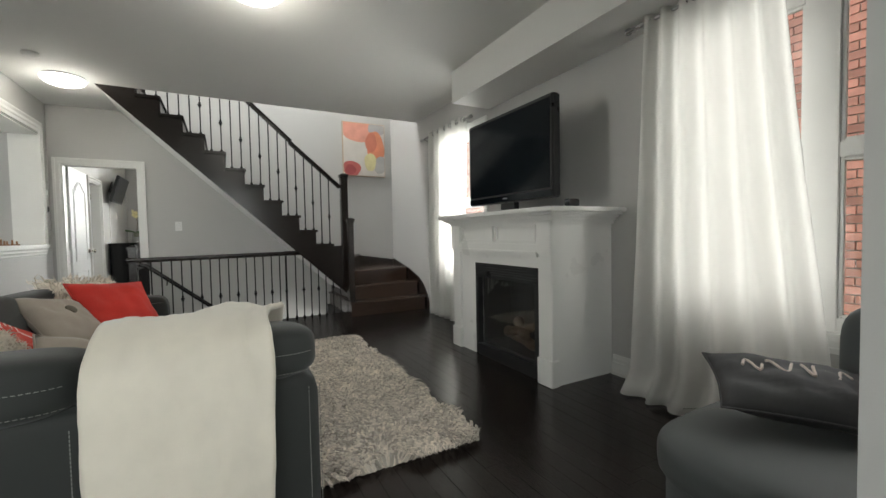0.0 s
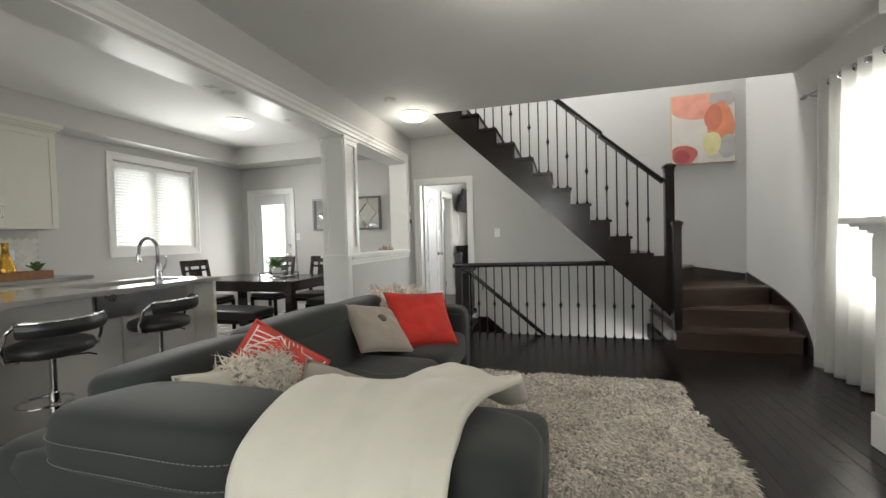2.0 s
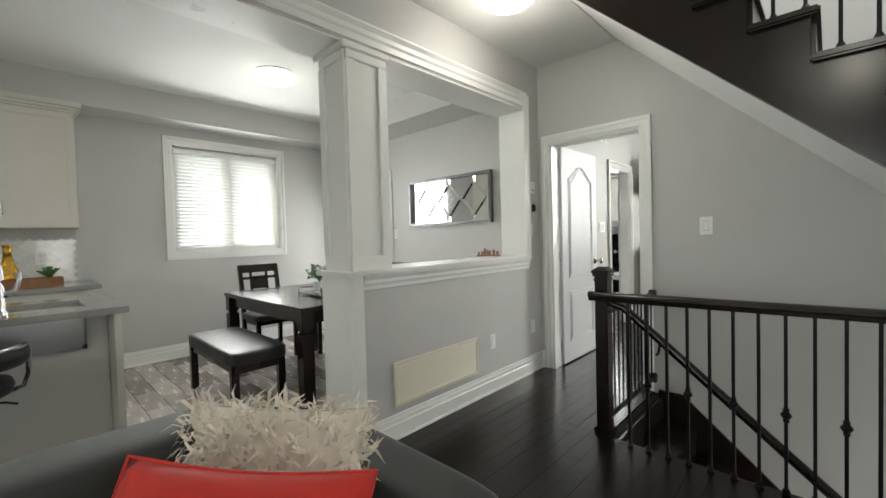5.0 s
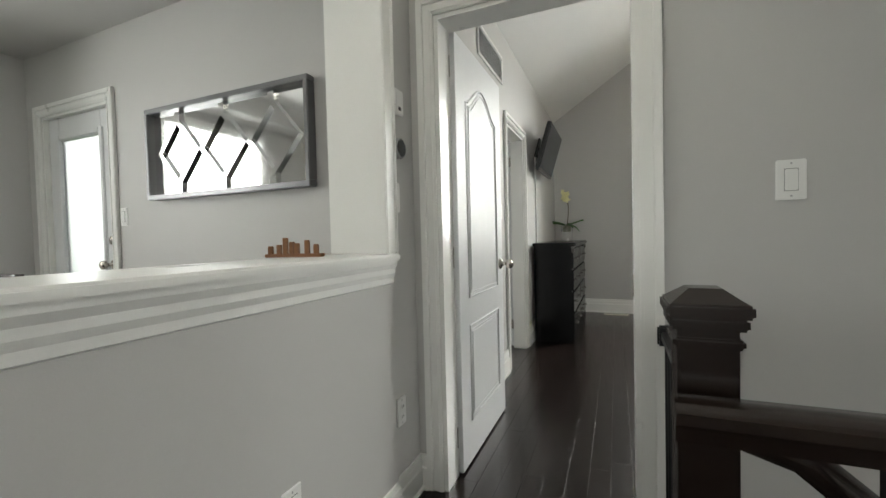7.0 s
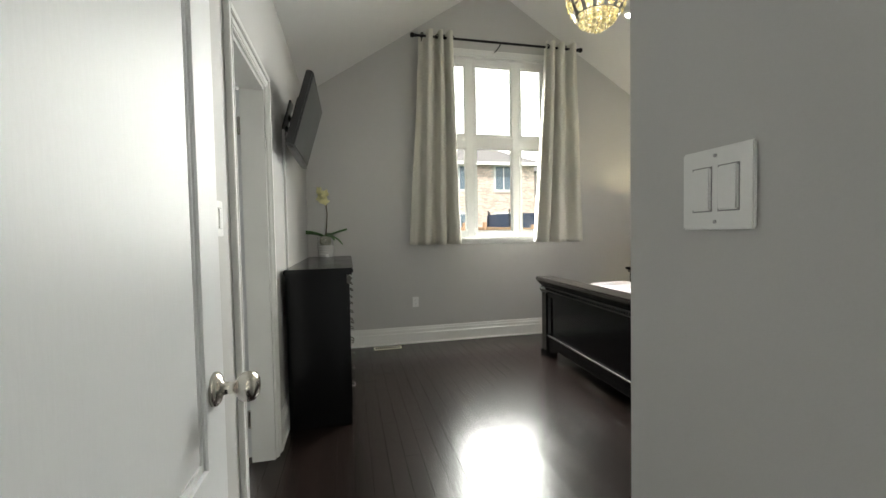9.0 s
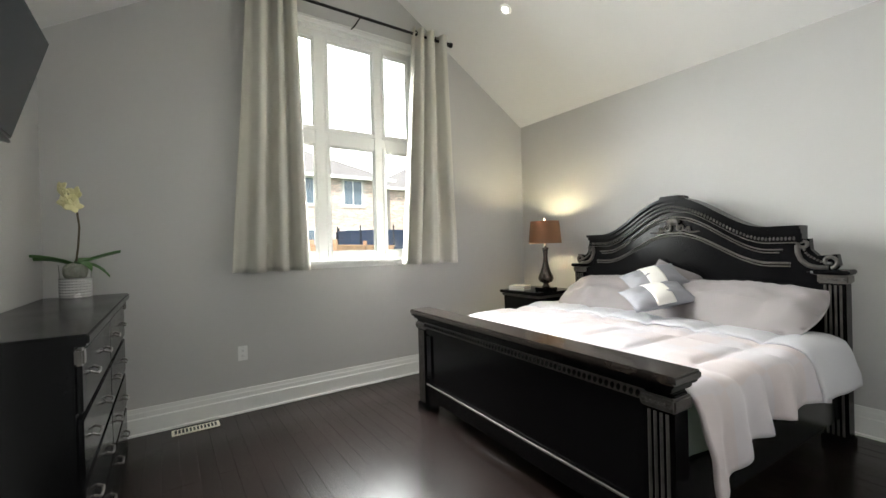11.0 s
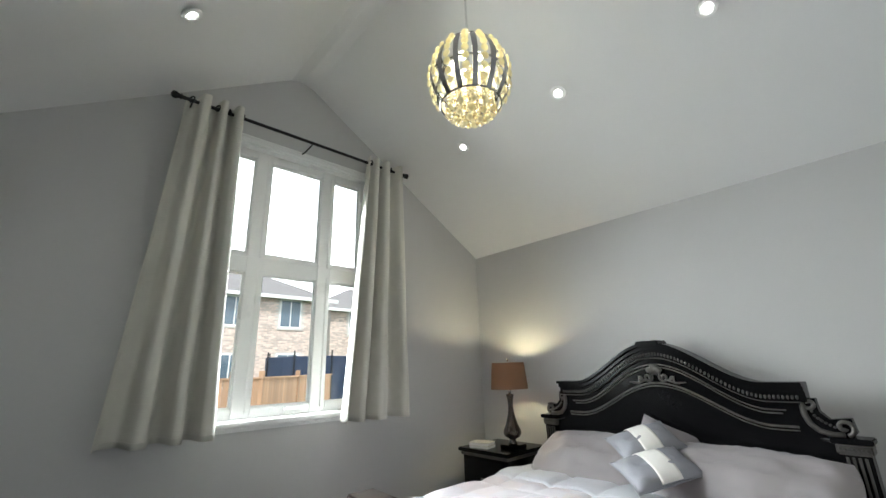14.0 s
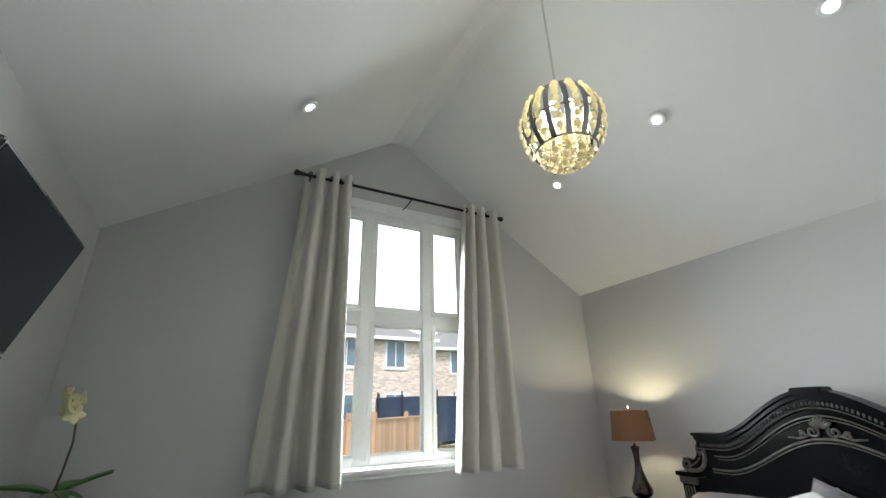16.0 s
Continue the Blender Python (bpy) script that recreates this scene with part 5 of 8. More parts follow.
# pillows in the corner
shaggy(leaning((1.09, -4.77, 0.60), (0.80, -0.35, 0.50), 4), 0.40, 0.34, 0.20, 2000, 0.07, 5, "ivory pillow with a shaggy knotted yarn panel", True)
CPW, CPH, CPD = 0.36, 0.36, 0.13
cp = pillow("patterned_pillow", "coral red pillow with white leaf-like stripes", CPW, CPH, CPD, leaning((1.08, -4.60, 0.655), (0.80, -0.52, 0.40), 40), material("coral_cotton", (0.60, 0.075, 0.055), 0.85, vary=0.08, fine=400), pinch=0.1)
WHITEC = material("white_print", (0.80, 0.72, 0.66), 0.85)


def bulge(a, b, w=0.40, h=0.40, d=0.13, p=2.6):
    full = max(0.0, (1 - abs(a) ** p)) ** 0.6 * max(0.0, (1 - abs(b) ** p)) ** 0.6
    return (a * w / 2 * 0.95, -(d / 2 * full + 0.0025), b * h / 2 * 0.95)


def print_line(a0, b0, a1, b1, r):
    """A printed white line on the pillow's front, following its swell."""
    pts = [bulge(a0 + (a1 - a0) * t / 6, b0 + (b1 - b0) * t / 6, CPW, CPH, CPD - 0.003) for t in range(7)]
    part("stripe", tube(B(), pts, r, 4), WHITEC, cp)


# a net of crooked squares, each hatched along one of its diagonals
NET = 3
def knot_at(i, j):
    e = 0.0 if i in (0, NET) else 0.10 * math.sin(i * 5.1 + j * 2.3)
    g = 0.0 if j in (0, NET) else 0.10 * math.cos(i * 3.7 + j * 4.1)
    return (-0.93 + 1.86 * i / NET + e, -0.93 + 1.86 * j / NET + g)


for i in range(NET):
    for j in range(NET):
        p00, p10, p01, p11 = knot_at(i, j), knot_at(i + 1, j), knot_at(i, j + 1), knot_at(i + 1, j + 1)
        if (i + j) % 2:
            p00, p10, p11, p01 = p10, p11, p01, p00
        print_line(*p00, *p11, 0.0042)
        for a, b in ((p00, p10), (p00, p01)):
            print_line(*a, *b, 0.0036)
        for k in range(1, 5):
            t = k / 5
            d = (p00[0] + (p11[0] - p00[0]) * t, p00[1] + (p11[1] - p00[1]) * t)
            print_line(*d, p10[0] + (p11[0] - p10[0]) * t, p10[1] + (p11[1] - p10[1]) * t, 0.0034)
            print_line(*d, p00[0] + (p01[0] - p00[0]) * t, p00[1] + (p01[1] - p00[1]) * t, 0.0034)
tq = pillow("taupe_pillow", "taupe suede pillow with a button lying on the seat", 0.48, 0.44, 0.17, leaning((1.45, -4.64, 0.53), (0.50, -0.42, 0.76), 32), TAUPE)
part("button", lathe(B(), [(0.036, 0), (0.034, 0.008), (0.02, 0.014), (0, 0.016)], seg=20), bpy.data.materials["bronze_button"], tq, smooth=True, m=pose(0.04, -0.088, 0.0, 90, 0, 0))

# blanket over the near back
bl = thing("throw_blanket", "cream fleece throw draped over the sofa back", "blanket")


def drape(u, v):
    x = 1.525 + 0.46 * u + 0.02 * math.sin(v * 5) * (u - 0.5) + 0.06 * (v - 0.45) * (u - 0.3)
    if v < 0.50:
        s = v / 0.50
        y, z = -5.273 - 0.01 * math.sin(s * 3), 0.10 + 0.58 * s
    elif v < 0.72:
        a = (v - 0.50) / 0.22 * math.pi * 0.62
        y, z = -5.03 - 0.243 * math.cos(a), 0.68 + 0.136 * math.sin(a)
    else:
        s = (v - 0.72) / 0.28
        y, z = -4.945 + (0.04 + 0.27 * min(1.0, u / 0.65) ** 1.3) * s, 0.806 - 0.06 * s - 0.24 * max(0.0, s - 0.55) ** 1.2
    k = min(1.0, max(0.0, (v - 0.64) / 0.2))
    x += (0.09 * u * u - 0.02 * (1 - u)) * k
    # a rumpled ridge and a raised corner on the seat side
    z += k * (0.036 * math.exp(-((u - 0.66) / 0.15) ** 2) - 0.015 * math.exp(-((u - 0.40) / 0.10) ** 2) + 0.012 * math.exp(-((u - 0.12) / 0.12) ** 2) + 0.018 * max(0.0, u - 0.88) / 0.12)
    w = 0.022 * noise.noise((u * 3.2, v * 2.4, 5)) + 0.010 * noise.noise((u * 9, v * 6, 2)) + 0.004 * noise.noise((u * 24, v * 22, 3))
    return (x, y - abs(w) * 1.0 * (v < 0.6), z + abs(w) * (v >= 0.5))


part("cloth", sheet(B(), drape, 36, 70, 0.022), CREAM, bl, smooth="all")

# shag rug: backing and many strands
rug = thing("shag_rug", "deep greige shag rug on the dark floor", "rug")
RX0, RX1, RY0, RY1 = 1.50, 3.02, -4.90, -2.50
part("backing", box(B(), RX0 + 0.02, RX1 - 0.02, RY0 + 0.02, RY1 - 0.02, 0.0, 0.014, 0.004), RUG, rug)


def pile(name, n, x0, x1, seed):
    rng = random.Random(seed)
    co, fa = [], []
    for i in range(n):
        x, y = rng.uniform(x0, x1), rng.uniform(RY0, RY1)
        # strands lean in patches, as trodden pile does
        a = noise.noise((x * 3.1, y * 3.1, 2.0)) * 5.0 + rng.uniform(-0.9, 0.9)
        L = rng.uniform(0.05, 0.085)
        dx, dy = math.cos(a), math.sin(a)
        w = rng.uniform(0.005, 0.009)
        h = rng.uniform(0.025, 0.05)
        px, py = -dy * w, dx * w
        k = len(co)
        co += [(x - px, y - py, 0.008), (x + px, y + py, 0.008), (x + dx * L * 0.45 + px, y + dy * L * 0.45 + py, 0.01 + h), (x + dx * L * 0.45 - px, y + dy * L * 0.45 - py, 0.01 + h), (x + dx * L, y + dy * L, 0.012 + h * 0.75)]
        fa += [(k, k + 1, k + 2, k + 3), (k + 3, k + 2, k + 4)]
    me = bpy.data.meshes.new(name)
    me.from_pydata(co, [], fa)
    me.materials.append(RUG)
    ob = new(name, me)
    ob.parent = rug
    ob["kind"] = "stuff"


pile("shag_yarn", 46000, RX0, RX1, 11)

# window seat with pillows
ws = thing("upholstered_chair", "slate grey upholstered lounge chair by the window", "chair")
cushion("base", 3.16, 4.15, -6.85, -5.76, 0.06, 0.28, 10, ws, SEATGREY)
cushion("seat_cushion", 3.10, 4.18, -6.85, -5.71, 0.22, 0.405, 5, ws, SEATGREY)
cushion("backrest", 3.96, 4.22, -6.75, -5.98, 0.28, 0.80, 5, ws, SEATGREY)
for x, y in ((3.2, -5.82), (4.05, -5.82), (3.2, -6.65), (4.05, -6.65)):
    part("foot", lathe(B(), [(0.02, 0), (0.028, 0.07)], (x, y, 0), 10), BLACKP, ws)
stitch([(3.35, -5.76, 0.422), (3.55, -5.90, 0.428), (3.62, -6.2, 0.428), (3.62, -6.5, 0.428)], ws)
gp = pillow("lettered_pillow", "dark grey pillow with white script lettering", 0.50, 0.34, 0.14, pose(3.62, -5.99, 0.515, -74, 4, -50), material("dark_grey_cotton", (0.10, 0.10, 0.105), 0.85, fine=400))
for a0, a1, k in ((-0.16, -0.10, 0), (-0.08, 0.0, 1), (0.03, 0.07, 2), (0.09, 0.17, 3)):
    pts = []
    for i in range(9):
        s = i / 8
        pts.append(Vector(bulge((a0 + (a1 - a0) * s) * 4, 0.18 + 0.22 * math.sin(s * 6.28 + k), 0.5, 0.34, 0.14)))
    part("lettering", tube(B(), pts, 0.005, 5), WHITEC, gp, "white script, unreadable")

# ---------------------------------------------------------------- bedroom
bed = thing("bed", "black carved king bed with silver trim and arched headboard", "bed", pose(2.245, 2.725, 0, 0, 0, -3.4))
BW = 1.03
foot = part("footboard", box(B(), 0.02, 0.075, -BW + 0.12, BW - 0.12, 0.13, 0.70, 0.003), BLACKW, bed)
bm = B()
box(bm, 0.008, 0.03, -BW + 0.12, BW - 0.12, 0.60, 0.69, 0.006)
box(bm, 0.008, 0.03, -BW + 0.12, BW - 0.12, 0.13, 0.21, 0.006)
for s in (-1, 1):
    box(bm, 0.008, 0.03, s * (BW - 0.16) - 0.04, s * (BW - 0.16) + 0.04, 0.21, 0.60, 0.006)
part("panel_frame", bm, BLACKW, foot)
bm = B()
prism(bm, [(-BW + 0.12, 0.14)] + [(-BW + 0.12 + 0.02, 0.05), (-BW + 0.18, 0.05), (-BW + 0.21, 0.075), (-BW + 0.25, 0.07), (-BW + 0.28, 0.10), (BW - 0.28, 0.10), (BW - 0.25, 0.07), (BW - 0.21, 0.075), (BW - 0.18, 0.05), (BW - 0.14, 0.05)] + [(BW - 0.12, 0.14)], "x", 0.015, 0.07)
part("apron", bm, BLACKW, foot)
part("silver_line", tube(B(), [(0.006, -BW + 0.13, 0.215), (0.006, BW - 0.13, 0.215)], 0.006, 8), SILVER, foot)
bm = B()
for z0, z1, e in ((0.70, 0.715, 0.0), (0.715, 0.735, 0.018), (0.735, 0.75, 0.032)):
    box(bm, -0.012 - e, 0.10 + e, -BW + 0.01 - e, BW - 0.01 + e, z0, z1, 0.005)
part("cornice", bm, BLACKW, foot)
part("top_slab", box(B(), -0.05, 0.135, -BW - 0.035, BW + 0.035, 0.75, 0.786, 0.008), STONE, foot, "worn brown stone-look top edge")
bm = box(B(), -0.004, 0.02, -BW + 0.12, BW - 0.12, 0.652, 0.698, 0.004)
part("carved_band", bm, SILVER, foot)
bm = B()
for i in range(62):
    y = -BW + 0.14 + i * (2 * BW - 0.28) / 61
    ball(bm, (-0.006, y, 0.675), 0.013, 1, (0.5, 0.8, 1.2))
part("carved_beads", bm, BLACKW, foot)


def bed_post(y, top, x, parent, d=0.10):
    p = part("post", box(B(), x, x + d, y - 0.06, y + 0.06, 0.0, top, 0.006), BLACKW, parent)
    bm = box(B(), x - 0.012, x + d + 0.012, y - 0.072, y + 0.072, top - 0.07, top - 0.015, 0.008)
    for k in range(7):
        ball(bm, (x - 0.013, y - 0.054 + k * 0.018, top - 0.042), 0.010, 1)
    part("capital", bm, SILVER, p)
    for k in range(4):
        yy = y - 0.036 + k * 0.024
        part("flute", tube(B(), [(x - 0.001, yy, 0.06), (x - 0.001, yy, top - 0.08)], 0.0065, 6), SILVER, p, "silver flute")
    part("base_block", box(B(), x - 0.012, x + d + 0.01, y - 0.07, y + 0.07, 0.0, 0.05, 0.006), BLACKW, p)
    return p


for s in (-1, 1):
    bed_post(s * (BW - 0.06), 0.705, 0.0, foot)
HX = 1.86            # face of the headboard
hb = part("headboard", B(), BLACKW, bed)


def arch_z(y, base=1.335, rise=0.275):
    u = min(1.0, abs(y) / 0.64)
    return base + rise * (0.5 + 0.5 * math.cos(math.pi * u)) ** 0.9


YS = [-0.83 + 1.66 * i / 60 for i in range(61)]
part("board", prism(B(), [(-0.96, 0.30), (0.96, 0.30), (0.96, 1.02), (0.84, 1.05), (0.82, 1.24)] + [(y, arch_z(y) - 0.02) for y in YS[::-1]] + [(-0.82, 1.24), (-0.84, 1.05), (-0.96, 1.02)], "x", HX, HX + 0.06), BLACKW, hb)


def follow(off, r, mat, nm, y0=-0.8, y1=0.8, x=HX, n=60, flat=None):
    pts = [(x, y, arch_z(y) + off) for y in (y0 + (y1 - y0) * i / n for i in range(n + 1))]
    if flat:
        pts = [(p[0], p[1], arch_z(p[1] * flat[0], 1.335, flat[1]) + off) for p in pts]
    return part(nm, tube(B(), pts, r, 8), mat, hb, smooth="all")


bm = B()
for (e, lo, hi) in ((0.05, -0.03, 0.0), (0.075, 0.0, 0.022), (0.03, -0.085, -0.03)):
    for a, b in zip(YS, YS[1:]):
        za, zb = arch_z(a), arch_z(b)
        vs = [bm.verts.new((x, y, z + o)) for x in (HX - e, HX + 0.065) for y, z in ((a, za), (b, zb)) for o in (lo, hi)]
        for f in ((0, 1, 3, 2), (4, 6, 7, 5), (0, 2, 6, 4), (1, 5, 7, 3)):
            bm.faces.new([vs[i] for i in f])
        if a == YS[0]:
            bm.faces.new([vs[i] for i in (0, 4, 5, 1)])
        if b == YS[-1]:
            bm.faces.new([vs[i] for i in (2, 3, 7, 6)])
part("crown_moulding", bm, BLACKW, hb)
part("key_block", box(B(), HX - 0.082, HX + 0.07, -0.085, 0.085, 1.60, 1.643, 0.008), BLACKW, hb)
bm = B()
for i in range(74):
    y = -0.79 + 1.58 * i / 73
    ball(bm, (HX - 0.034, y, arch_z(y) - 0.062), 0.0105, 1, (0.7, 0.8, 1.3))
part("bead_band", bm, SILVER, hb, smooth="all")
follow(-0.088, 0.0055, SILVER, "silver_moulding", x=HX - 0.02)
follow(-0.135, 0.005, SILVER, "silver_moulding", -0.72, 0.72, HX - 0.012)
follow(-0.155, 0.0045, SILVER, "silver_moulding", -0.70, 0.70, HX - 0.008)
follow(-0.225, 0.0075, SILVER, "silver_moulding", -0.76, 0.76, HX - 0.006, flat=(1.0, 0.235))
follow(-0.245, 0.0045, SILVER, "silver_moulding", -0.76, 0.76, HX - 0.006, flat=(1.0, 0.235))


def curl(cy, cz, r0, turns, sgn, start, n=34):
    return [(HX - 0.012, cy + sgn * r0 * (1 - 0.8 * i / n) * math.cos(start + turns * 2 * math.pi * i / n), cz + r0 * (1 - 0.8 * i / n) * math.sin(start + turns * 2 * math.pi * i / n)) for i in range(n + 1)]


for s in (-1, 1):
    pts = [(HX - 0.012, s * y, z) for y, z in ((0.80, 1.23), (0.80, 1.18), (0.815, 1.135), (0.85, 1.10), (0.90, 1.085), (0.95, 1.085))]
    sw = tube(B(), pts, 0.016, 8)
    tube(sw, curl(s * 0.955, 1.125, 0.042, 1.1, s, -1.4), 0.011, 8)
    tube(sw, curl(s * 0.832, 1.24, 0.032, 1.0, s, 3.0), 0.010, 8)
    part("scroll", sw, SILVER, hb, "silver carved scroll", smooth="all")
    bm = prism(B(), [(s * y, z) for y, z in ((0.79, 1.26), (0.86, 1.27), (0.865, 1.2), (0.90, 1.16), (0.99, 1.17), (1.0, 1.10), (0.97, 1.065), (0.80, 1.06))], "x", HX - 0.006, HX + 0.05)
    part("scroll_block", bm, BLACKW, hb)
    bm = B()
    for k in range(8):
        t = k / 7
        ball(bm, (HX - 0.014, s * (0.835 + 0.10 * t ** 1.3), 1.20 - 0.085 * t ** 0.7), 0.009, 1)
    part("bead_row", bm, SILVER, hb)
    bed_post(s * 0.97, 1.06, HX - 0.02, hb)
    part("post_shelf", box(B(), HX - 0.05, HX + 0.09, s * 0.97 - 0.085, s * 0.97 + 0.085, 1.045, 1.075, 0.006), BLACKW, hb)
bm = B()
for k in range(7):
    a = radians(-60 + 20 * k)
    tube(bm, [(HX - 0.02, 0.01 * math.sin(a), 1.405), (HX - 0.034, 0.045 * math.sin(a), 1.405 + 0.045 * math.cos(a)), (HX - 0.02, 0.062 * math.sin(a), 1.405 + 0.066 * math.cos(a))], [0.005, 0.013, 0.008], 8)
for s in (-1, 1):
    tube(bm, curl(s * 0.055, 1.385, 0.034, 1.3, s, 2.2), 0.009, 8)
    tube(bm, curl(s * 0.115, 1.365, 0.022, 1.2, s, 1.0), 0.008, 8)
    tube(bm, [(HX - 0.014, s * 0.08, 1.365), (HX - 0.014, s * 0.135, 1.345), (HX - 0.014, s * 0.20, 1.35)], [0.008, 0.009, 0.004], 8)
part("shell_ornament", bm, SILVER, hb, "silver carved shell", smooth="all")
for s in (-1, 1):
    part("side_rail", box(B(), 0.08, HX, s * (BW - 0.06) - 0.02, s * (BW - 0.06) + 0.02, 0.16, 0.38, 0.006), BLACKW, bed)
LILAC = material("lilac_grey_cotton", (0.26, 0.235, 0.24), 0.8, vary=0.06, scale=4, fine=400, bump=0.08, sheen_weight=0.15)
SHEET = material("pale_grey_cotton", (0.45, 0.45, 0.475), 0.8, vary=0.05, scale=4, fine=400, bump=0.08)
MINT = material("pale_mint_cotton", (0.52, 0.60, 0.52), 0.8, vary=0.05, fine=400)
ANTH = material("ash_grey_satin", (0.26, 0.26, 0.285), 0.5, vary=0.05, fine=400)
WCOT = material("white_cotton", (0.78, 0.76, 0.72), 0.8, vary=0.05, fine=400)
part("mattress", pad(B(), 1.72, 1.96, 0.34, 9, 12), MINT, bed, "mattress in a pale mint sheet", smooth="all", m=pose(0.98, 0, 0.47))

# comforter with alternating blush and white panels
COMF = material("blush_and_white_quilt", (0.72, 0.68, 0.69), 0.75, vary=0.05, scale=3, fine=350, bump=0.08, sheen_weight=0.2)
nt = COMF.node_tree
tc, mp, chk = nt.nodes.new("ShaderNodeTexCoord"), nt.nodes.new("ShaderNodeMapping"), nt.nodes.new("ShaderNodeTexChecker")
mp.inputs["Location"].default_value = (0.11, 0.08, 0.35)
mp.inputs["Scale"].default_value = (1 / 0.38, 1 / 0.34, 0.01)
chk.inputs["Scale"].default_value = 1.0
chk.inputs["Color1"].default_value = (0.465, 0.435, 0.455, 1)
chk.inputs["Color2"].default_value = (0.475, 0.42, 0.42, 1)
nt.links.new(tc.outputs["Object"], mp.inputs[0])
nt.links.new(mp.outputs[0], chk.inputs["Vector"])
sc = next(n for n in nt.nodes if n.type == "VECT_MATH")
nt.links.new(chk.outputs["Color"], sc.inputs[0])
BP = bed.matrix_basis
quilt = thing("comforter", "quilted comforter in blush and pale lilac squares", "comforter", BP)


def quilt_f(u, v, x0=0.11, x1=1.26):
    """u along the bed from foot to head, v across it; the sides hang down, longest at the foot."""
    half = 0.985
    hang = 0.20 + 0.17 * math.exp(-(u * 3.4) ** 2) + 0.03 * noise.noise((u * 5, 7, 1)) + 0.06 * max(0.0, u - 0.5)
    s = (v - 0.5) * 2 * (half + hang)
    x = x0 + (x1 - x0) * u
    seam = min(abs(math.sin((s + 0.17) * math.pi / 0.34)), abs(math.sin((x + 0.08) * math.pi / 0.54)))
    puff = 0.028 * min(1.0, seam * 2.0) ** 0.5
    wr = 0.013 * noise.noise((x * 3.2, s * 3.2, 1)) + 0.005 * noise.noise((x * 8, s * 8, 4)) + 0.0012 * noise.noise((x * 22, s * 22, 5))
    if abs(s) < half:
        z = 0.665 + puff + wr + 0.012 * math.cos(s * 1.4)
        return (x, s, z)
    d = abs(s) - half
    sg = 1 if s > 0 else -1
    a = min(1.0, d / 0.10)
    out = half + 0.075 * math.sin(a * math.pi / 2) + 0.10 * d
    fold = (0.030 * math.sin(x * 23 + 3.0 * noise.noise((x * 2, 0, 9))) + 0.02 * noise.noise((x * 9, d * 5, 3))) * min(1.0, d / 0.18)
    z = 0.665 + puff * (1 - a) - 0.06 * a ** 2 - max(0.0, d - 0.05) * 0.96 + wr
    return (x + 0.12 * max(0.0, d - 0.1) * (0.5 - u), sg * (out + fold), z)


part("cover", sheet(B(), quilt_f, 84, 120, 0.02), COMF, quilt, smooth="all")
fold = thing("folded_sheet", "pale grey sheet folded back over the comforter", "bed sheet", BP)


def fold_f(u, v):
    x, y, z = quilt_f(1.0, v)
    x = 1.17 + 0.50 * u
    k = math.sin(min(1.0, u * 4) * math.pi / 2)
    return (x + 0.02 * noise.noise((y * 3, u * 3, 8)), y * (1.0 + 0.015 * k), z + 0.014 + 0.016 * k + 0.012 * noise.noise((x * 5, y * 5, 6)) - 0.02 * u)


part("cloth", sheet(B(), fold_f, 16, 120, 0.014), SHEET, fold, smooth="all")


def long_pillow(name, label, w, h, d, m, mat):
    t = thing(name, label, "pillow", m)
    def f(sgn):
        def g(u, v):
            a, b = u * 2 - 1, v * 2 - 1
            full = max(0.0, 1 - abs(a) ** 2.6) ** 0.75 * max(0.0, 1 - abs(b) ** 2.2) ** 0.75
            wr = (0.034 * noise.noise((a * 3.0, b * 2.0, sgn * 3 + w)) + 0.030 * (0.5 - abs(noise.noise((a * 4.5 + b * 1.5, b * 1.6 - a, w)))) * abs(a) + 0.012 * noise.noise((a * 11, b * 6, w))) * (0.3 + full)
            a, b = a * (1 - 0.09 * b * b * abs(a)), b * (1 - 0.13 * a * a)
            return (a * w / 2, sgn * (d / 2 * full) + wr * (0.5 if sgn > 0 else -1.15), b * h / 2)
        return g
    bm = B()
    sheet(bm, f(1), 30, 22)
    sheet(bm, f(-1), 30, 22)
    bmesh.ops.remove_doubles(bm, verts=bm.verts, dist=0.001)
    part("cover", bm, mat, t, smooth="all")
    rim = [(-1 + i / 6, -1) for i in range(12)] + [(1, -1 + i / 6) for i in range(12)] + [(1 - i / 6, 1) for i in range(12)] + [(-1, 1 - i / 6) for i in range(12)]
    part("flange", tube(B(), [(a * (1 - 0.09 * b * b * abs(a)) * w / 2, 0, b * (1 - 0.13 * a * a) * h / 2) for a, b in rim], 0.005, 6, closed=True), mat, t, smooth=True)
    return t


long_pillow("bed_pillow", "large lilac-grey pillow in a creased sham", 0.92, 0.52, 0.20, BP @ pose(1.66, 0.49, 0.825, -60, 0, -88), LILAC)
long_pillow("bed_pillow", "large lilac-grey pillow against the headboard", 1.04, 0.54, 0.22, BP @ pose(1.64, -0.47, 0.83, -62, 0, -92), LILAC)


def striped(m, w, h, d, label):
    t = pillow("striped_pillow", label, w, h, d, m, ANTH)
    def f(u, v):
        a, b = -0.34 + 0.62 * u, (v * 2 - 1) * 0.97
        full = max(0.0, (1 - abs(a) ** 2.6)) ** 0.6 * max(0.0, (1 - abs(b) ** 2.6)) ** 0.6
        return (a * w / 2 * 0.95, -(d / 2 * full + 0.005), b * h / 2 * (0.93 + 0.07 * b * b))
    part("white_band", sheet(B(), f, 8, 16, 0.004), WCOT, t, "broad white band", smooth="all")
    return t


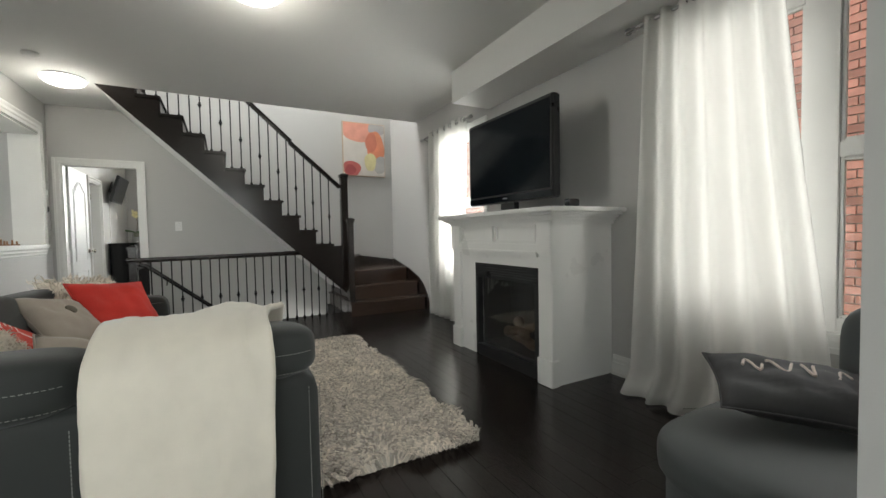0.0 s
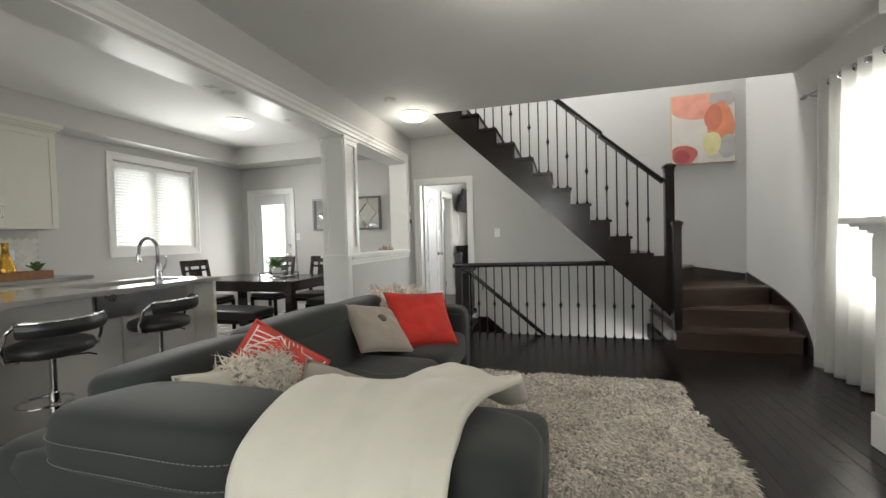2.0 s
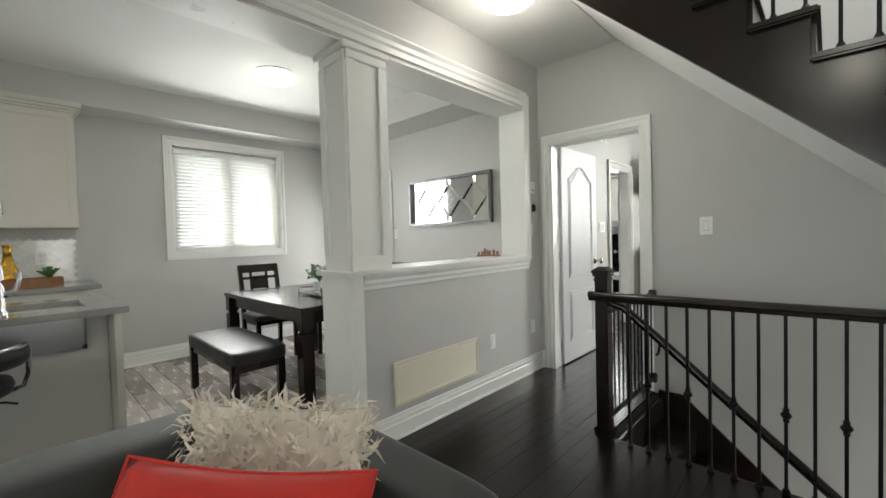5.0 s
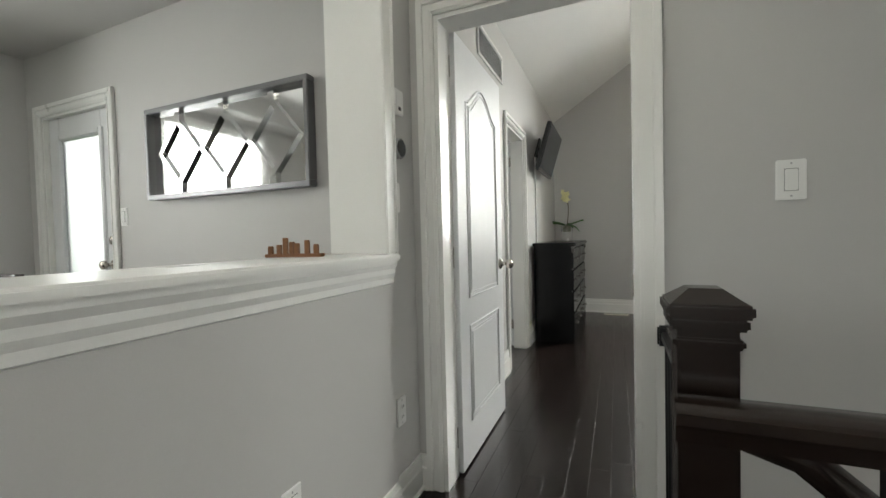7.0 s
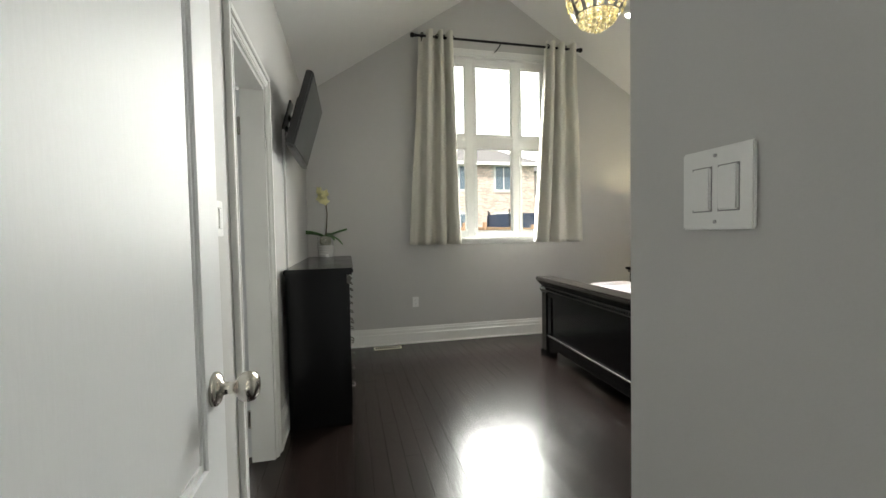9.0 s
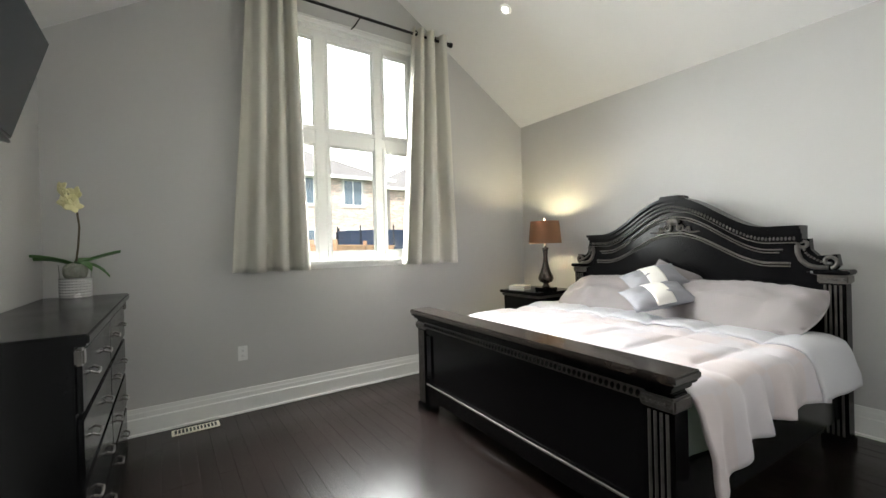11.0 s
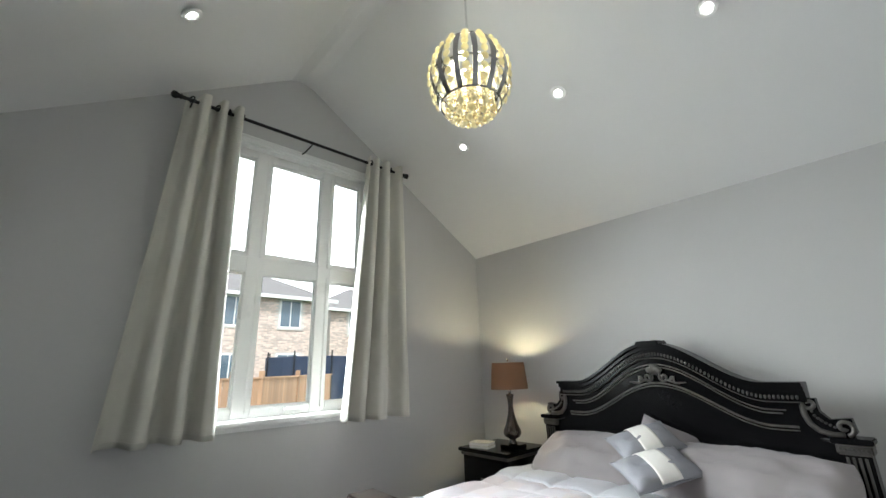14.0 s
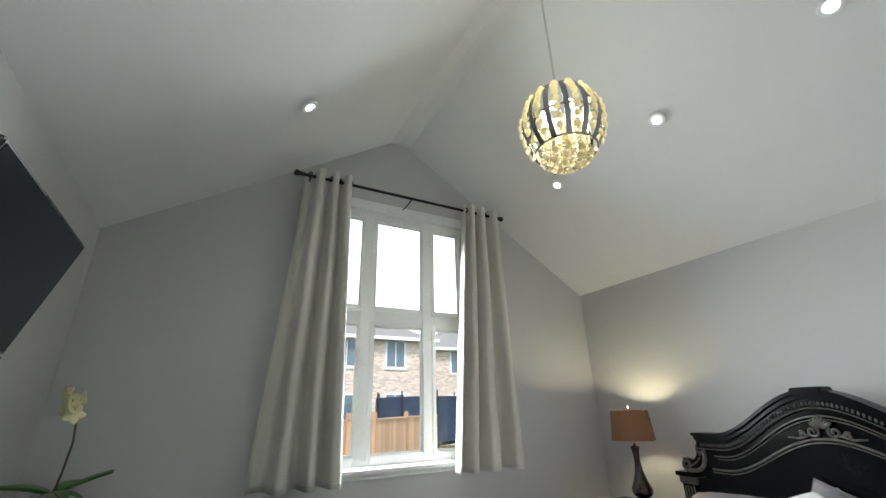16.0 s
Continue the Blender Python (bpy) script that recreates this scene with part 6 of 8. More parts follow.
striped(facing((3.80, 2.64, 0.985), (0.78, -0.58, 0.22), (0.45, 0.65, 0.50)), 0.43, 0.25, 0.13, "small grey cushion with a white band, resting higher")
striped(facing((3.60, 2.50, 0.88), (0.82, -0.54, 0.16), (0.50, 0.64, 0.40)), 0.46, 0.27, 0.13, "small grey cushion with a white band on the bed")
pillow("square_cushion", "square taupe cushion behind the small ones", 0.36, 0.36, 0.13, facing((3.97, 2.60, 0.93), (0.12, -0.86, -0.35), (0.5, 0.25, 0.8)), LILAC)

# night table with lamp and books
nst = thing("nightstand", "black carved nightstand with silver trim", "nightstand", pose(3.74, 3.77, 0))
part("body", box(B(), 0.02, 0.53, 0.02, 0.54, 0.06, 0.745, 0.006), BLACKW, nst)
part("top", box(B(), -0.02, 0.55, -0.02, 0.57, 0.758, 0.79, 0.008), BLACKW, nst)
part("carved_band", box(B(), 0.0, 0.54, 0.0, 0.55, 0.728, 0.758, 0.006), SILVER, nst)
for z0, z1 in ((0.10, 0.38), (0.41, 0.71)):
    dw = part("drawer", box(B(), 0.002, 0.03, 0.06, 0.50, z0, z1, 0.005), BLACKW, nst)
    part("handle", lathe(B(), [(0.008, 0), (0.008, 0.012), (0.016, 0.02), (0.0, 0.026)], seg=12), SILVER, dw, m=pose(0.002, 0.28, (z0 + z1) / 2, 0, -90, 0))
for x, y in ((0.06, 0.06), (0.48, 0.06), (0.06, 0.5), (0.48, 0.5)):
    part("foot", box(B(), x - 0.04, x + 0.04, y - 0.04, y + 0.04, 0, 0.065, 0.006), BLACKW, nst)
tl = thing("table_lamp", "lit table lamp with bronze vase base and brown shade", "lamp", pose(3.99, 3.90, 0.79))
part("plinth", box(B(), -0.085, 0.085, -0.085, 0.085, 0, 0.032, 0.006), BLACKW, tl)
part("base", lathe(B(), [(0.03, 0.03), (0.045, 0.04), (0.03, 0.06), (0.028, 0.075), (0.065, 0.095), (0.082, 0.125), (0.078, 0.15), (0.055, 0.20), (0.036, 0.26), (0.025, 0.32), (0.022, 0.36), (0.027, 0.41), (0.036, 0.45), (0.034, 0.455), (0.012, 0.457), (0.012, 0.475)], seg=28), material("dark_bronze_glaze", (0.035, 0.025, 0.018), 0.2, metal=0.3, bump=0.02, coat=0.4), tl, smooth=True)
part("neck", lathe(B(), [(0.011, 0.47), (0.016, 0.48), (0.011, 0.5), (0.008, 0.52), (0.004, 0.74), (0.004, 0.75), (0.010, 0.755), (0.012, 0.765), (0.004, 0.78), (0, 0.782)], seg=12), NICKEL, tl, smooth=True)
bm = B()
for r0, r1 in ((0.165, 0.148),):
    prof = [(0.150, 0.735), (0.172, 0.50), (0.169, 0.50), (0.147, 0.735)]
    n = 40
    rings = [[bm.verts.new((r * math.cos(2 * math.pi * k / n), r * math.sin(2 * math.pi * k / n), z)) for k in range(n)] for r, z in prof]
    for A, Bq in zip(rings, rings[1:] + rings[:1]):
        for k in range(n):
            bm.faces.new((A[k], A[(k + 1) % n], Bq[(k + 1) % n], Bq[k]))
part("shade", bm, SHADE, tl, "brown drum shade", smooth=True)
ball(bm := B(), (0, 0, 0.60), 0.03, 2)
part("bulb", bm, glowing("warm_bulb", (1.0, 0.78, 0.45), 4.0), tl, smooth="all")
lamp("table_lamp_light", "POINT", 19, Matrix.Translation((3.99, 3.90, 0.79 + 0.66)), (1.0, 0.84, 0.52), radius=0.035)
for k, (dz, a, w) in enumerate(((0.0, 12, 0.0), (0.026, 18, 0.01))):
    bk = thing("book", "pale cream book lying on the nightstand", "book", pose(3.83, 4.13, 0.79 + dz, 0, 0, a))
    part("pages", box(B(), -0.068, 0.07, -0.095, 0.095, 0.002, 0.022), WCOT, bk)
    part("cover", box(B(), -0.072, 0.075, -0.10, 0.10, 0.022, 0.025, 0.001), material("cream_book_cover", (0.6, 0.56, 0.46), 0.6) if k == 0 else bpy.data.materials["cream_book_cover"], bk)

# dresser
dr = thing("dresser", "tall black lacquered dresser with silver drawer pulls", "dresser", pose(0.02, 2.665, 0))
part("body", box(B(), 0.0, 0.375, 0.015, 1.68, 0.04, 0.985, 0.004), BLACKW, dr)
part("top", box(B(), -0.01, 0.418, -0.012, 1.705, 0.985, 1.025, 0.008), BLACKW, dr)
part("plinth", box(B(), 0.0, 0.39, 0.005, 1.69, 0.0, 0.06, 0.006), BLACKW, dr)
for r in range(4):
    for c in range(2):
        z0 = 0.08 + r * 0.225
        y0 = 0.04 + c * 0.81
        dw = part("drawer", box(B(), 0.373, 0.392, y0, y0 + 0.79, z0, z0 + 0.205, 0.005), BLACKW, dr)
        for yy in (0.2, 0.59):
            tube(bm := B(), [(0.392, y0 + yy - 0.045, z0 + 0.105), (0.412, y0 + yy - 0.04, z0 + 0.095), (0.414, y0 + yy, z0 + 0.09), (0.412, y0 + yy + 0.04, z0 + 0.095), (0.392, y0 + yy + 0.045, z0 + 0.105)], 0.005, 8)
            part("pull", bm, SILVER, dw)
for y in (0.03, 1.665):
    part("corner_carving", box(B(), 0.376, 0.402, y - 0.025, y + 0.025, 0.92, 0.975, 0.006), SILVER, dr)

# orchid in a ribbed silver pot
oc = thing("orchid", "yellow orchid with dark leaves in a silver ribbed pot", "plant", pose(0.185, 4.27, 1.025, 0, 0, 0) @ Matrix.Scale(1.2, 4))
part("pot", lathe(B(), [(0.060, 0.0), (0.064, 0.004)] + [(0.064 + (0.003 if i % 2 else 0), 0.01 + i * 0.007) for i in range(13)] + [(0.066, 0.10), (0.060, 0.10), (0.058, 0.02)], seg=28), material("pale_silver_glaze", (0.66, 0.66, 0.65), 0.25, metal=0.3, bump=0.01), oc, "ribbed pale silver pot")
p = part("glass_vase", lathe(B(), [(0.062, 0.098), (0.066, 0.17), (0.064, 0.17), (0.060, 0.10)], seg=28), GLASS, oc, smooth=True)
p.visible_shadow = False
part("moss", pad(B(), 0.10, 0.10, 0.09, 2.5, 6), material("pale_moss", (0.30, 0.30, 0.24), 0.95, vary=0.4, scale=40, bump=0.5), oc, smooth="all", m=pose(0, 0, 0.135))


def leaf(parent, m, L, W, droop, mat=LEAF, nm="leaf"):
    def f(u, v):
        w = W * math.sin(math.pi * min(1, u * 0.97 + 0.03)) ** 0.7 * (v - 0.5)
        return (L * u, w, L * 0.45 * u - droop * u * u + abs(v - 0.5) * W * 0.5)
    return part(nm, sheet(B(), f, 12, 4, 0.003), mat, parent, smooth="all", m=m)


for a, L, W, dd in ((20, 0.19, 0.055, 0.02), (75, 0.17, 0.05, 0.05), (165, 0.20, 0.055, 0.06), (215, 0.18, 0.05, 0.03), (300, 0.16, 0.045, 0.10), (340, 0.15, 0.035, 0.13)):
    leaf(oc, pose(0, 0, 0.16, 0, 0, a), L, W, dd)
stem = [(0, 0, 0.15), (0.012, 0.0, 0.25), (0.02, 0.0, 0.36), (0.012, -0.01, 0.46), (-0.02, -0.02, 0.535)]
part("stem", tube(B(), stem, 0.0045, 8), material("stem_brown", (0.09, 0.07, 0.04), 0.7), oc, smooth="all")
PETAL = material("pale_yellow_petal", (0.84, 0.80, 0.46), 0.6, vary=0.1, bump=0.03)
for px, py, pz, yaw in ((0.0, -0.02, 0.47, 20), (-0.02, -0.03, 0.51, 80), (-0.045, -0.02, 0.55, 130), (0.01, -0.03, 0.525, -30), (-0.03, 0.01, 0.49, 170)):
    bm = B()
    for k in range(5):
        a = 2 * math.pi * k / 5
        def f(u, v, a=a):
            r, w = 0.042 * u, 0.036 * math.sin(math.pi * min(1, 0.15 + u * 0.8)) * (v - 0.5)
            return (r * math.cos(a) - w * math.sin(a), -0.012 * u * u, r * math.sin(a) + w * math.cos(a))
        sheet(bm, f, 5, 3, 0.002)
    part("blossom", bm, PETAL, oc, smooth="all", m=pose(px, py, pz, -10, 8, yaw))

# wall television on a tilting arm
t2 = thing("wall_television", "small black flat television tilted down on a wall arm", "television", Matrix.Translation((0.158, 3.02, 2.016)) @ Matrix.Rotation(radians(16.5), 4, "Y"))
part("bezel", box(B(), -0.035, 0.012, -0.415, 0.415, -0.238, 0.238, 0.008), BLACKP, t2)
part("screen", box(B(), 0.0115, 0.0145, -0.40, 0.40, -0.222, 0.224), SCREEN, t2)
part("back_shell", box(B(), -0.075, -0.034, -0.25, 0.25, -0.20, 0.12, 0.015), BLACKP, t2)
bm = B()
box(bm, -0.155, -0.14, -0.06, 0.06, -0.13, 0.12, 0.004)
tube(bm, [(-0.15, 0, 0.02), (-0.11, 0.07, 0.0), (-0.07, 0.0, -0.02)], 0.018, 8)
tube(bm, [(-0.15, 0, -0.06), (-0.11, 0.07, -0.07), (-0.07, 0.0, -0.08)], 0.018, 8)
part("wall_arm", bm, BLACKP, t2)
part("lower_strip", box(B(), -0.03, 0.016, -0.41, 0.41, -0.252, -0.236, 0.004), BLACKP, t2)
cb = thing("cable_cover", "white cable channel running down the wall", "cable")
part("channel", box(B(), BX0, BX0 + 0.014, 2.96, 2.985, 1.0, 1.95, 0.003), PLASTIC, cb)
part("end_cap", box(B(), BX0, BX0 + 0.016, 2.957, 2.988, 1.94, 1.97, 0.003), PLASTIC, cb)

# curtains and rod
cl = curtain("curtain", "cream blackout curtain gathered beside the window", "y", 4.31, 1.20, 1.585, 1.05, 1.655, 1.12, 3.40, 3, LINEN, 0.085, seed=3, seam=True, fold=2.4, bias=1.0)
cr = curtain("curtain", "cream blackout curtain drawn to the window side", "y", 4.31, 2.665, 3.02, 2.50, 3.065, 1.12, 3.40, 3, LINEN, 0.075, seed=12, seam=True, fold=2.4, bias=0.9)
ring_row(cl, "y", 4.305, 1.23, 1.56, 3.352, 5, 0.022, IRON)
ring_row(cr, "y", 4.305, 2.69, 3.0, 3.352, 5, 0.022, IRON)
rod("curtain_rod", "black iron curtain rod with turned finials", "y", 4.32, BY1, 1.175, 3.07, 3.352, IRON, r=0.013)

# chandelier
chd = thing("chandelier", "round crystal chandelier with chrome ribs and warm bulbs", "chandelier", pose(2.095, 2.47, 2.63) @ Matrix.Scale(0.93, 4))
# crystal colours are tinted yellow to carry the warm glow of the bulbs
CRYST = clear_glass("cut_crystal", (1.0, 0.93, 0.74))
LITC = translucent("bulb_lit_crystal", (0.95, 0.88, 0.62), 0.08, 0.5, vary=0.15, bump=0, coat=0.6)
GUNMETAL = material("dark_polished_chrome", (0.32, 0.32, 0.33), 0.12, metal=1.0, vary=0.03, bump=0)


def rib_r(v):
    return 0.085 + 0.125 * math.sin(math.pi * (0.16 + 0.70 * v)) ** 0.8


def rib_at(a, w):
    def f(u, v):
        r = rib_r(v)
        o = (u - 0.5) * w
        return (r * math.cos(a) - o * math.sin(a), r * math.sin(a) + o * math.cos(a), 0.06 + 0.32 * v)
    return f


crystal_mesh = None
for k in range(14):
    a = 2 * math.pi * k / 14
    part("rib", sheet(B(), rib_at(a, 0.027), 3, 14, 0.003), GUNMETAL, chd, smooth=True)
    for j in range(7):
        v = 0.12 + j * 0.14
        r = rib_r(v) + 0.004
        aa = a + math.pi / 14
        if crystal_mesh is None:
            ob = part("crystal", ball(B(), (0, 0, 0), 0.019, 2, (0.5, 1, 1.12)), LITC, chd, "faceted amber-lit crystal")
            crystal_mesh = ob.data
        else:
            ob = new("crystal", crystal_mesh)
            ob.parent = chd
        ob.matrix_basis = Matrix.Translation((r * math.cos(aa), r * math.sin(aa), 0.06 + 0.32 * v)) @ Matrix.Rotation(aa, 4, "Z")
for z, r in ((0.06, rib_r(0)), (0.20, rib_r(0.45) - 0.004), (0.38, rib_r(1))):
    part("hoop", tube(B(), [(r * math.cos(2 * math.pi * i / 36), r * math.sin(2 * math.pi * i / 36), z) for i in range(36)], 0.005, 6, closed=True), GUNMETAL, chd, smooth=True)
drops = {0: B(), 1: B()}
for ring, (r, n, z0, z1) in enumerate(((0.115, 22, 0.02, 0.22), (0.08, 15, -0.005, 0.24), (0.04, 8, -0.03, 0.24))):
    for k in range(n):
        a = 2 * math.pi * (k + 0.3 * ring) / n
        bm = drops[(k + ring) % 2]
        for j in range(int((z1 - z0) / 0.019)):
            ball(bm, (r * math.cos(a), r * math.sin(a), z0 + 0.012 + j * 0.019), 0.008, 1)
        ball(bm, (r * math.cos(a), r * math.sin(a), z0), 0.018, 2)
for k, mat in ((0, LITC), (1, CRYST)):
    ob = part("crystal_drop", drops[k], mat, chd, "hanging crystal beads")
    ob["kind"] = "stuff"
bulb_glow = glowing("chandelier_bulb", (1.0, 0.89, 0.60), 13.0)
for k in range(6):
    a = 2 * math.pi * k / 6 + 0.4
    part("bulb", ball(B(), (0.085 * math.cos(a), 0.085 * math.sin(a), 0.30), 0.020, 2, (1, 1, 1.3)), bulb_glow, chd, smooth="all")
part("stem", tube(B(), [(0, 0, 0.30), (0, 0, (RIDGE - 2.65) / 0.93)], 0.006, 8), CHROME, chd)
part("canopy", lathe(B(), [(0.06, 0), (0.055, 0.03), (0.01, 0.045)], (0, 0, (RIDGE - 2.69) / 0.93), 20), CHROME, chd, smooth=True)
lamp("chandelier_light", "POINT", 8, Matrix.Translation((2.095, 2.47, 2.93)), (1.0, 0.90, 0.68), radius=0.10)

# recessed lights in the sloping ceiling
# the last two positions are unseen spots, added to mirror the other slope
for x, y in ((1.072, 3.58), (3.20, 3.59), (3.20, 2.617), (3.20, 1.66), (1.072, 2.617), (1.072, 1.66)):
    k = (RIDGE - EAVE) / ((BX1 - RX) if x > RX else (RX - BX0))
    z = RIDGE - abs(x - RX) * k
    m = Matrix.Translation((x, y, z - 0.003)) @ Matrix.Rotation(math.atan(k) * (1 if x > RX else -1), 4, "Y")
    rl = thing("recessed_light", "lit recessed ceiling spot with white ring", "recessed light", m, "recessed ceiling lights")
    part("ring", lathe(B(), [(0.030, 0.0), (0.036, -0.006), (0.052, -0.004), (0.055, 0.006), (0.030, 0.01)], seg=24), TRIM, rl, smooth=True)
    part("bulb", lathe(B(), [(0.030, 0.002), (0.02, -0.003), (0, -0.004)], seg=16), glowing("spot_lens", (1, 0.96, 0.86), 30.0) if x == 1.072 and y == 3.58 else bpy.data.materials["spot_lens"], rl)
    sp = lamp("recessed_light_beam", "SPOT", 9.5, Matrix.Translation((x, y, z - 0.04)), WARM, radius=0.03)
    sp.data.spot_size, sp.data.spot_blend = radians(110), 0.8

# bathroom seen through the open door
wall_y("bathroom_window_wall", 4.5, 4.6, -2.2, -0.13, 0.0, 2.6, [(-1.55, -0.45, 1.42, 2.32)])
solid("bathroom_shell", WALL, [(-2.2, -2.08, 1.0, 4.5, 0, 2.6), (-2.08, -0.13, 0.9, 1.0, 0, 2.6), (-2.2, -0.13, 0.9, 4.6, 2.5, 2.6)], "pale grey bathroom walls", "wall")
solid("bathroom_floor", GROUT, [(-2.2, -0.13, 0.9, 4.5, -0.2, -0.006)], "dark tiled bathroom floor", "floor")
casing("trim_bathroom_window", "y", -1.55, -0.45, 2.32, 4.5, -1, floor_z=1.42, bottom=True, jamb=0.1, label="white window casing")
blind("bathroom_blind", "y", 4.53, -1.52, -0.48, 1.44, 2.29, 24, "white slat blind over the bathroom window")
vn = thing("bathtub", "white bathtub with dark tiled surround", "bathtub")
part("surround", box(B(), -2.07, -0.14, 4.30, 4.49, 0.0, 1.20, 0.004), BLACKW, vn, "dark tile panel")
part("rim", box(B(), -2.07, -0.14, 3.72, 4.30, 0.42, 0.50, 0.012), TRIM, vn)
part("front", box(B(), -2.07, -0.14, 3.76, 3.80, 0.0, 0.42, 0.004), BLACKW, vn)
part("tap", tube(B(), [(-0.95, 4.28, 0.62), (-0.95, 4.2, 0.64), (-0.95, 4.14, 0.60)], 0.014, 8), NICKEL, vn, smooth=True)
tb = thing("waste_bin", "small white bin on the bathroom floor", "bin", pose(-0.50, 2.95, -0.006))
part("bin", lathe(B(), [(0.09, 0), (0.11, 0.22), (0.105, 0.22), (0.085, 0.01)], seg=20), PLASTIC, tb, smooth=True)
part("rim", tube(B(), [(0.108 * math.cos(i * 0.314), 0.108 * math.sin(i * 0.314), 0.22) for i in range(20)], 0.005, 6, closed=True), PLASTIC, tb)
toy = thing("under_bed_box", "small blue bag on the floor under the bed", "bag", pose(2.75, 1.95, 0.0, 0, 0, 20))
part("body", pad(B(), 0.22, 0.12, 0.07, 3, 6), material("blue_fabric", (0.03, 0.10, 0.25), 0.7), toy, smooth="all", m=pose(0, 0, 0.037))
part("strap", tube(B(), [(-0.08, 0, 0.06), (0, 0, 0.085), (0.08, 0, 0.06)], 0.008, 6), bpy.data.materials["blue_fabric"], toy)

# ---------------------------------------------------------------- kitchen and dining
KX = XD


def shaker(parent, x, y0, y1, z0, z1, mat=CABINET, pull=None, vertical=True):
    d = part("door", box(B(), x, x + 0.014, y0 + 0.002, y1 - 0.002, z0 + 0.002, z1 - 0.002, 0.002), mat, parent)
    bm = B()
    e = 0.06
    for q in ((y0 + 0.002, y0 + e, z0 + 0.002, z1 - 0.002), (y1 - e, y1 - 0.002, z0 + 0.002, z1 - 0.002), (y0 + e, y1 - e, z0 + 0.002, z0 + e), (y0 + e, y1 - e, z1 - e, z1 - 0.002)):
        box(bm, x + 0.012, x + 0.022, *q, 0.002)
    part("door_frame", bm, mat, d)
    if pull:
        y, z = pull
        a, b = ((x + 0.045, y, z - 0.055), (x + 0.045, y, z + 0.055)) if vertical else ((x + 0.045, y - 0.055, z), (x + 0.045, y + 0.055, z))
        bm = tube(B(), [a, b], 0.005, 8)
        for q in (a, b):
            tube(bm, [(x + 0.02, q[1], q[2]), q], 0.004, 6)
        part("handle", bm, STEEL, d)
    return d


def wall_cabinet(y0, y1, z0, z1, label, doors=2):
    t = thing("wall_cabinet", label, "cabinet")
    part("body", box(B(), KX + 0.002, -2.872, y0, y1, z0, z1, 0.002), CABINET, t)
    w = (y1 - y0) / doors
    for k in range(doors):
        yy = y0 + (k + 1) * w - 0.04 if k == 0 else y0 + k * w + 0.04
        shaker(t, -2.872, y0 + k * w, y0 + (k + 1) * w, z0, z1, pull=(yy, z0 + 0.16))
    bm = B()
    for e, a, b in ((0.01, z1, z1 + 0.02), (0.03, z1 + 0.02, z1 + 0.045), (0.05, z1 + 0.045, 2.488)):
        box(bm, KX + 0.002, -2.85 + e, y0 - (0 if y1 > -3.5 else 0), y1 + (e if y1 > -3.5 else 0), a, b, 0.004)
    part("crown", bm, CABINET, t)
    return t


wall_cabinet(-3.955, -2.955, 1.40, 2.40, "cream shaker wall cabinet with two doors")
wall_cabinet(-4.735, -3.96, 1.73, 2.40, "cream shaker wall cabinet above the range hood")
wall_cabinet(-5.70, -4.74, 1.40, 2.40, "cream shaker wall cabinet beside the hood")


def base_cabinet(y0, y1, label, doors=2):
    t = thing("base_cabinet", label, "cabinet")
    part("body", box(B(), KX + 0.002, -2.60, y0, y1, 0.10, 0.872, 0.002), CABINET, t)
    part("toe_kick", box(B(), KX + 0.002, -2.66, y0, y1, 0.0, 0.10), BLACKP, t)
    w = (y1 - y0) / doors
    for k in range(doors):
        shaker(t, -2.60, y0 + k * w, y0 + (k + 1) * w, 0.11, 0.70, pull=(y0 + (k + 1) * w - 0.04 if k == 0 else y0 + k * w + 0.04, 0.6))
        shaker(t, -2.60, y0 + k * w, y0 + (k + 1) * w, 0.71, 0.868, pull=(y0 + (k + 0.5) * w, 0.79), vertical=False)
    return t


base_cabinet(-3.93, -2.90, "cream shaker base cabinet under the worktop")
base_cabinet(-5.70, -4.72, "cream shaker base cabinet beside the range")
for y0, y1 in ((-3.93, -2.86), (-5.72, -4.72)):
    tagged(part("worktop", box(B(), KX + 0.002, -2.53, y0, y1, 0.874, 0.912, 0.004), QUARTZ), "grey quartz kitchen worktop along the wall", "worktop")

rg = thing("range", "stainless steel electric range with black glass top", "stove", pose(KX + 0.02, -4.325, 0))
part("body", box(B(), 0.0, 0.62, -0.38, 0.38, 0.10, 0.89, 0.004), STEEL, rg)
part("plinth", box(B(), 0.0, 0.57, -0.37, 0.37, 0.0, 0.10), BLACKP, rg)
part("cooktop", box(B(), 0.0, 0.66, -0.385, 0.385, 0.89, 0.915, 0.006), SCREEN, rg, "black glass cooktop")
part("backguard", box(B(), 0.0, 0.07, -0.38, 0.38, 0.915, 1.10, 0.01), STEEL, rg)
part("display", box(B(), 0.068, 0.074, -0.16, 0.13, 0.985, 1.06, 0.002), SCREEN, rg)
part("clock", box(B(), 0.0735, 0.0752, -0.03, 0.02, 1.017, 1.03), glowing("blue_digits", (0.1, 0.4, 1.0), 1.5), rg, "blue lit clock")
for y in (-0.31, -0.24, 0.24, 0.31):
    part("control_knob", lathe(B(), [(0.024, 0), (0.022, 0.018), (0.014, 0.026), (0, 0.027)], seg=16), STEEL, rg, smooth=True, m=pose(0.07, y, 1.02, 0, 90, 0))
od = part("oven_door", box(B(), 0.62, 0.645, -0.37, 0.37, 0.32, 0.86, 0.006), STEEL, rg)
part("oven_window", box(B(), 0.643, 0.648, -0.30, 0.30, 0.38, 0.75, 0.002), SCREEN, od)
tube(bm := B(), [(0.645, -0.33, 0.80), (0.69, -0.33, 0.80), (0.69, 0.33, 0.80), (0.645, 0.33, 0.80)], 0.011, 10)
part("oven_handle", bm, STEEL, od)
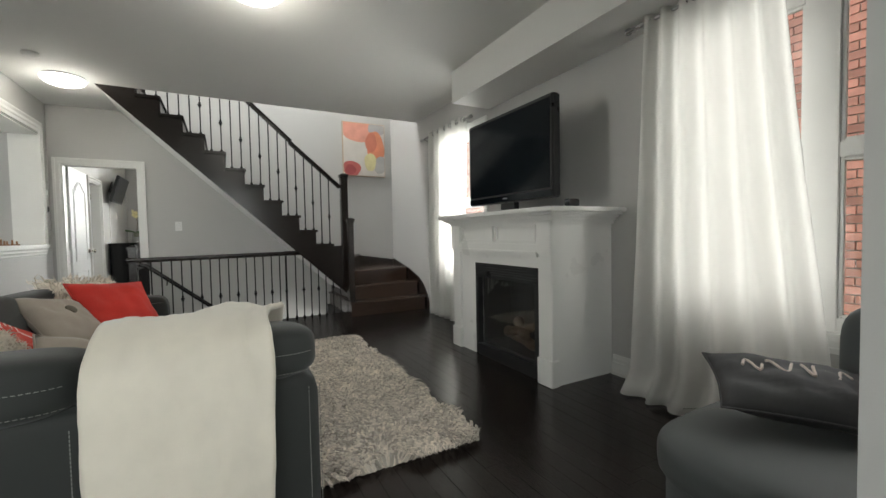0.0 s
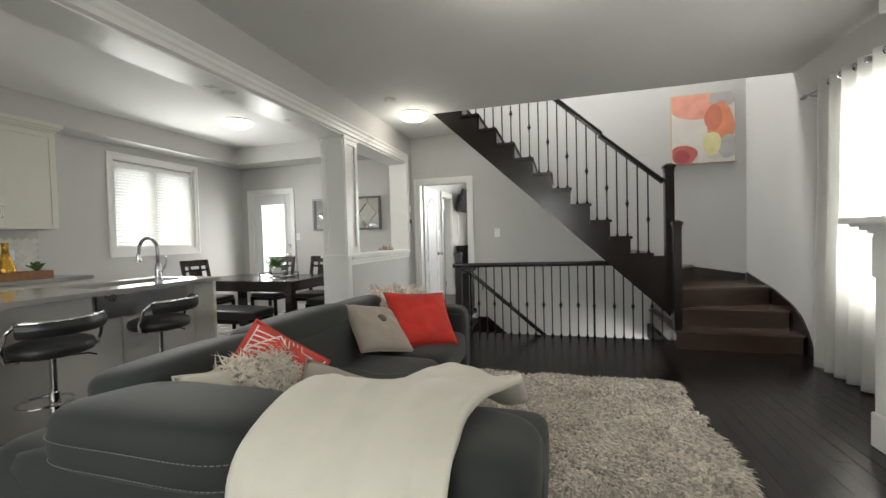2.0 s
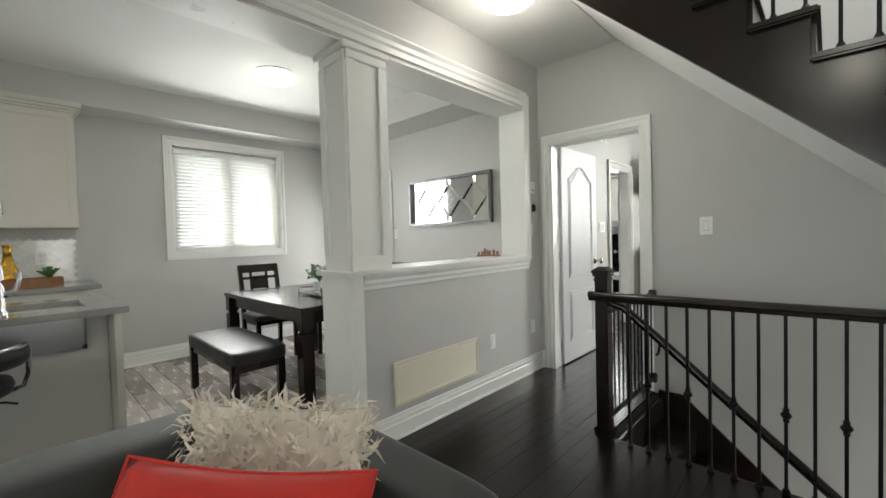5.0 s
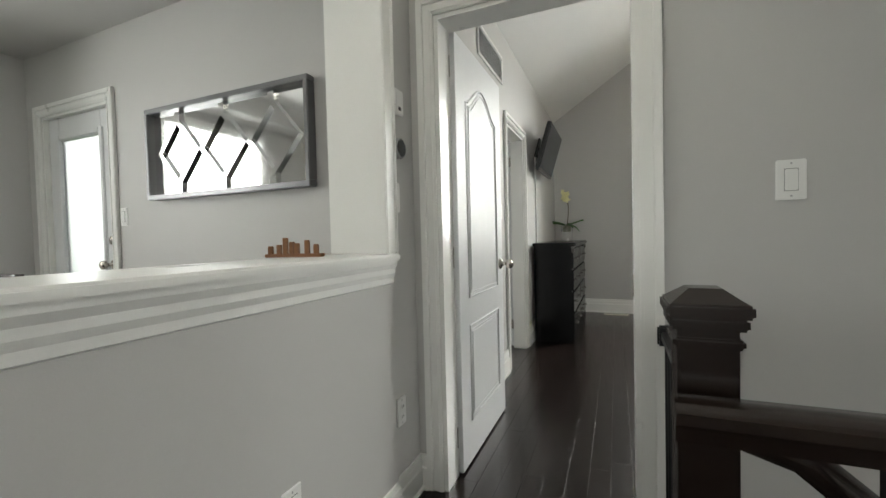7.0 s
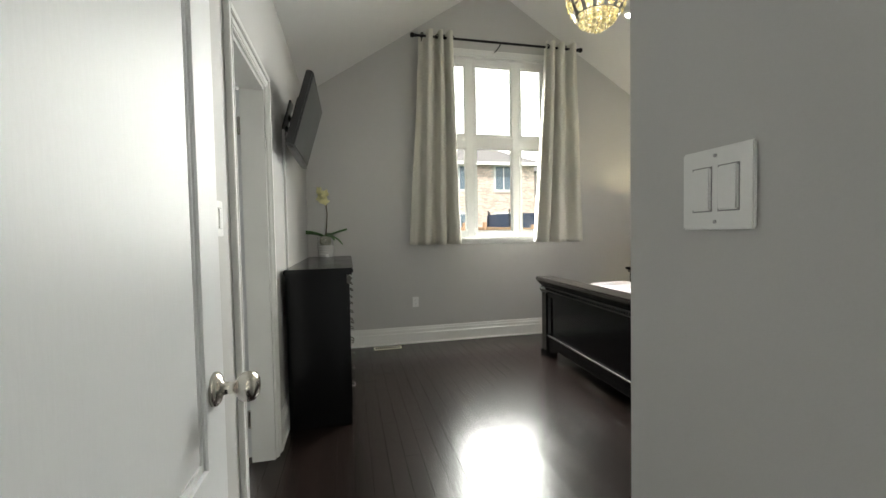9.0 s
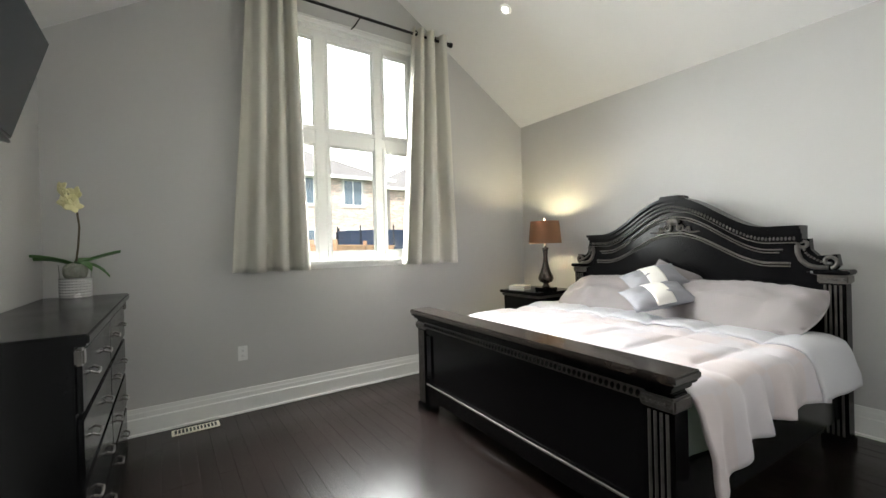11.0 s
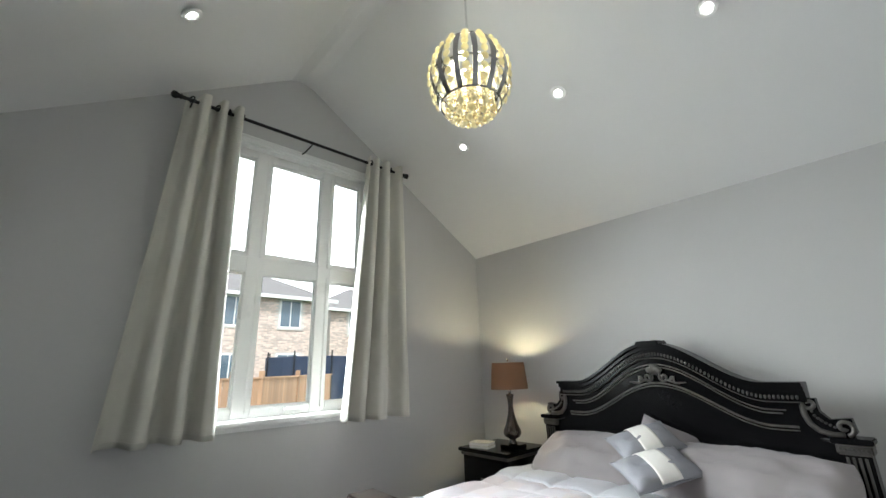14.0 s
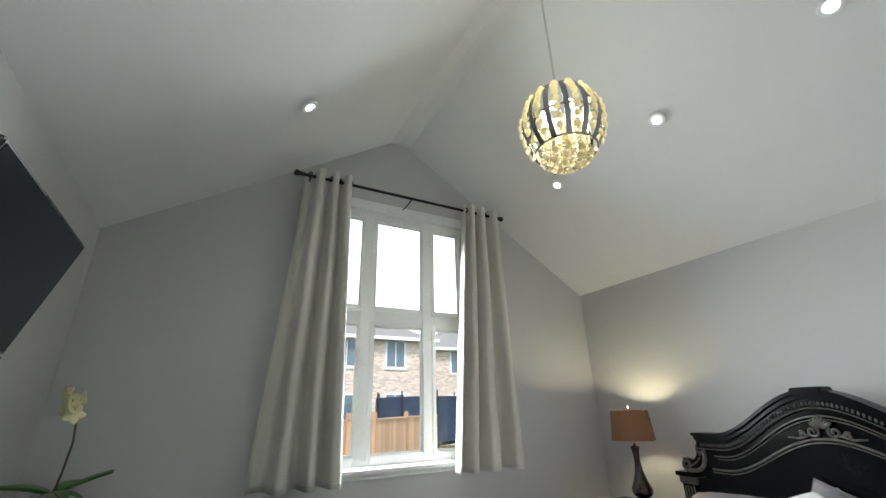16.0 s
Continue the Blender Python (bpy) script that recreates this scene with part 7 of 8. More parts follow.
part("drawer", box(B(), 0.62, 0.642, -0.37, 0.37, 0.11, 0.30, 0.006), STEEL, rg)
hd = thing("range_hood", "stainless steel range hood with lit underside", "range hood", pose(KX + 0.002, -4.33, 1.60))
part("body", prism(B(), [(0, 0.0), (0.50, 0.0), (0.50, 0.045), (0.40, 0.125), (0, 0.125)], "y", -0.385, 0.385), STEEL, hd)
part("control_strip", prism(B(), [(0.44, 0.096), (0.482, 0.062), (0.484, 0.064), (0.442, 0.098)], "y", -0.1, 0.14), BLACKP, hd)
part("light_lens", box(B(), 0.30, 0.40, -0.06, 0.06, -0.004, 0.001), glowing("hood_lens", (1, 0.93, 0.8), 4.0), hd)
lamp("hood_light", "SPOT", 2.2, Matrix.Translation((KX + 0.30, -4.33, 1.58)), WARM, radius=0.04).data.spot_size = radians(130)

# lantern-shaped backsplash tiles
bs = tagged(new("backsplash"), "white lantern-shaped glazed tile backsplash", "backsplash", "", "structure")
part("grout", box(B(), KX + 0.0005, KX + 0.004, -4.72, -2.955, 0.912, 1.40), material("pale_grout", (0.46, 0.45, 0.43), 0.8), bs)
GLAZE = material("white_glazed_tile", (0.62, 0.61, 0.58), 0.18, vary=0.06, scale=12, bump=0.03, coat=0.4, random=0.07)
def lantern(w, h):
    pts = []
    for qx, qy in ((1, 1), (-1, 1), (-1, -1), (1, -1)):
        arc = [(0.5, 0.0), (0.49, 0.10), (0.36, 0.20), (0.20, 0.26), (0.10, 0.36), (0.07, 0.46), (0.0, 0.5)]
        seq = arc if qx * qy > 0 else arc[::-1]
        pts += [(qx * w * a, qy * h * b) for a, b in seq[:-1]]
    return pts
tm = None
rows_n = int((1.40 - 0.93) / 0.0445)
for r in range(rows_n + 1):
    for c in range(14):
        y = -2.99 - c * 0.0685 - (0.03425 if r % 2 else 0)
        z = 0.94 + r * 0.0345
        if z > 1.385 or y < -3.93:
            continue
        if tm is None:
            ob = part("tile", prism(B(), lantern(0.072, 0.072), "x", 0.0, 0.005), GLAZE, bs)
            tm = ob.data
        else:
            ob = new("tile", tm)
            ob.parent = bs
        ob.location = (KX + 0.0035, y, z)
part("plain_panel", box(B(), KX + 0.003, KX + 0.0075, -4.72, -3.945, 0.912, 1.60), GLAZE, bs)
plate("wall_outlet", pose(KX + 0.009, -3.20, 1.14, 0, 0, 90), 0.07, 0.115, "outlet", "white power outlet on the tiled backsplash")

# tray, vase and plant on the worktop
WOODT = material("warm_wood_tray", (0.24, 0.11, 0.045), 0.5, vary=0.25, scale=5, bump=0.05, stretch=(1, 6, 1))
tr = thing("wooden_tray", "brown wooden box tray on the worktop", "tray", pose(-2.86, -3.30, 0.912))
part("base", box(B(), -0.10, 0.10, -0.22, 0.22, 0, 0.012), WOODT, tr)
for q in ((-0.10, -0.088, -0.22, 0.22), (0.088, 0.10, -0.22, 0.22), (-0.088, 0.088, -0.22, -0.208), (-0.088, 0.088, 0.208, 0.22)):
    part("side", box(B(), *q, 0.012, 0.07, 0.002), WOODT, tr)
GOLD = material("hammered_gold", (0.62, 0.36, 0.06), 0.22, metal=0.9, vary=0.3, scale=30, fine=60, bump=0.4)
vs = thing("vase", "hammered gold vase with a long neck", "vase", pose(-2.86, -3.40, 0.924))
part("body", lathe(B(), [(0.045, 0), (0.062, 0.02), (0.074, 0.06), (0.07, 0.10), (0.052, 0.15), (0.036, 0.20), (0.028, 0.25)], seg=28), GOLD, vs, smooth="all")
part("neck", lathe(B(), [(0.027, 0.245), (0.025, 0.29), (0.028, 0.33), (0.034, 0.34), (0.03, 0.34), (0.022, 0.30)], seg=28), GOLD, vs, smooth="all")
pl = thing("succulent_plant", "small green succulent in a wooden bowl", "plant", pose(-2.86, -3.16, 0.924))
part("bowl", lathe(B(), [(0.04, 0), (0.055, 0.03), (0.058, 0.05), (0.05, 0.05), (0.045, 0.02)], seg=20), WOODT, pl, smooth=True)
for k in range(22):
    a, t = k * 2.4, (k % 5) * 12
    leaf(pl, pose(0, 0, 0.045, 0, -20 - t, math.degrees(a)), 0.10, 0.03, 0.01)

# island with sink and tap
isl = thing("kitchen_island", "pale grey kitchen island with panelled sides", "kitchen island")
IX0, IX1, IY0, IY1 = -1.62, -0.80, -4.585, -2.94
part("body", box(B(), IX0 + 0.04, IX1 - 0.27, IY0 + 0.06, IY1 - 0.06, 0.08, 0.868, 0.003), ISLAND, isl)
part("toe_kick", box(B(), IX0 + 0.09, IX1 - 0.29, IY0 + 0.10, IY1 - 0.10, 0.0, 0.08), BLACKP, isl)
for y0, y1 in ((IY0 + 0.06, -3.655), (-3.645, IY1 - 0.06)):
    part("back_panel", box(B(), IX1 - 0.272, IX1 - 0.255, y0 + 0.003, y1 - 0.003, 0.0, 0.868, 0.003), ISLAND, isl)
for y0, y1 in ((IY0 + 0.03, IY0 + 0.062), (IY1 - 0.062, IY1 - 0.03)):
    part("end_panel", box(B(), IX0 + 0.02, IX1 - 0.03, y0, y1, 0.0, 0.868, 0.004), CABINET, isl)
SK = (-1.42, -1.02, -3.85, -3.10)
bm = B()
for q in holed(IX0, IX1, IY0, IY1, [SK]):
    box(bm, *q, 0.87, 0.905)
fuse(bm)
tagged(part("island_worktop", bm, QUARTZ), "polished grey quartz island worktop", "worktop")
snk = thing("sink", "undermounted stainless steel double sink", "sink")
bm = B()
for q in ((SK[0], SK[0] + 0.01, SK[2], SK[3], 0.68, 0.872), (SK[1] - 0.01, SK[1], SK[2], SK[3], 0.68, 0.872), (SK[0], SK[1], SK[2], SK[2] + 0.01, 0.68, 0.872), (SK[0], SK[1], SK[3] - 0.01, SK[3], 0.68, 0.872), (SK[0], SK[1], SK[2], SK[3], 0.67, 0.682), (SK[0], SK[1], -3.44, -3.42, 0.68, 0.85)):
    box(bm, *q)
part("basin", bm, STEEL, snk)
for y in (-3.62, -3.24):
    part("drain", lathe(B(), [(0.04, 0), (0.04, 0.003), (0.02, 0.001), (0, 0.001)], (-1.22, y, 0.682), 16), CHROME, snk)
fa = thing("faucet", "brushed steel gooseneck kitchen faucet", "faucet", pose(-0.95, -3.42, 0.905))
part("base", lathe(B(), [(0.032, 0), (0.032, 0.012), (0.024, 0.03), (0.026, 0.10), (0.022, 0.14), (0.013, 0.16)], seg=20), STEEL, fa, smooth=True)
neck = [(0, 0, 0.14), (0, 0, 0.24)] + [(-0.10 + 0.10 * math.cos(a), 0, 0.26 + 0.10 * math.sin(a)) for a in (math.pi * i / 12 for i in range(13))] + [(-0.205, 0, 0.22)]
part("spout", tube(B(), neck, 0.013, 12), STEEL, fa, smooth="all")
part("spray_head", tube(B(), [(-0.205, 0, 0.235), (-0.208, 0, 0.20), (-0.21, 0, 0.165)], [0.015, 0.02, 0.021], 12), STEEL, fa, smooth=True)
part("lever", tube(B(), [(0, 0.02, 0.10), (0, 0.06, 0.12), (0, 0.075, 0.17), (0, 0.07, 0.21)], [0.016, 0.012, 0.009, 0.012], 10), STEEL, fa, smooth="all")


def bar_stool(m):
    t = thing("bar_stool", "black padded bar stool with chrome frame and low back", "bar stool", m, "bar stools at the island")
    part("base_disc", lathe(B(), [(0.20, 0), (0.20, 0.006), (0.16, 0.016), (0.04, 0.03), (0.03, 0.04)], seg=32), CHROME, t, smooth=True)
    part("column", tube(B(), [(0, 0, 0.03), (0, 0, 0.35), (0, 0, 0.352), (0, 0, 0.58)], [0.028, 0.028, 0.019, 0.019], 16), CHROME, t, smooth=True)
    part("seat", lathe(B(), [(0.0, 0.58), (0.15, 0.582), (0.195, 0.60), (0.205, 0.63), (0.195, 0.66), (0.16, 0.675), (0, 0.68)], seg=32), LEATHER, t, smooth="all")
    # chrome loop carrying the back, which stands on the +x side
    def arc(a, r, z):
        return (r * math.cos(a), r * math.sin(a), z)
    for s in (-1, 1):
        part("arm", tube(B(), [(0.02, s * 0.17, 0.585), (0.02, s * 0.235, 0.60), (0.03, s * 0.25, 0.66), (0.06, s * 0.245, 0.76), (0.10, s * 0.225, 0.805)], 0.011, 10), CHROME, t, smooth="all")
    part("back_loop", tube(B(), [arc(a, 0.245, 0.815) for a in (radians(-66 + 132 * i / 18) for i in range(19))], 0.011, 10), CHROME, t, smooth="all")
    def f(u, v):
        a = radians(-64 + 128 * u)
        b = 2 * math.pi * v
        return ((0.238 + 0.024 * math.cos(b)) * math.cos(a), (0.238 + 0.024 * math.cos(b)) * math.sin(a), 0.775 + 0.048 * math.sin(b))
    part("backrest", sheet(B(), f, 24, 14), LEATHER, t, smooth="all")
    part("foot_ring", tube(B(), [(0.02 + 0.13 * math.cos(a) - 0.10, 0.13 * math.sin(a), 0.28) for a in (2 * math.pi * i / 24 for i in range(24))], 0.009, 8, closed=True), CHROME, t, smooth=True)
    part("gas_lever", tube(B(), [(0, 0, 0.565), (0.05, 0.16, 0.55), (0.06, 0.20, 0.53)], 0.006, 8), BLACKP, t)
    return t


st = bar_stool(pose(-0.74, -4.28, 0, 0, 0, 0) @ Matrix.Diagonal((1, 1, 0.975, 1)))
copy_thing(st, pose(-0.76, -3.58, 0, 0, 0, 16) )

# dining table, bench and chairs
tbl = thing("dining_table", "dark espresso rectangular wooden dining table", "table", pose(-1.535, -1.515, 0))
part("tabletop", box(B(), -0.775, 0.775, -0.465, 0.465, 0.715, 0.75, 0.006), ESPRESSO, tbl)
for q in ((-0.72, 0.72, -0.42, -0.395), (-0.72, 0.72, 0.395, 0.42), (-0.72, -0.695, -0.395, 0.395), (0.695, 0.72, -0.395, 0.395)):
    part("apron", box(B(), *q, 0.62, 0.715, 0.003), ESPRESSO, tbl)
for x in (-0.715, 0.715):
    for y in (-0.41, 0.41):
        bm = B()
        box(bm, x - 0.045, x + 0.045, y - 0.045, y + 0.045, 0.58, 0.715, 0.004)
        box(bm, x - 0.034, x + 0.034, y - 0.034, y + 0.034, 0.555, 0.58, 0.006)
        prof = [(0.038, 0.0), (0.042, 0.05), (0.045, 0.30), (0.044, 0.555)]
        rings = [[bm.verts.new((x + sx * r, y + sy * r, z)) for sx, sy in ((-1, -1), (1, -1), (1, 1), (-1, 1))] for r, z in prof]
        for A, C in zip(rings, rings[1:]):
            for k in range(4):
                bm.faces.new((A[k], A[(k + 1) % 4], C[(k + 1) % 4], C[k]))
        bm.faces.new(rings[0][::-1]), bm.faces.new(rings[-1])
        part("leg", bm, ESPRESSO, tbl)
bn = thing("dining_bench", "dark wood bench with a black padded seat", "bench", pose(-1.51, -2.175, 0))
part("seat", pad(B(), 1.06, 0.42, 0.10, 9, 10), LEATHER, bn, smooth="all", m=pose(0, 0, 0.42))
part("frame", box(B(), -0.50, 0.50, -0.18, 0.18, 0.32, 0.385, 0.004), ESPRESSO, bn)
for x in (-0.48, 0.46):
    for y in (-0.165, 0.165):
        part("leg", box(B(), x - 0.026, x + 0.026, y - 0.026, y + 0.026, 0, 0.385, 0.005), ESPRESSO, bn)


def dining_chair(m):
    """Lattice-back chair; the back stands on the local +y side."""
    t = thing("dining_chair", "dark wood dining chair with lattice back and black seat", "chair", m, "chairs round the dining table")
    part("seat", pad(B(), 0.45, 0.44, 0.07, 8, 8), LEATHER, t, smooth="all", m=pose(0, 0, 0.455))
    part("seat_frame", box(B(), -0.20, 0.20, -0.19, 0.19, 0.38, 0.43, 0.004), ESPRESSO, t)
    for x in (-0.195, 0.195):
        part("leg", box(B(), x - 0.02, x + 0.02, -0.21, -0.17, 0, 0.43, 0.004), ESPRESSO, t)
        bm = B()
        prism(bm, [(0.155, 0.42), (0.195, 0.42), (0.225, 0.72), (0.275, 0.985), (0.245, 0.985), (0.19, 0.72)], "x", x - 0.02, x + 0.02)
        prism(bm, [(0.175, 0.0), (0.21, 0.0), (0.195, 0.43), (0.155, 0.43)], "x", x - 0.019, x + 0.019)
        part("back_leg", bm, ESPRESSO, t)
    def slat(x0, x1, z0, z1):
        yy = lambda z: 0.18 + 0.0 + max(0.0, (z - 0.42)) * 0.145
        return prism(B(), [(yy(z0) - 0.008, z0), (yy(z0) + 0.012, z0), (yy(z1) + 0.012, z1), (yy(z1) - 0.008, z1)], "x", x0, x1)
    part("top_rail", slat(-0.205, 0.205, 0.90, 0.985), ESPRESSO, t)
    for z in (0.56, 0.66, 0.84):
        part("cross_slat", slat(-0.18, 0.18, z - 0.014, z + 0.014), ESPRESSO, t)
    for x in (-0.085, 0.085):
        part("upright_slat", slat(x - 0.012, x + 0.012, 0.56, 0.90), ESPRESSO, t)
    part("centre_panel", slat(-0.075, 0.075, 0.72, 0.86), ESPRESSO, t)
    return t


c0 = dining_chair(pose(-2.42, -1.50, 0, 0, 0, 90))
copy_thing(c0, pose(-1.88, -0.92, 0, 0, 0, 0))
copy_thing(c0, pose(-1.16, -0.92, 0, 0, 0, 0))
copy_thing(c0, pose(-0.62, -1.42, 0, 0, 0, -96))
ty = thing("serving_tray", "black wire-edged tray on the dining table", "tray", pose(-1.30, -1.50, 0.75))
part("base", box(B(), -0.20, 0.20, -0.12, 0.12, 0.012, 0.02, 0.003), BLACKP, ty)
part("rim", tube(B(), [(-0.2, -0.12, 0.06), (0.2, -0.12, 0.06), (0.2, 0.12, 0.06), (-0.2, 0.12, 0.06)], 0.005, 6, closed=True), BLACKP, ty)
for x, y in ((-0.2, -0.12), (0.2, -0.12), (0.2, 0.12), (-0.2, 0.12)):
    part("post", tube(B(), [(x, y, 0.0), (x, y, 0.06)], 0.005, 6), BLACKP, ty)
pp = thing("potted_plant", "small leafy green plant in a white pot", "plant", pose(-1.34, -1.50, 0.77))
part("pot", lathe(B(), [(0.05, 0), (0.058, 0.10), (0.055, 0.10), (0.045, 0.08)], seg=20), PLASTIC, pp, smooth=True)
rng = random.Random(4)
bm = B()
for _ in range(240):
    a, e, r = rng.uniform(0, 6.28), rng.uniform(0, 1.5), rng.uniform(0.03, 0.11)
    c = Vector((r * math.cos(a) * math.cos(e * 0.6), r * math.sin(a) * math.cos(e * 0.6), 0.12 + r * math.sin(e) * 1.1))
    d = Vector((rng.uniform(-1, 1), rng.uniform(-1, 1), rng.uniform(-0.3, 1))).normalized()
    s = d.orthogonal().normalized() * 0.011
    q = [bm.verts.new(c), bm.verts.new(c + d * 0.018 + s), bm.verts.new(c + d * 0.036), bm.verts.new(c + d * 0.018 - s)]
    bm.faces.new(q)
for _ in range(14):
    a, r = rng.uniform(0, 6.28), rng.uniform(0.02, 0.07)
    tube(bm, [(0, 0, 0.08), (r * 0.6 * math.cos(a), r * 0.6 * math.sin(a), 0.15), (r * math.cos(a), r * math.sin(a), 0.21)], 0.0015, 4)
part("foliage", bm, LEAF, pp)
jr = thing("candle_jar", "small glass candle jar on the tray", "jar", pose(-1.20, -1.54, 0.77))
part("jar", lathe(B(), [(0.035, 0), (0.038, 0.07), (0.035, 0.07), (0.032, 0.01)], seg=18), CHROME, jr, smooth=True)
part("candle", lathe(B(), [(0.03, 0.012), (0.03, 0.045), (0, 0.046)], seg=18), WCOT, jr)
cd = thing("wooden_ornament", "brown wooden skyline ornament on the half-wall cap", "ornament", pose(-0.25, -0.46, 1.048, 0, 0, 12))
part("base", box(B(), -0.11, 0.11, -0.018, 0.018, 0, 0.012, 0.003), WOODT, cd)
for x, h in ((-0.095, 0.04), (-0.06, 0.045), (-0.035, 0.07), (-0.01, 0.055), (0.01, 0.05), (0.05, 0.06), (0.085, 0.045)):
    part("peg", box(B(), x - 0.008, x + 0.008, -0.008, 0.008, 0.01, h, 0.002), WOODT, cd)

# baby gate at the head of the basement stairs
gate = thing("safety_gate", "black metal safety gate across the basement stairs", "gate")
GX = 0.965
part("top_rail", box(B(), GX - 0.014, GX + 0.014, -0.885, -0.035, 0.735, 0.765, 0.004), IRON, gate)
part("bottom_rail", box(B(), GX - 0.012, GX + 0.012, -0.885, -0.035, 0.09, 0.115, 0.004), IRON, gate)
for k in range(12):
    y = -0.86 + k * 0.0725
    part("bar", tube(B(), [(GX, y, 0.11), (GX, y, 0.74)], 0.006, 8), IRON, gate)
part("latch", box(B(), GX - 0.022, GX + 0.022, -0.45, -0.30, 0.75, 0.785, 0.01), BLACKP, gate)
for z in (0.11, 0.75):
    part("wall_cup", box(B(), GX - 0.025, GX + 0.025, -0.04, -0.001, z - 0.035, z + 0.035, 0.006), BLACKP, gate)

# ---------------------------------------------------------------- outdoors
solid("ground", GRASS, [(-120, -3.3, -120, 120, -0.5, -0.35), (4.6, 120, -120, 120, -0.5, -0.35), (-3.3, 4.6, 4.64, 120, -0.5, -0.35), (-3.3, 4.6, -120, -8.4, -0.5, -0.35), (-3.3, 0.8, -8.4, 4.64, -0.5, -0.35), (0.8, 4.6, -8.4, -1.2, -0.5, -0.35), (0.8, 4.6, 0.15, 4.64, -0.5, -0.35)], "lawn and ground round the house", "ground")
GLOWSKY = glowing("overcast_sky", (1.0, 1.0, 1.0), 2.2)
bm = B()
R = 90
ring = [(R * math.cos(2 * math.pi * k / 40), R * math.sin(2 * math.pi * k / 40)) for k in range(40)]
for (a, b), (c, d) in zip(ring, ring[1:] + ring[:1]):
    vs = [bm.verts.new(p) for p in ((a, b, -2), (c, d, -2), (c, d, 55), (a, b, 55))]
    bm.faces.new(vs)
tagged(part("backdrop", bm, GLOWSKY), "bright white overcast sky", "sky", "", "structure")


def brick_wall(parent, origin, along, up_n, length, rows, mat, bl=0.215, bh=0.065, j=0.012, depth=0.02, holes=(), name="brickwork"):
    """Courses of separate bricks, joined, standing proud of a mortar face. along: unit vector; bricks stand out to the right of it."""
    a = Vector(along)
    o = Vector(origin)
    nrm = Vector((a.y, -a.x, 0))
    co, fa = [], []
    for r in range(rows):
        z = r * (bh + j)
        s = -(bl + j) / 2 if r % 2 else 0.0
        while s < length:
            s0, s1 = max(0, s), min(length, s + bl)
            s += bl + j
            if s1 - s0 < 0.03 or any(h[0] < s1 and s0 < h[1] and h[2] < z + bh and z < h[3] for h in holes):
                continue
            k = len(co)
            for d in (0, depth):
                for zz in (z, z + bh):
                    for ss in (s0, s1):
                        co.append(tuple(o + a * ss + nrm * d + Vector((0, 0, zz))))
            fa += [(k + 4, k + 5, k + 7, k + 6), (k, k + 4, k + 6, k + 2), (k + 1, k + 3, k + 7, k + 5), (k + 2, k + 6, k + 7, k + 3), (k, k + 1, k + 5, k + 4)]
    me = bpy.data.meshes.new(name)
    me.from_pydata(co, [], fa)
    me.materials.append(mat)
    ob = new(name, me)
    ob.parent = parent
    ob["kind"] = "stuff"
    return ob


# neighbour close to the side windows
nb = thing("neighbour_house", "red brick side wall of the neighbouring house", "house")
part("wall", box(B(), 6.65, 6.85, -12, 2, -0.4, 6.5), MORTAR, nb)
brick_wall(nb, (6.65, 2.0, -0.35), (0, -1, 0), 0, 14.0, 58, BRICK)
part("roof", prism(B(), [(6.4, 6.5), (10, 9), (10, 9.2), (6.3, 6.7)], "y", -12.3, 2.3), material("grey_shingle", (0.24, 0.225, 0.22), 0.9, vary=0.3, bump=0.3), nb)

# houses behind the garden
SHING = bpy.data.materials["grey_shingle"]
SIDING = material("pale_siding", (0.55, 0.52, 0.48), 0.7, vary=0.08)
PANE = material("house_window_glass", (0.10, 0.14, 0.18), 0.1, bump=0)


def back_house(x, y, w, h, label, mat=BRICKT):
    t = thing("house", label, "house")
    part("wall", box(B(), x, x + w, y, y + 9, -0.4, h), MORTAR, t)
    holes = []
    for fx in (0.14, 0.42, 0.72):
        for z0, z1 in ((0.9, 2.4), (3.6, 5.0)):
            holes.append((w * fx - 0.05, w * fx + 1.15, z0 + 0.4, z1 + 0.4))
            win = part("window", box(B(), x + w * fx, x + w * fx + 1.1, y - 0.03, y + 0.05, z0, z1, 0.01), TRIM, t)
            part("pane", box(B(), x + w * fx + 0.08, x + w * fx + 0.52, y - 0.045, y - 0.02, z0 + 0.08, z1 - 0.08), PANE, win)
            part("pane", box(B(), x + w * fx + 0.58, x + w * fx + 1.02, y - 0.045, y - 0.02, z0 + 0.08, z1 - 0.08), PANE, win)
            part("sill", box(B(), x + w * fx - 0.08, x + w * fx + 1.18, y - 0.08, y + 0.02, z0 - 0.1, z0, 0.01), SIDING, win)
    brick_wall(t, (x, y, -0.4), (1, 0, 0), 0, w, int((h + 0.4) / 0.077), mat, holes=holes)
    bm = B()
    e = 0.45
    q = [(x - e, y - e, h), (x + w + e, y - e, h), (x + w + e, y + 9.4, h), (x - e, y + 9.4, h)]
    top = [(x + w * 0.42, y + 4.4, h + 2.3), (x + w * 0.62, y + 4.4, h + 2.3)]
    v = [bm.verts.new(p) for p in q] + [bm.verts.new(p) for p in top]
    for f in ((0, 1, 5, 4), (1, 2, 5), (2, 3, 4, 5), (3, 0, 4), (3, 2, 1, 0)):
        bm.faces.new([v[i] for i in f])
    rf = part("roof", bm, SHING, t)
    part("gutter", box(B(), x - e, x + w + e, y - e - 0.1, y - e + 0.02, h - 0.15, h + 0.02, 0.01), TRIM, rf)
    return t


back_house(2.2, 21.5, 8.6, 5.1, "tan brick two-storey house beyond the fence")
back_house(12.4, 24.0, 8.5, 5.1, "pale two-storey house farther along", BRICKT)
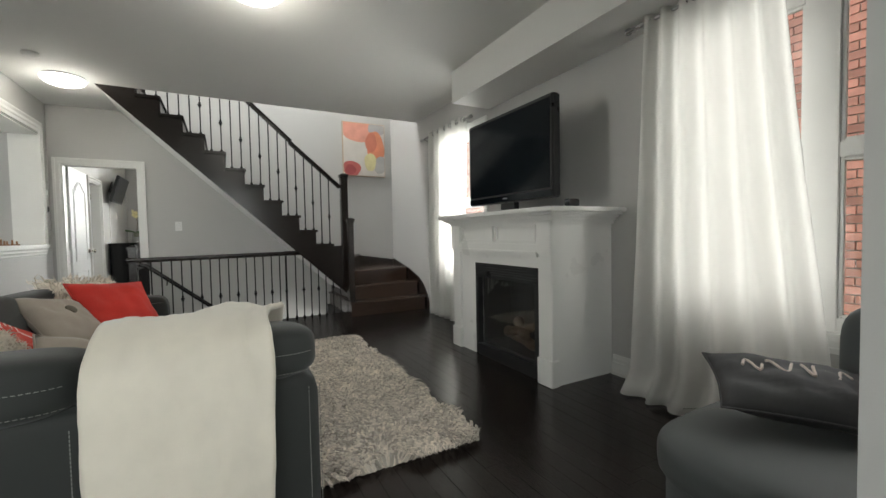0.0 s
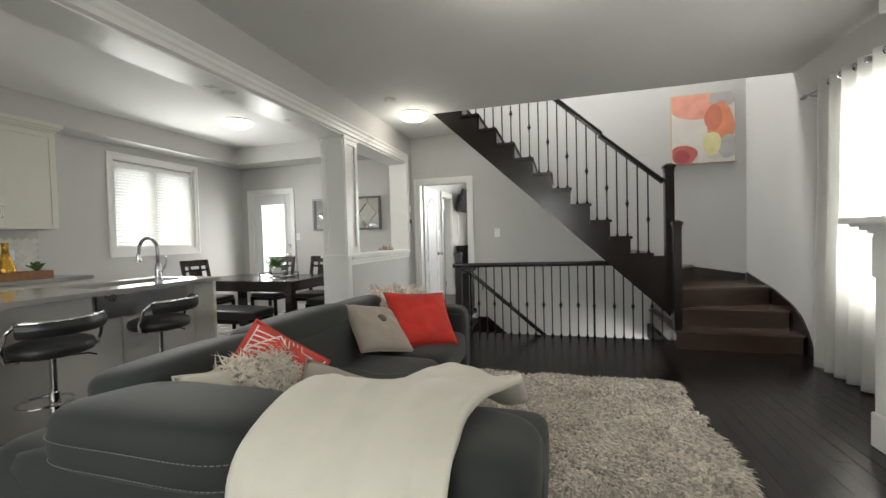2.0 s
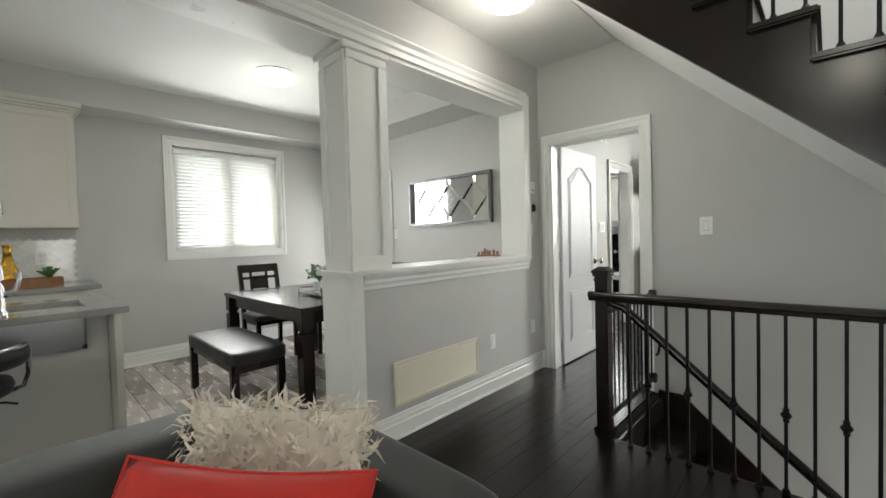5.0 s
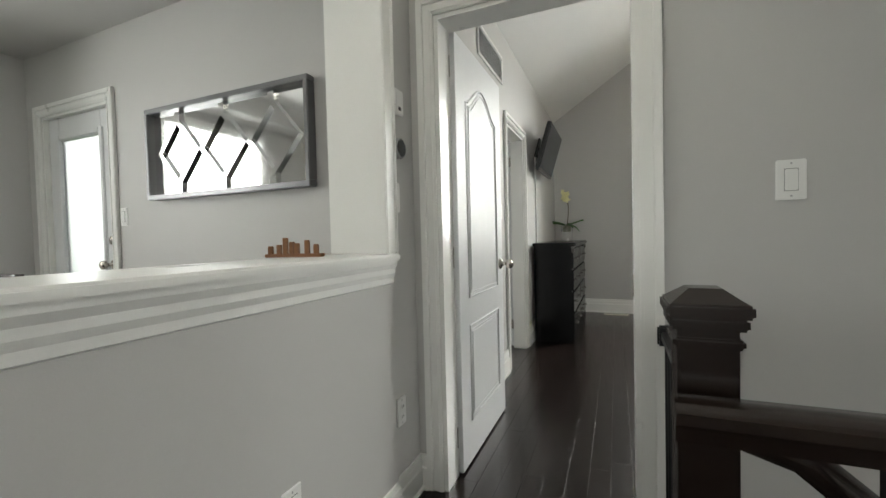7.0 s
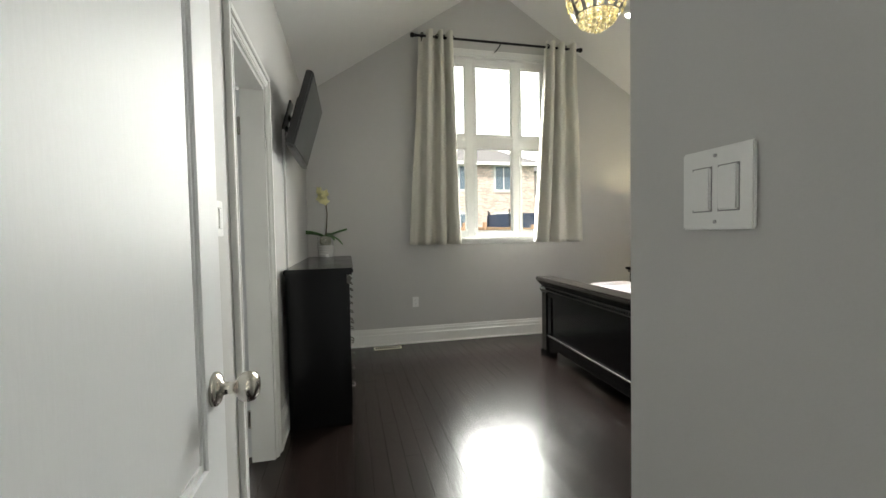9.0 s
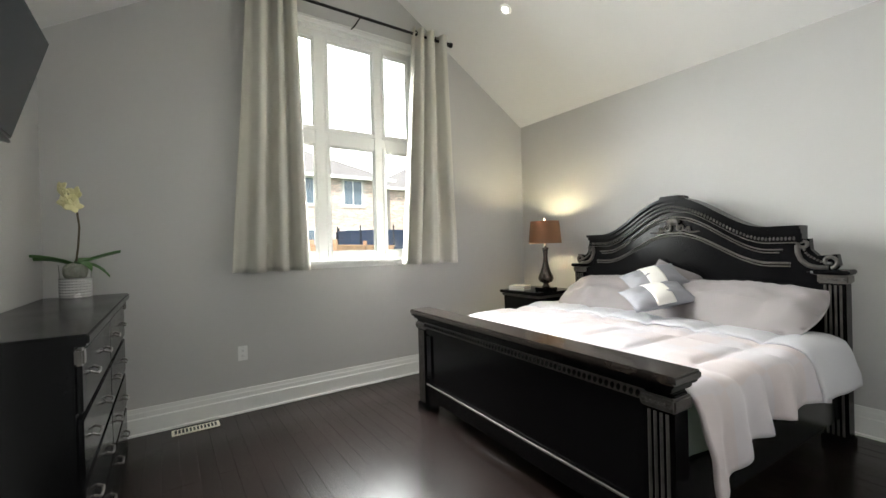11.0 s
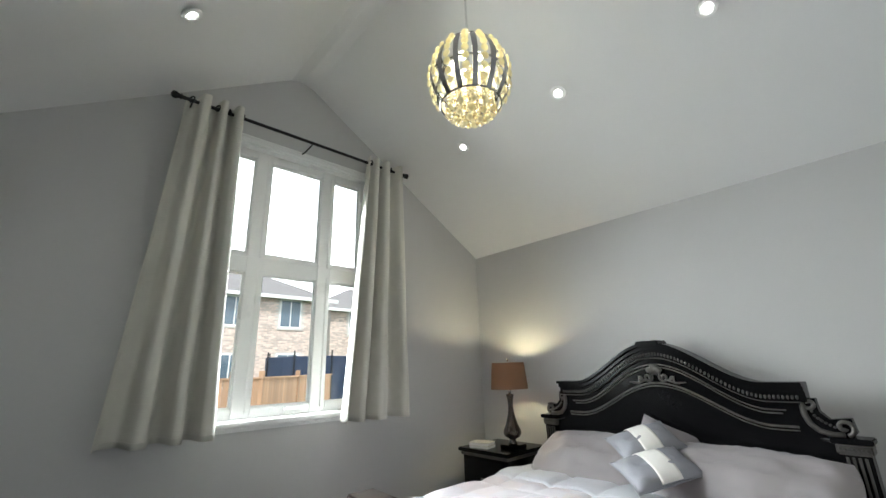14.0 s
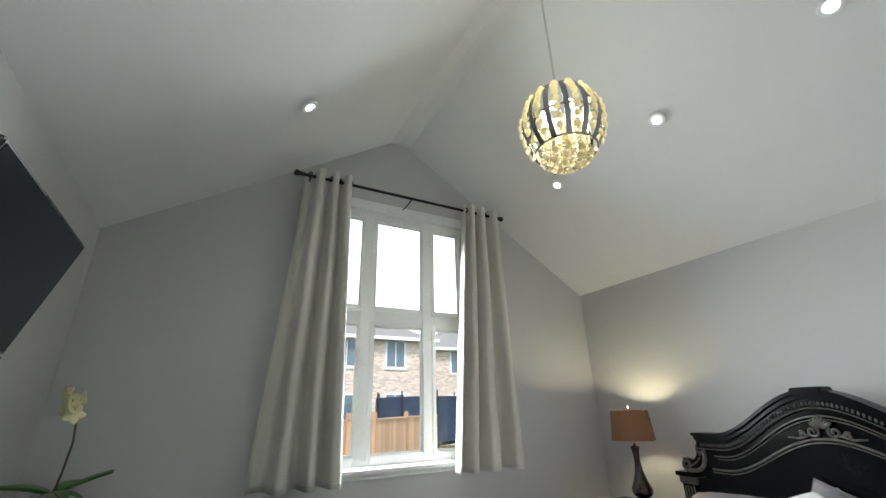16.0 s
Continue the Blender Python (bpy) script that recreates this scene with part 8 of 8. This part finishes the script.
back_house(-9.0, 23.0, 8.8, 5.1, "tan brick house across the gardens")


def fence(name, label, a, b, h):
    t = thing(name, label, "fence")
    a, b = Vector(a), Vector(b)
    L = (b - a).length
    d = (b - a).normalized()
    ang = math.degrees(math.atan2(d.y, d.x))
    me = part("slat", box(B(), 0, 0.135, -0.012, 0.012, 0.05, h - 0.12, 0.003), FENCE, t)
    mesh = me.data
    n = int(L / 0.145)
    for k in range(n):
        ob = me if k == 0 else new("slat", mesh)
        ob.parent = t
        p = a + d * (k * 0.145)
        ob.matrix_basis = pose(p.x, p.y, -0.35, 0, 0, ang)
    for k in range(int(L / 2.4) + 1):
        p = a + d * min(L, k * 2.4)
        part("post", box(B(), -0.05, 0.05, -0.05, 0.05, 0, h + 0.05, 0.004), FENCE, t, m=pose(p.x, p.y, -0.35, 0, 0, ang))
    part("top_cap", box(B(), 0, L, -0.05, 0.05, h - 0.12, h - 0.08, 0.004), FENCE, t, m=pose(a.x, a.y, -0.35, 0, 0, ang))
    part("rail", box(B(), 0, L, -0.03, 0.03, 0.25, 0.34, 0.004), FENCE, t, m=pose(a.x, a.y, -0.35, 0, 0, ang))
    return t


fence("fence", "orange-brown cedar board fence along the garden", (-6, 11.0, 0), (4.2, 11.0, 0), 1.85)
fence("fence", "weathered board fence running away from the house", (4.2, 11.0, 0), (9.5, 17.0, 0), 1.85)
tp_ = thing("trampoline", "dark blue netted trampoline in a garden", "trampoline", pose(8.2, 17.2, -0.35))
for k in range(8):
    a = 2 * math.pi * k / 8
    part("pole", tube(B(), [(1.7 * math.cos(a), 1.7 * math.sin(a), 0), (1.7 * math.cos(a), 1.7 * math.sin(a), 2.6)], 0.03, 8), IRON, tp_)
part("mat", lathe(B(), [(1.65, 0.75), (1.7, 0.8), (0, 0.8)], seg=24), BLACKP, tp_)
part("net", lathe(B(), [(1.68, 0.85), (1.68, 2.4), (1.66, 2.4), (1.66, 0.85)], seg=24), translucent("navy_net", (0.03, 0.05, 0.10), 0.9, 0.3), tp_)

# ---------------------------------------------------------------- floor pieces
rng = random.Random(21)
PW = 0.092


def board_rows(x0, x1, y0, y1, keep):
    """Rows of boards along y, broken at random; keep(x, y) says whether a board may lie there."""
    out = []
    n = int(round((x1 - x0) / PW))
    for i in range(n):
        x = x0 + i * PW
        y = y0 - rng.uniform(0, 0.9)
        while y < y1:
            L = rng.uniform(0.55, 1.35)
            a, b = max(y, y0), min(y + L, y1)
            if b - a > 0.05 and keep(x + PW / 2, a, b):
                out.append((x, a, b))
            y += L
    return out


def board(bm_co, bm_fa, x, a, b, z=0.0):
    e, g, t = 0.0005, 0.0007, 0.011
    k = len(bm_co)
    tip = rng.uniform(-0.00035, 0.00035)
    bm_co += [(x + g, a + g, z - t), (x + PW - g, a + g, z - t), (x + PW - g, b - g, z - t), (x + g, b - g, z - t)]
    bm_co += [(x + g, a + g, z - e * 0.6), (x + PW - g, a + g, z - e * 0.6), (x + PW - g, b - g, z - e * 0.6), (x + g, b - g, z - e * 0.6)]
    end = rng.uniform(-0.0006, 0.0006)
    bm_co += [(x + g + e, a + g + e, z + tip), (x + PW - g - e, a + g + e, z - tip), (x + PW - g - e, b - g - e, z - tip + end), (x + g + e, b - g - e, z + tip + end)]
    for p, q in ((0, 4), (4, 8)):
        for s in range(4):
            bm_fa.append((k + p + s, k + p + (s + 1) % 4, k + q + (s + 1) % 4, k + q + s))
    bm_fa.append((k + 8, k + 9, k + 10, k + 11))


floor_ob = bpy.data.objects["floor"]
boards = board_rows(-0.14, XR, -8.3, -0.93, lambda x, a, b: True)
boards += board_rows(-0.14, 0.964, -0.93, BY1, lambda x, a, b: True)
boards += board_rows(0.964, BX1, 0.62, BY1, lambda x, a, b: True)
near = [q for q in boards if (0.0 < q[0] < 2.3 and 0.4 < q[1] < 4.3) or (2.3 <= q[0] < 4.3 and -5.2 < q[1] < -1.2) or (q[0] < 1.0 and -1.5 < q[1] < 0.6)][:300]
pick = set(near)
cof, faf = [], []
for q in boards:
    if q in pick:
        co, fa = [], []
        board(co, fa, 0.0, 0.0, q[2] - q[1])
        me = bpy.data.meshes.new("floor_board")
        me.from_pydata(co, [], fa)
        me.materials.append(FLOORW)
        ob = new("floor_board", me)
        ob.parent = floor_ob
        ob.location = (q[0], q[1], 0)
    else:
        board(cof, faf, *q)
me = bpy.data.meshes.new("floor_boards")
me.from_pydata(cof, [], faf)
me.materials.append(FLOORS)
ob = new("floor_boards", me)
ob.parent = floor_ob
ob["kind"] = "stuff"

tile_floor = bpy.data.objects["floor_dining"]
TW, TL = 0.152, 0.456
tmesh = part("floor_tile", box(B(), 0.002, TL - 0.002, 0.002, TW - 0.002, -0.008, 0.0, 0.0015), TILE, tile_floor)
first = True
for r in range(int(5.7 / TW)):
    for c in range(8):
        x = -0.14 - TL * (c + 1) + (TL / 2 if r % 2 else 0)
        y = -TW * (r + 1)
        if x + TL > -0.13 or x < XD - 0.3:
            continue
        ob = tmesh if first else new("floor_tile", tmesh.data)
        first = False
        ob.parent = tile_floor
        ob.location = (x, y, 0)
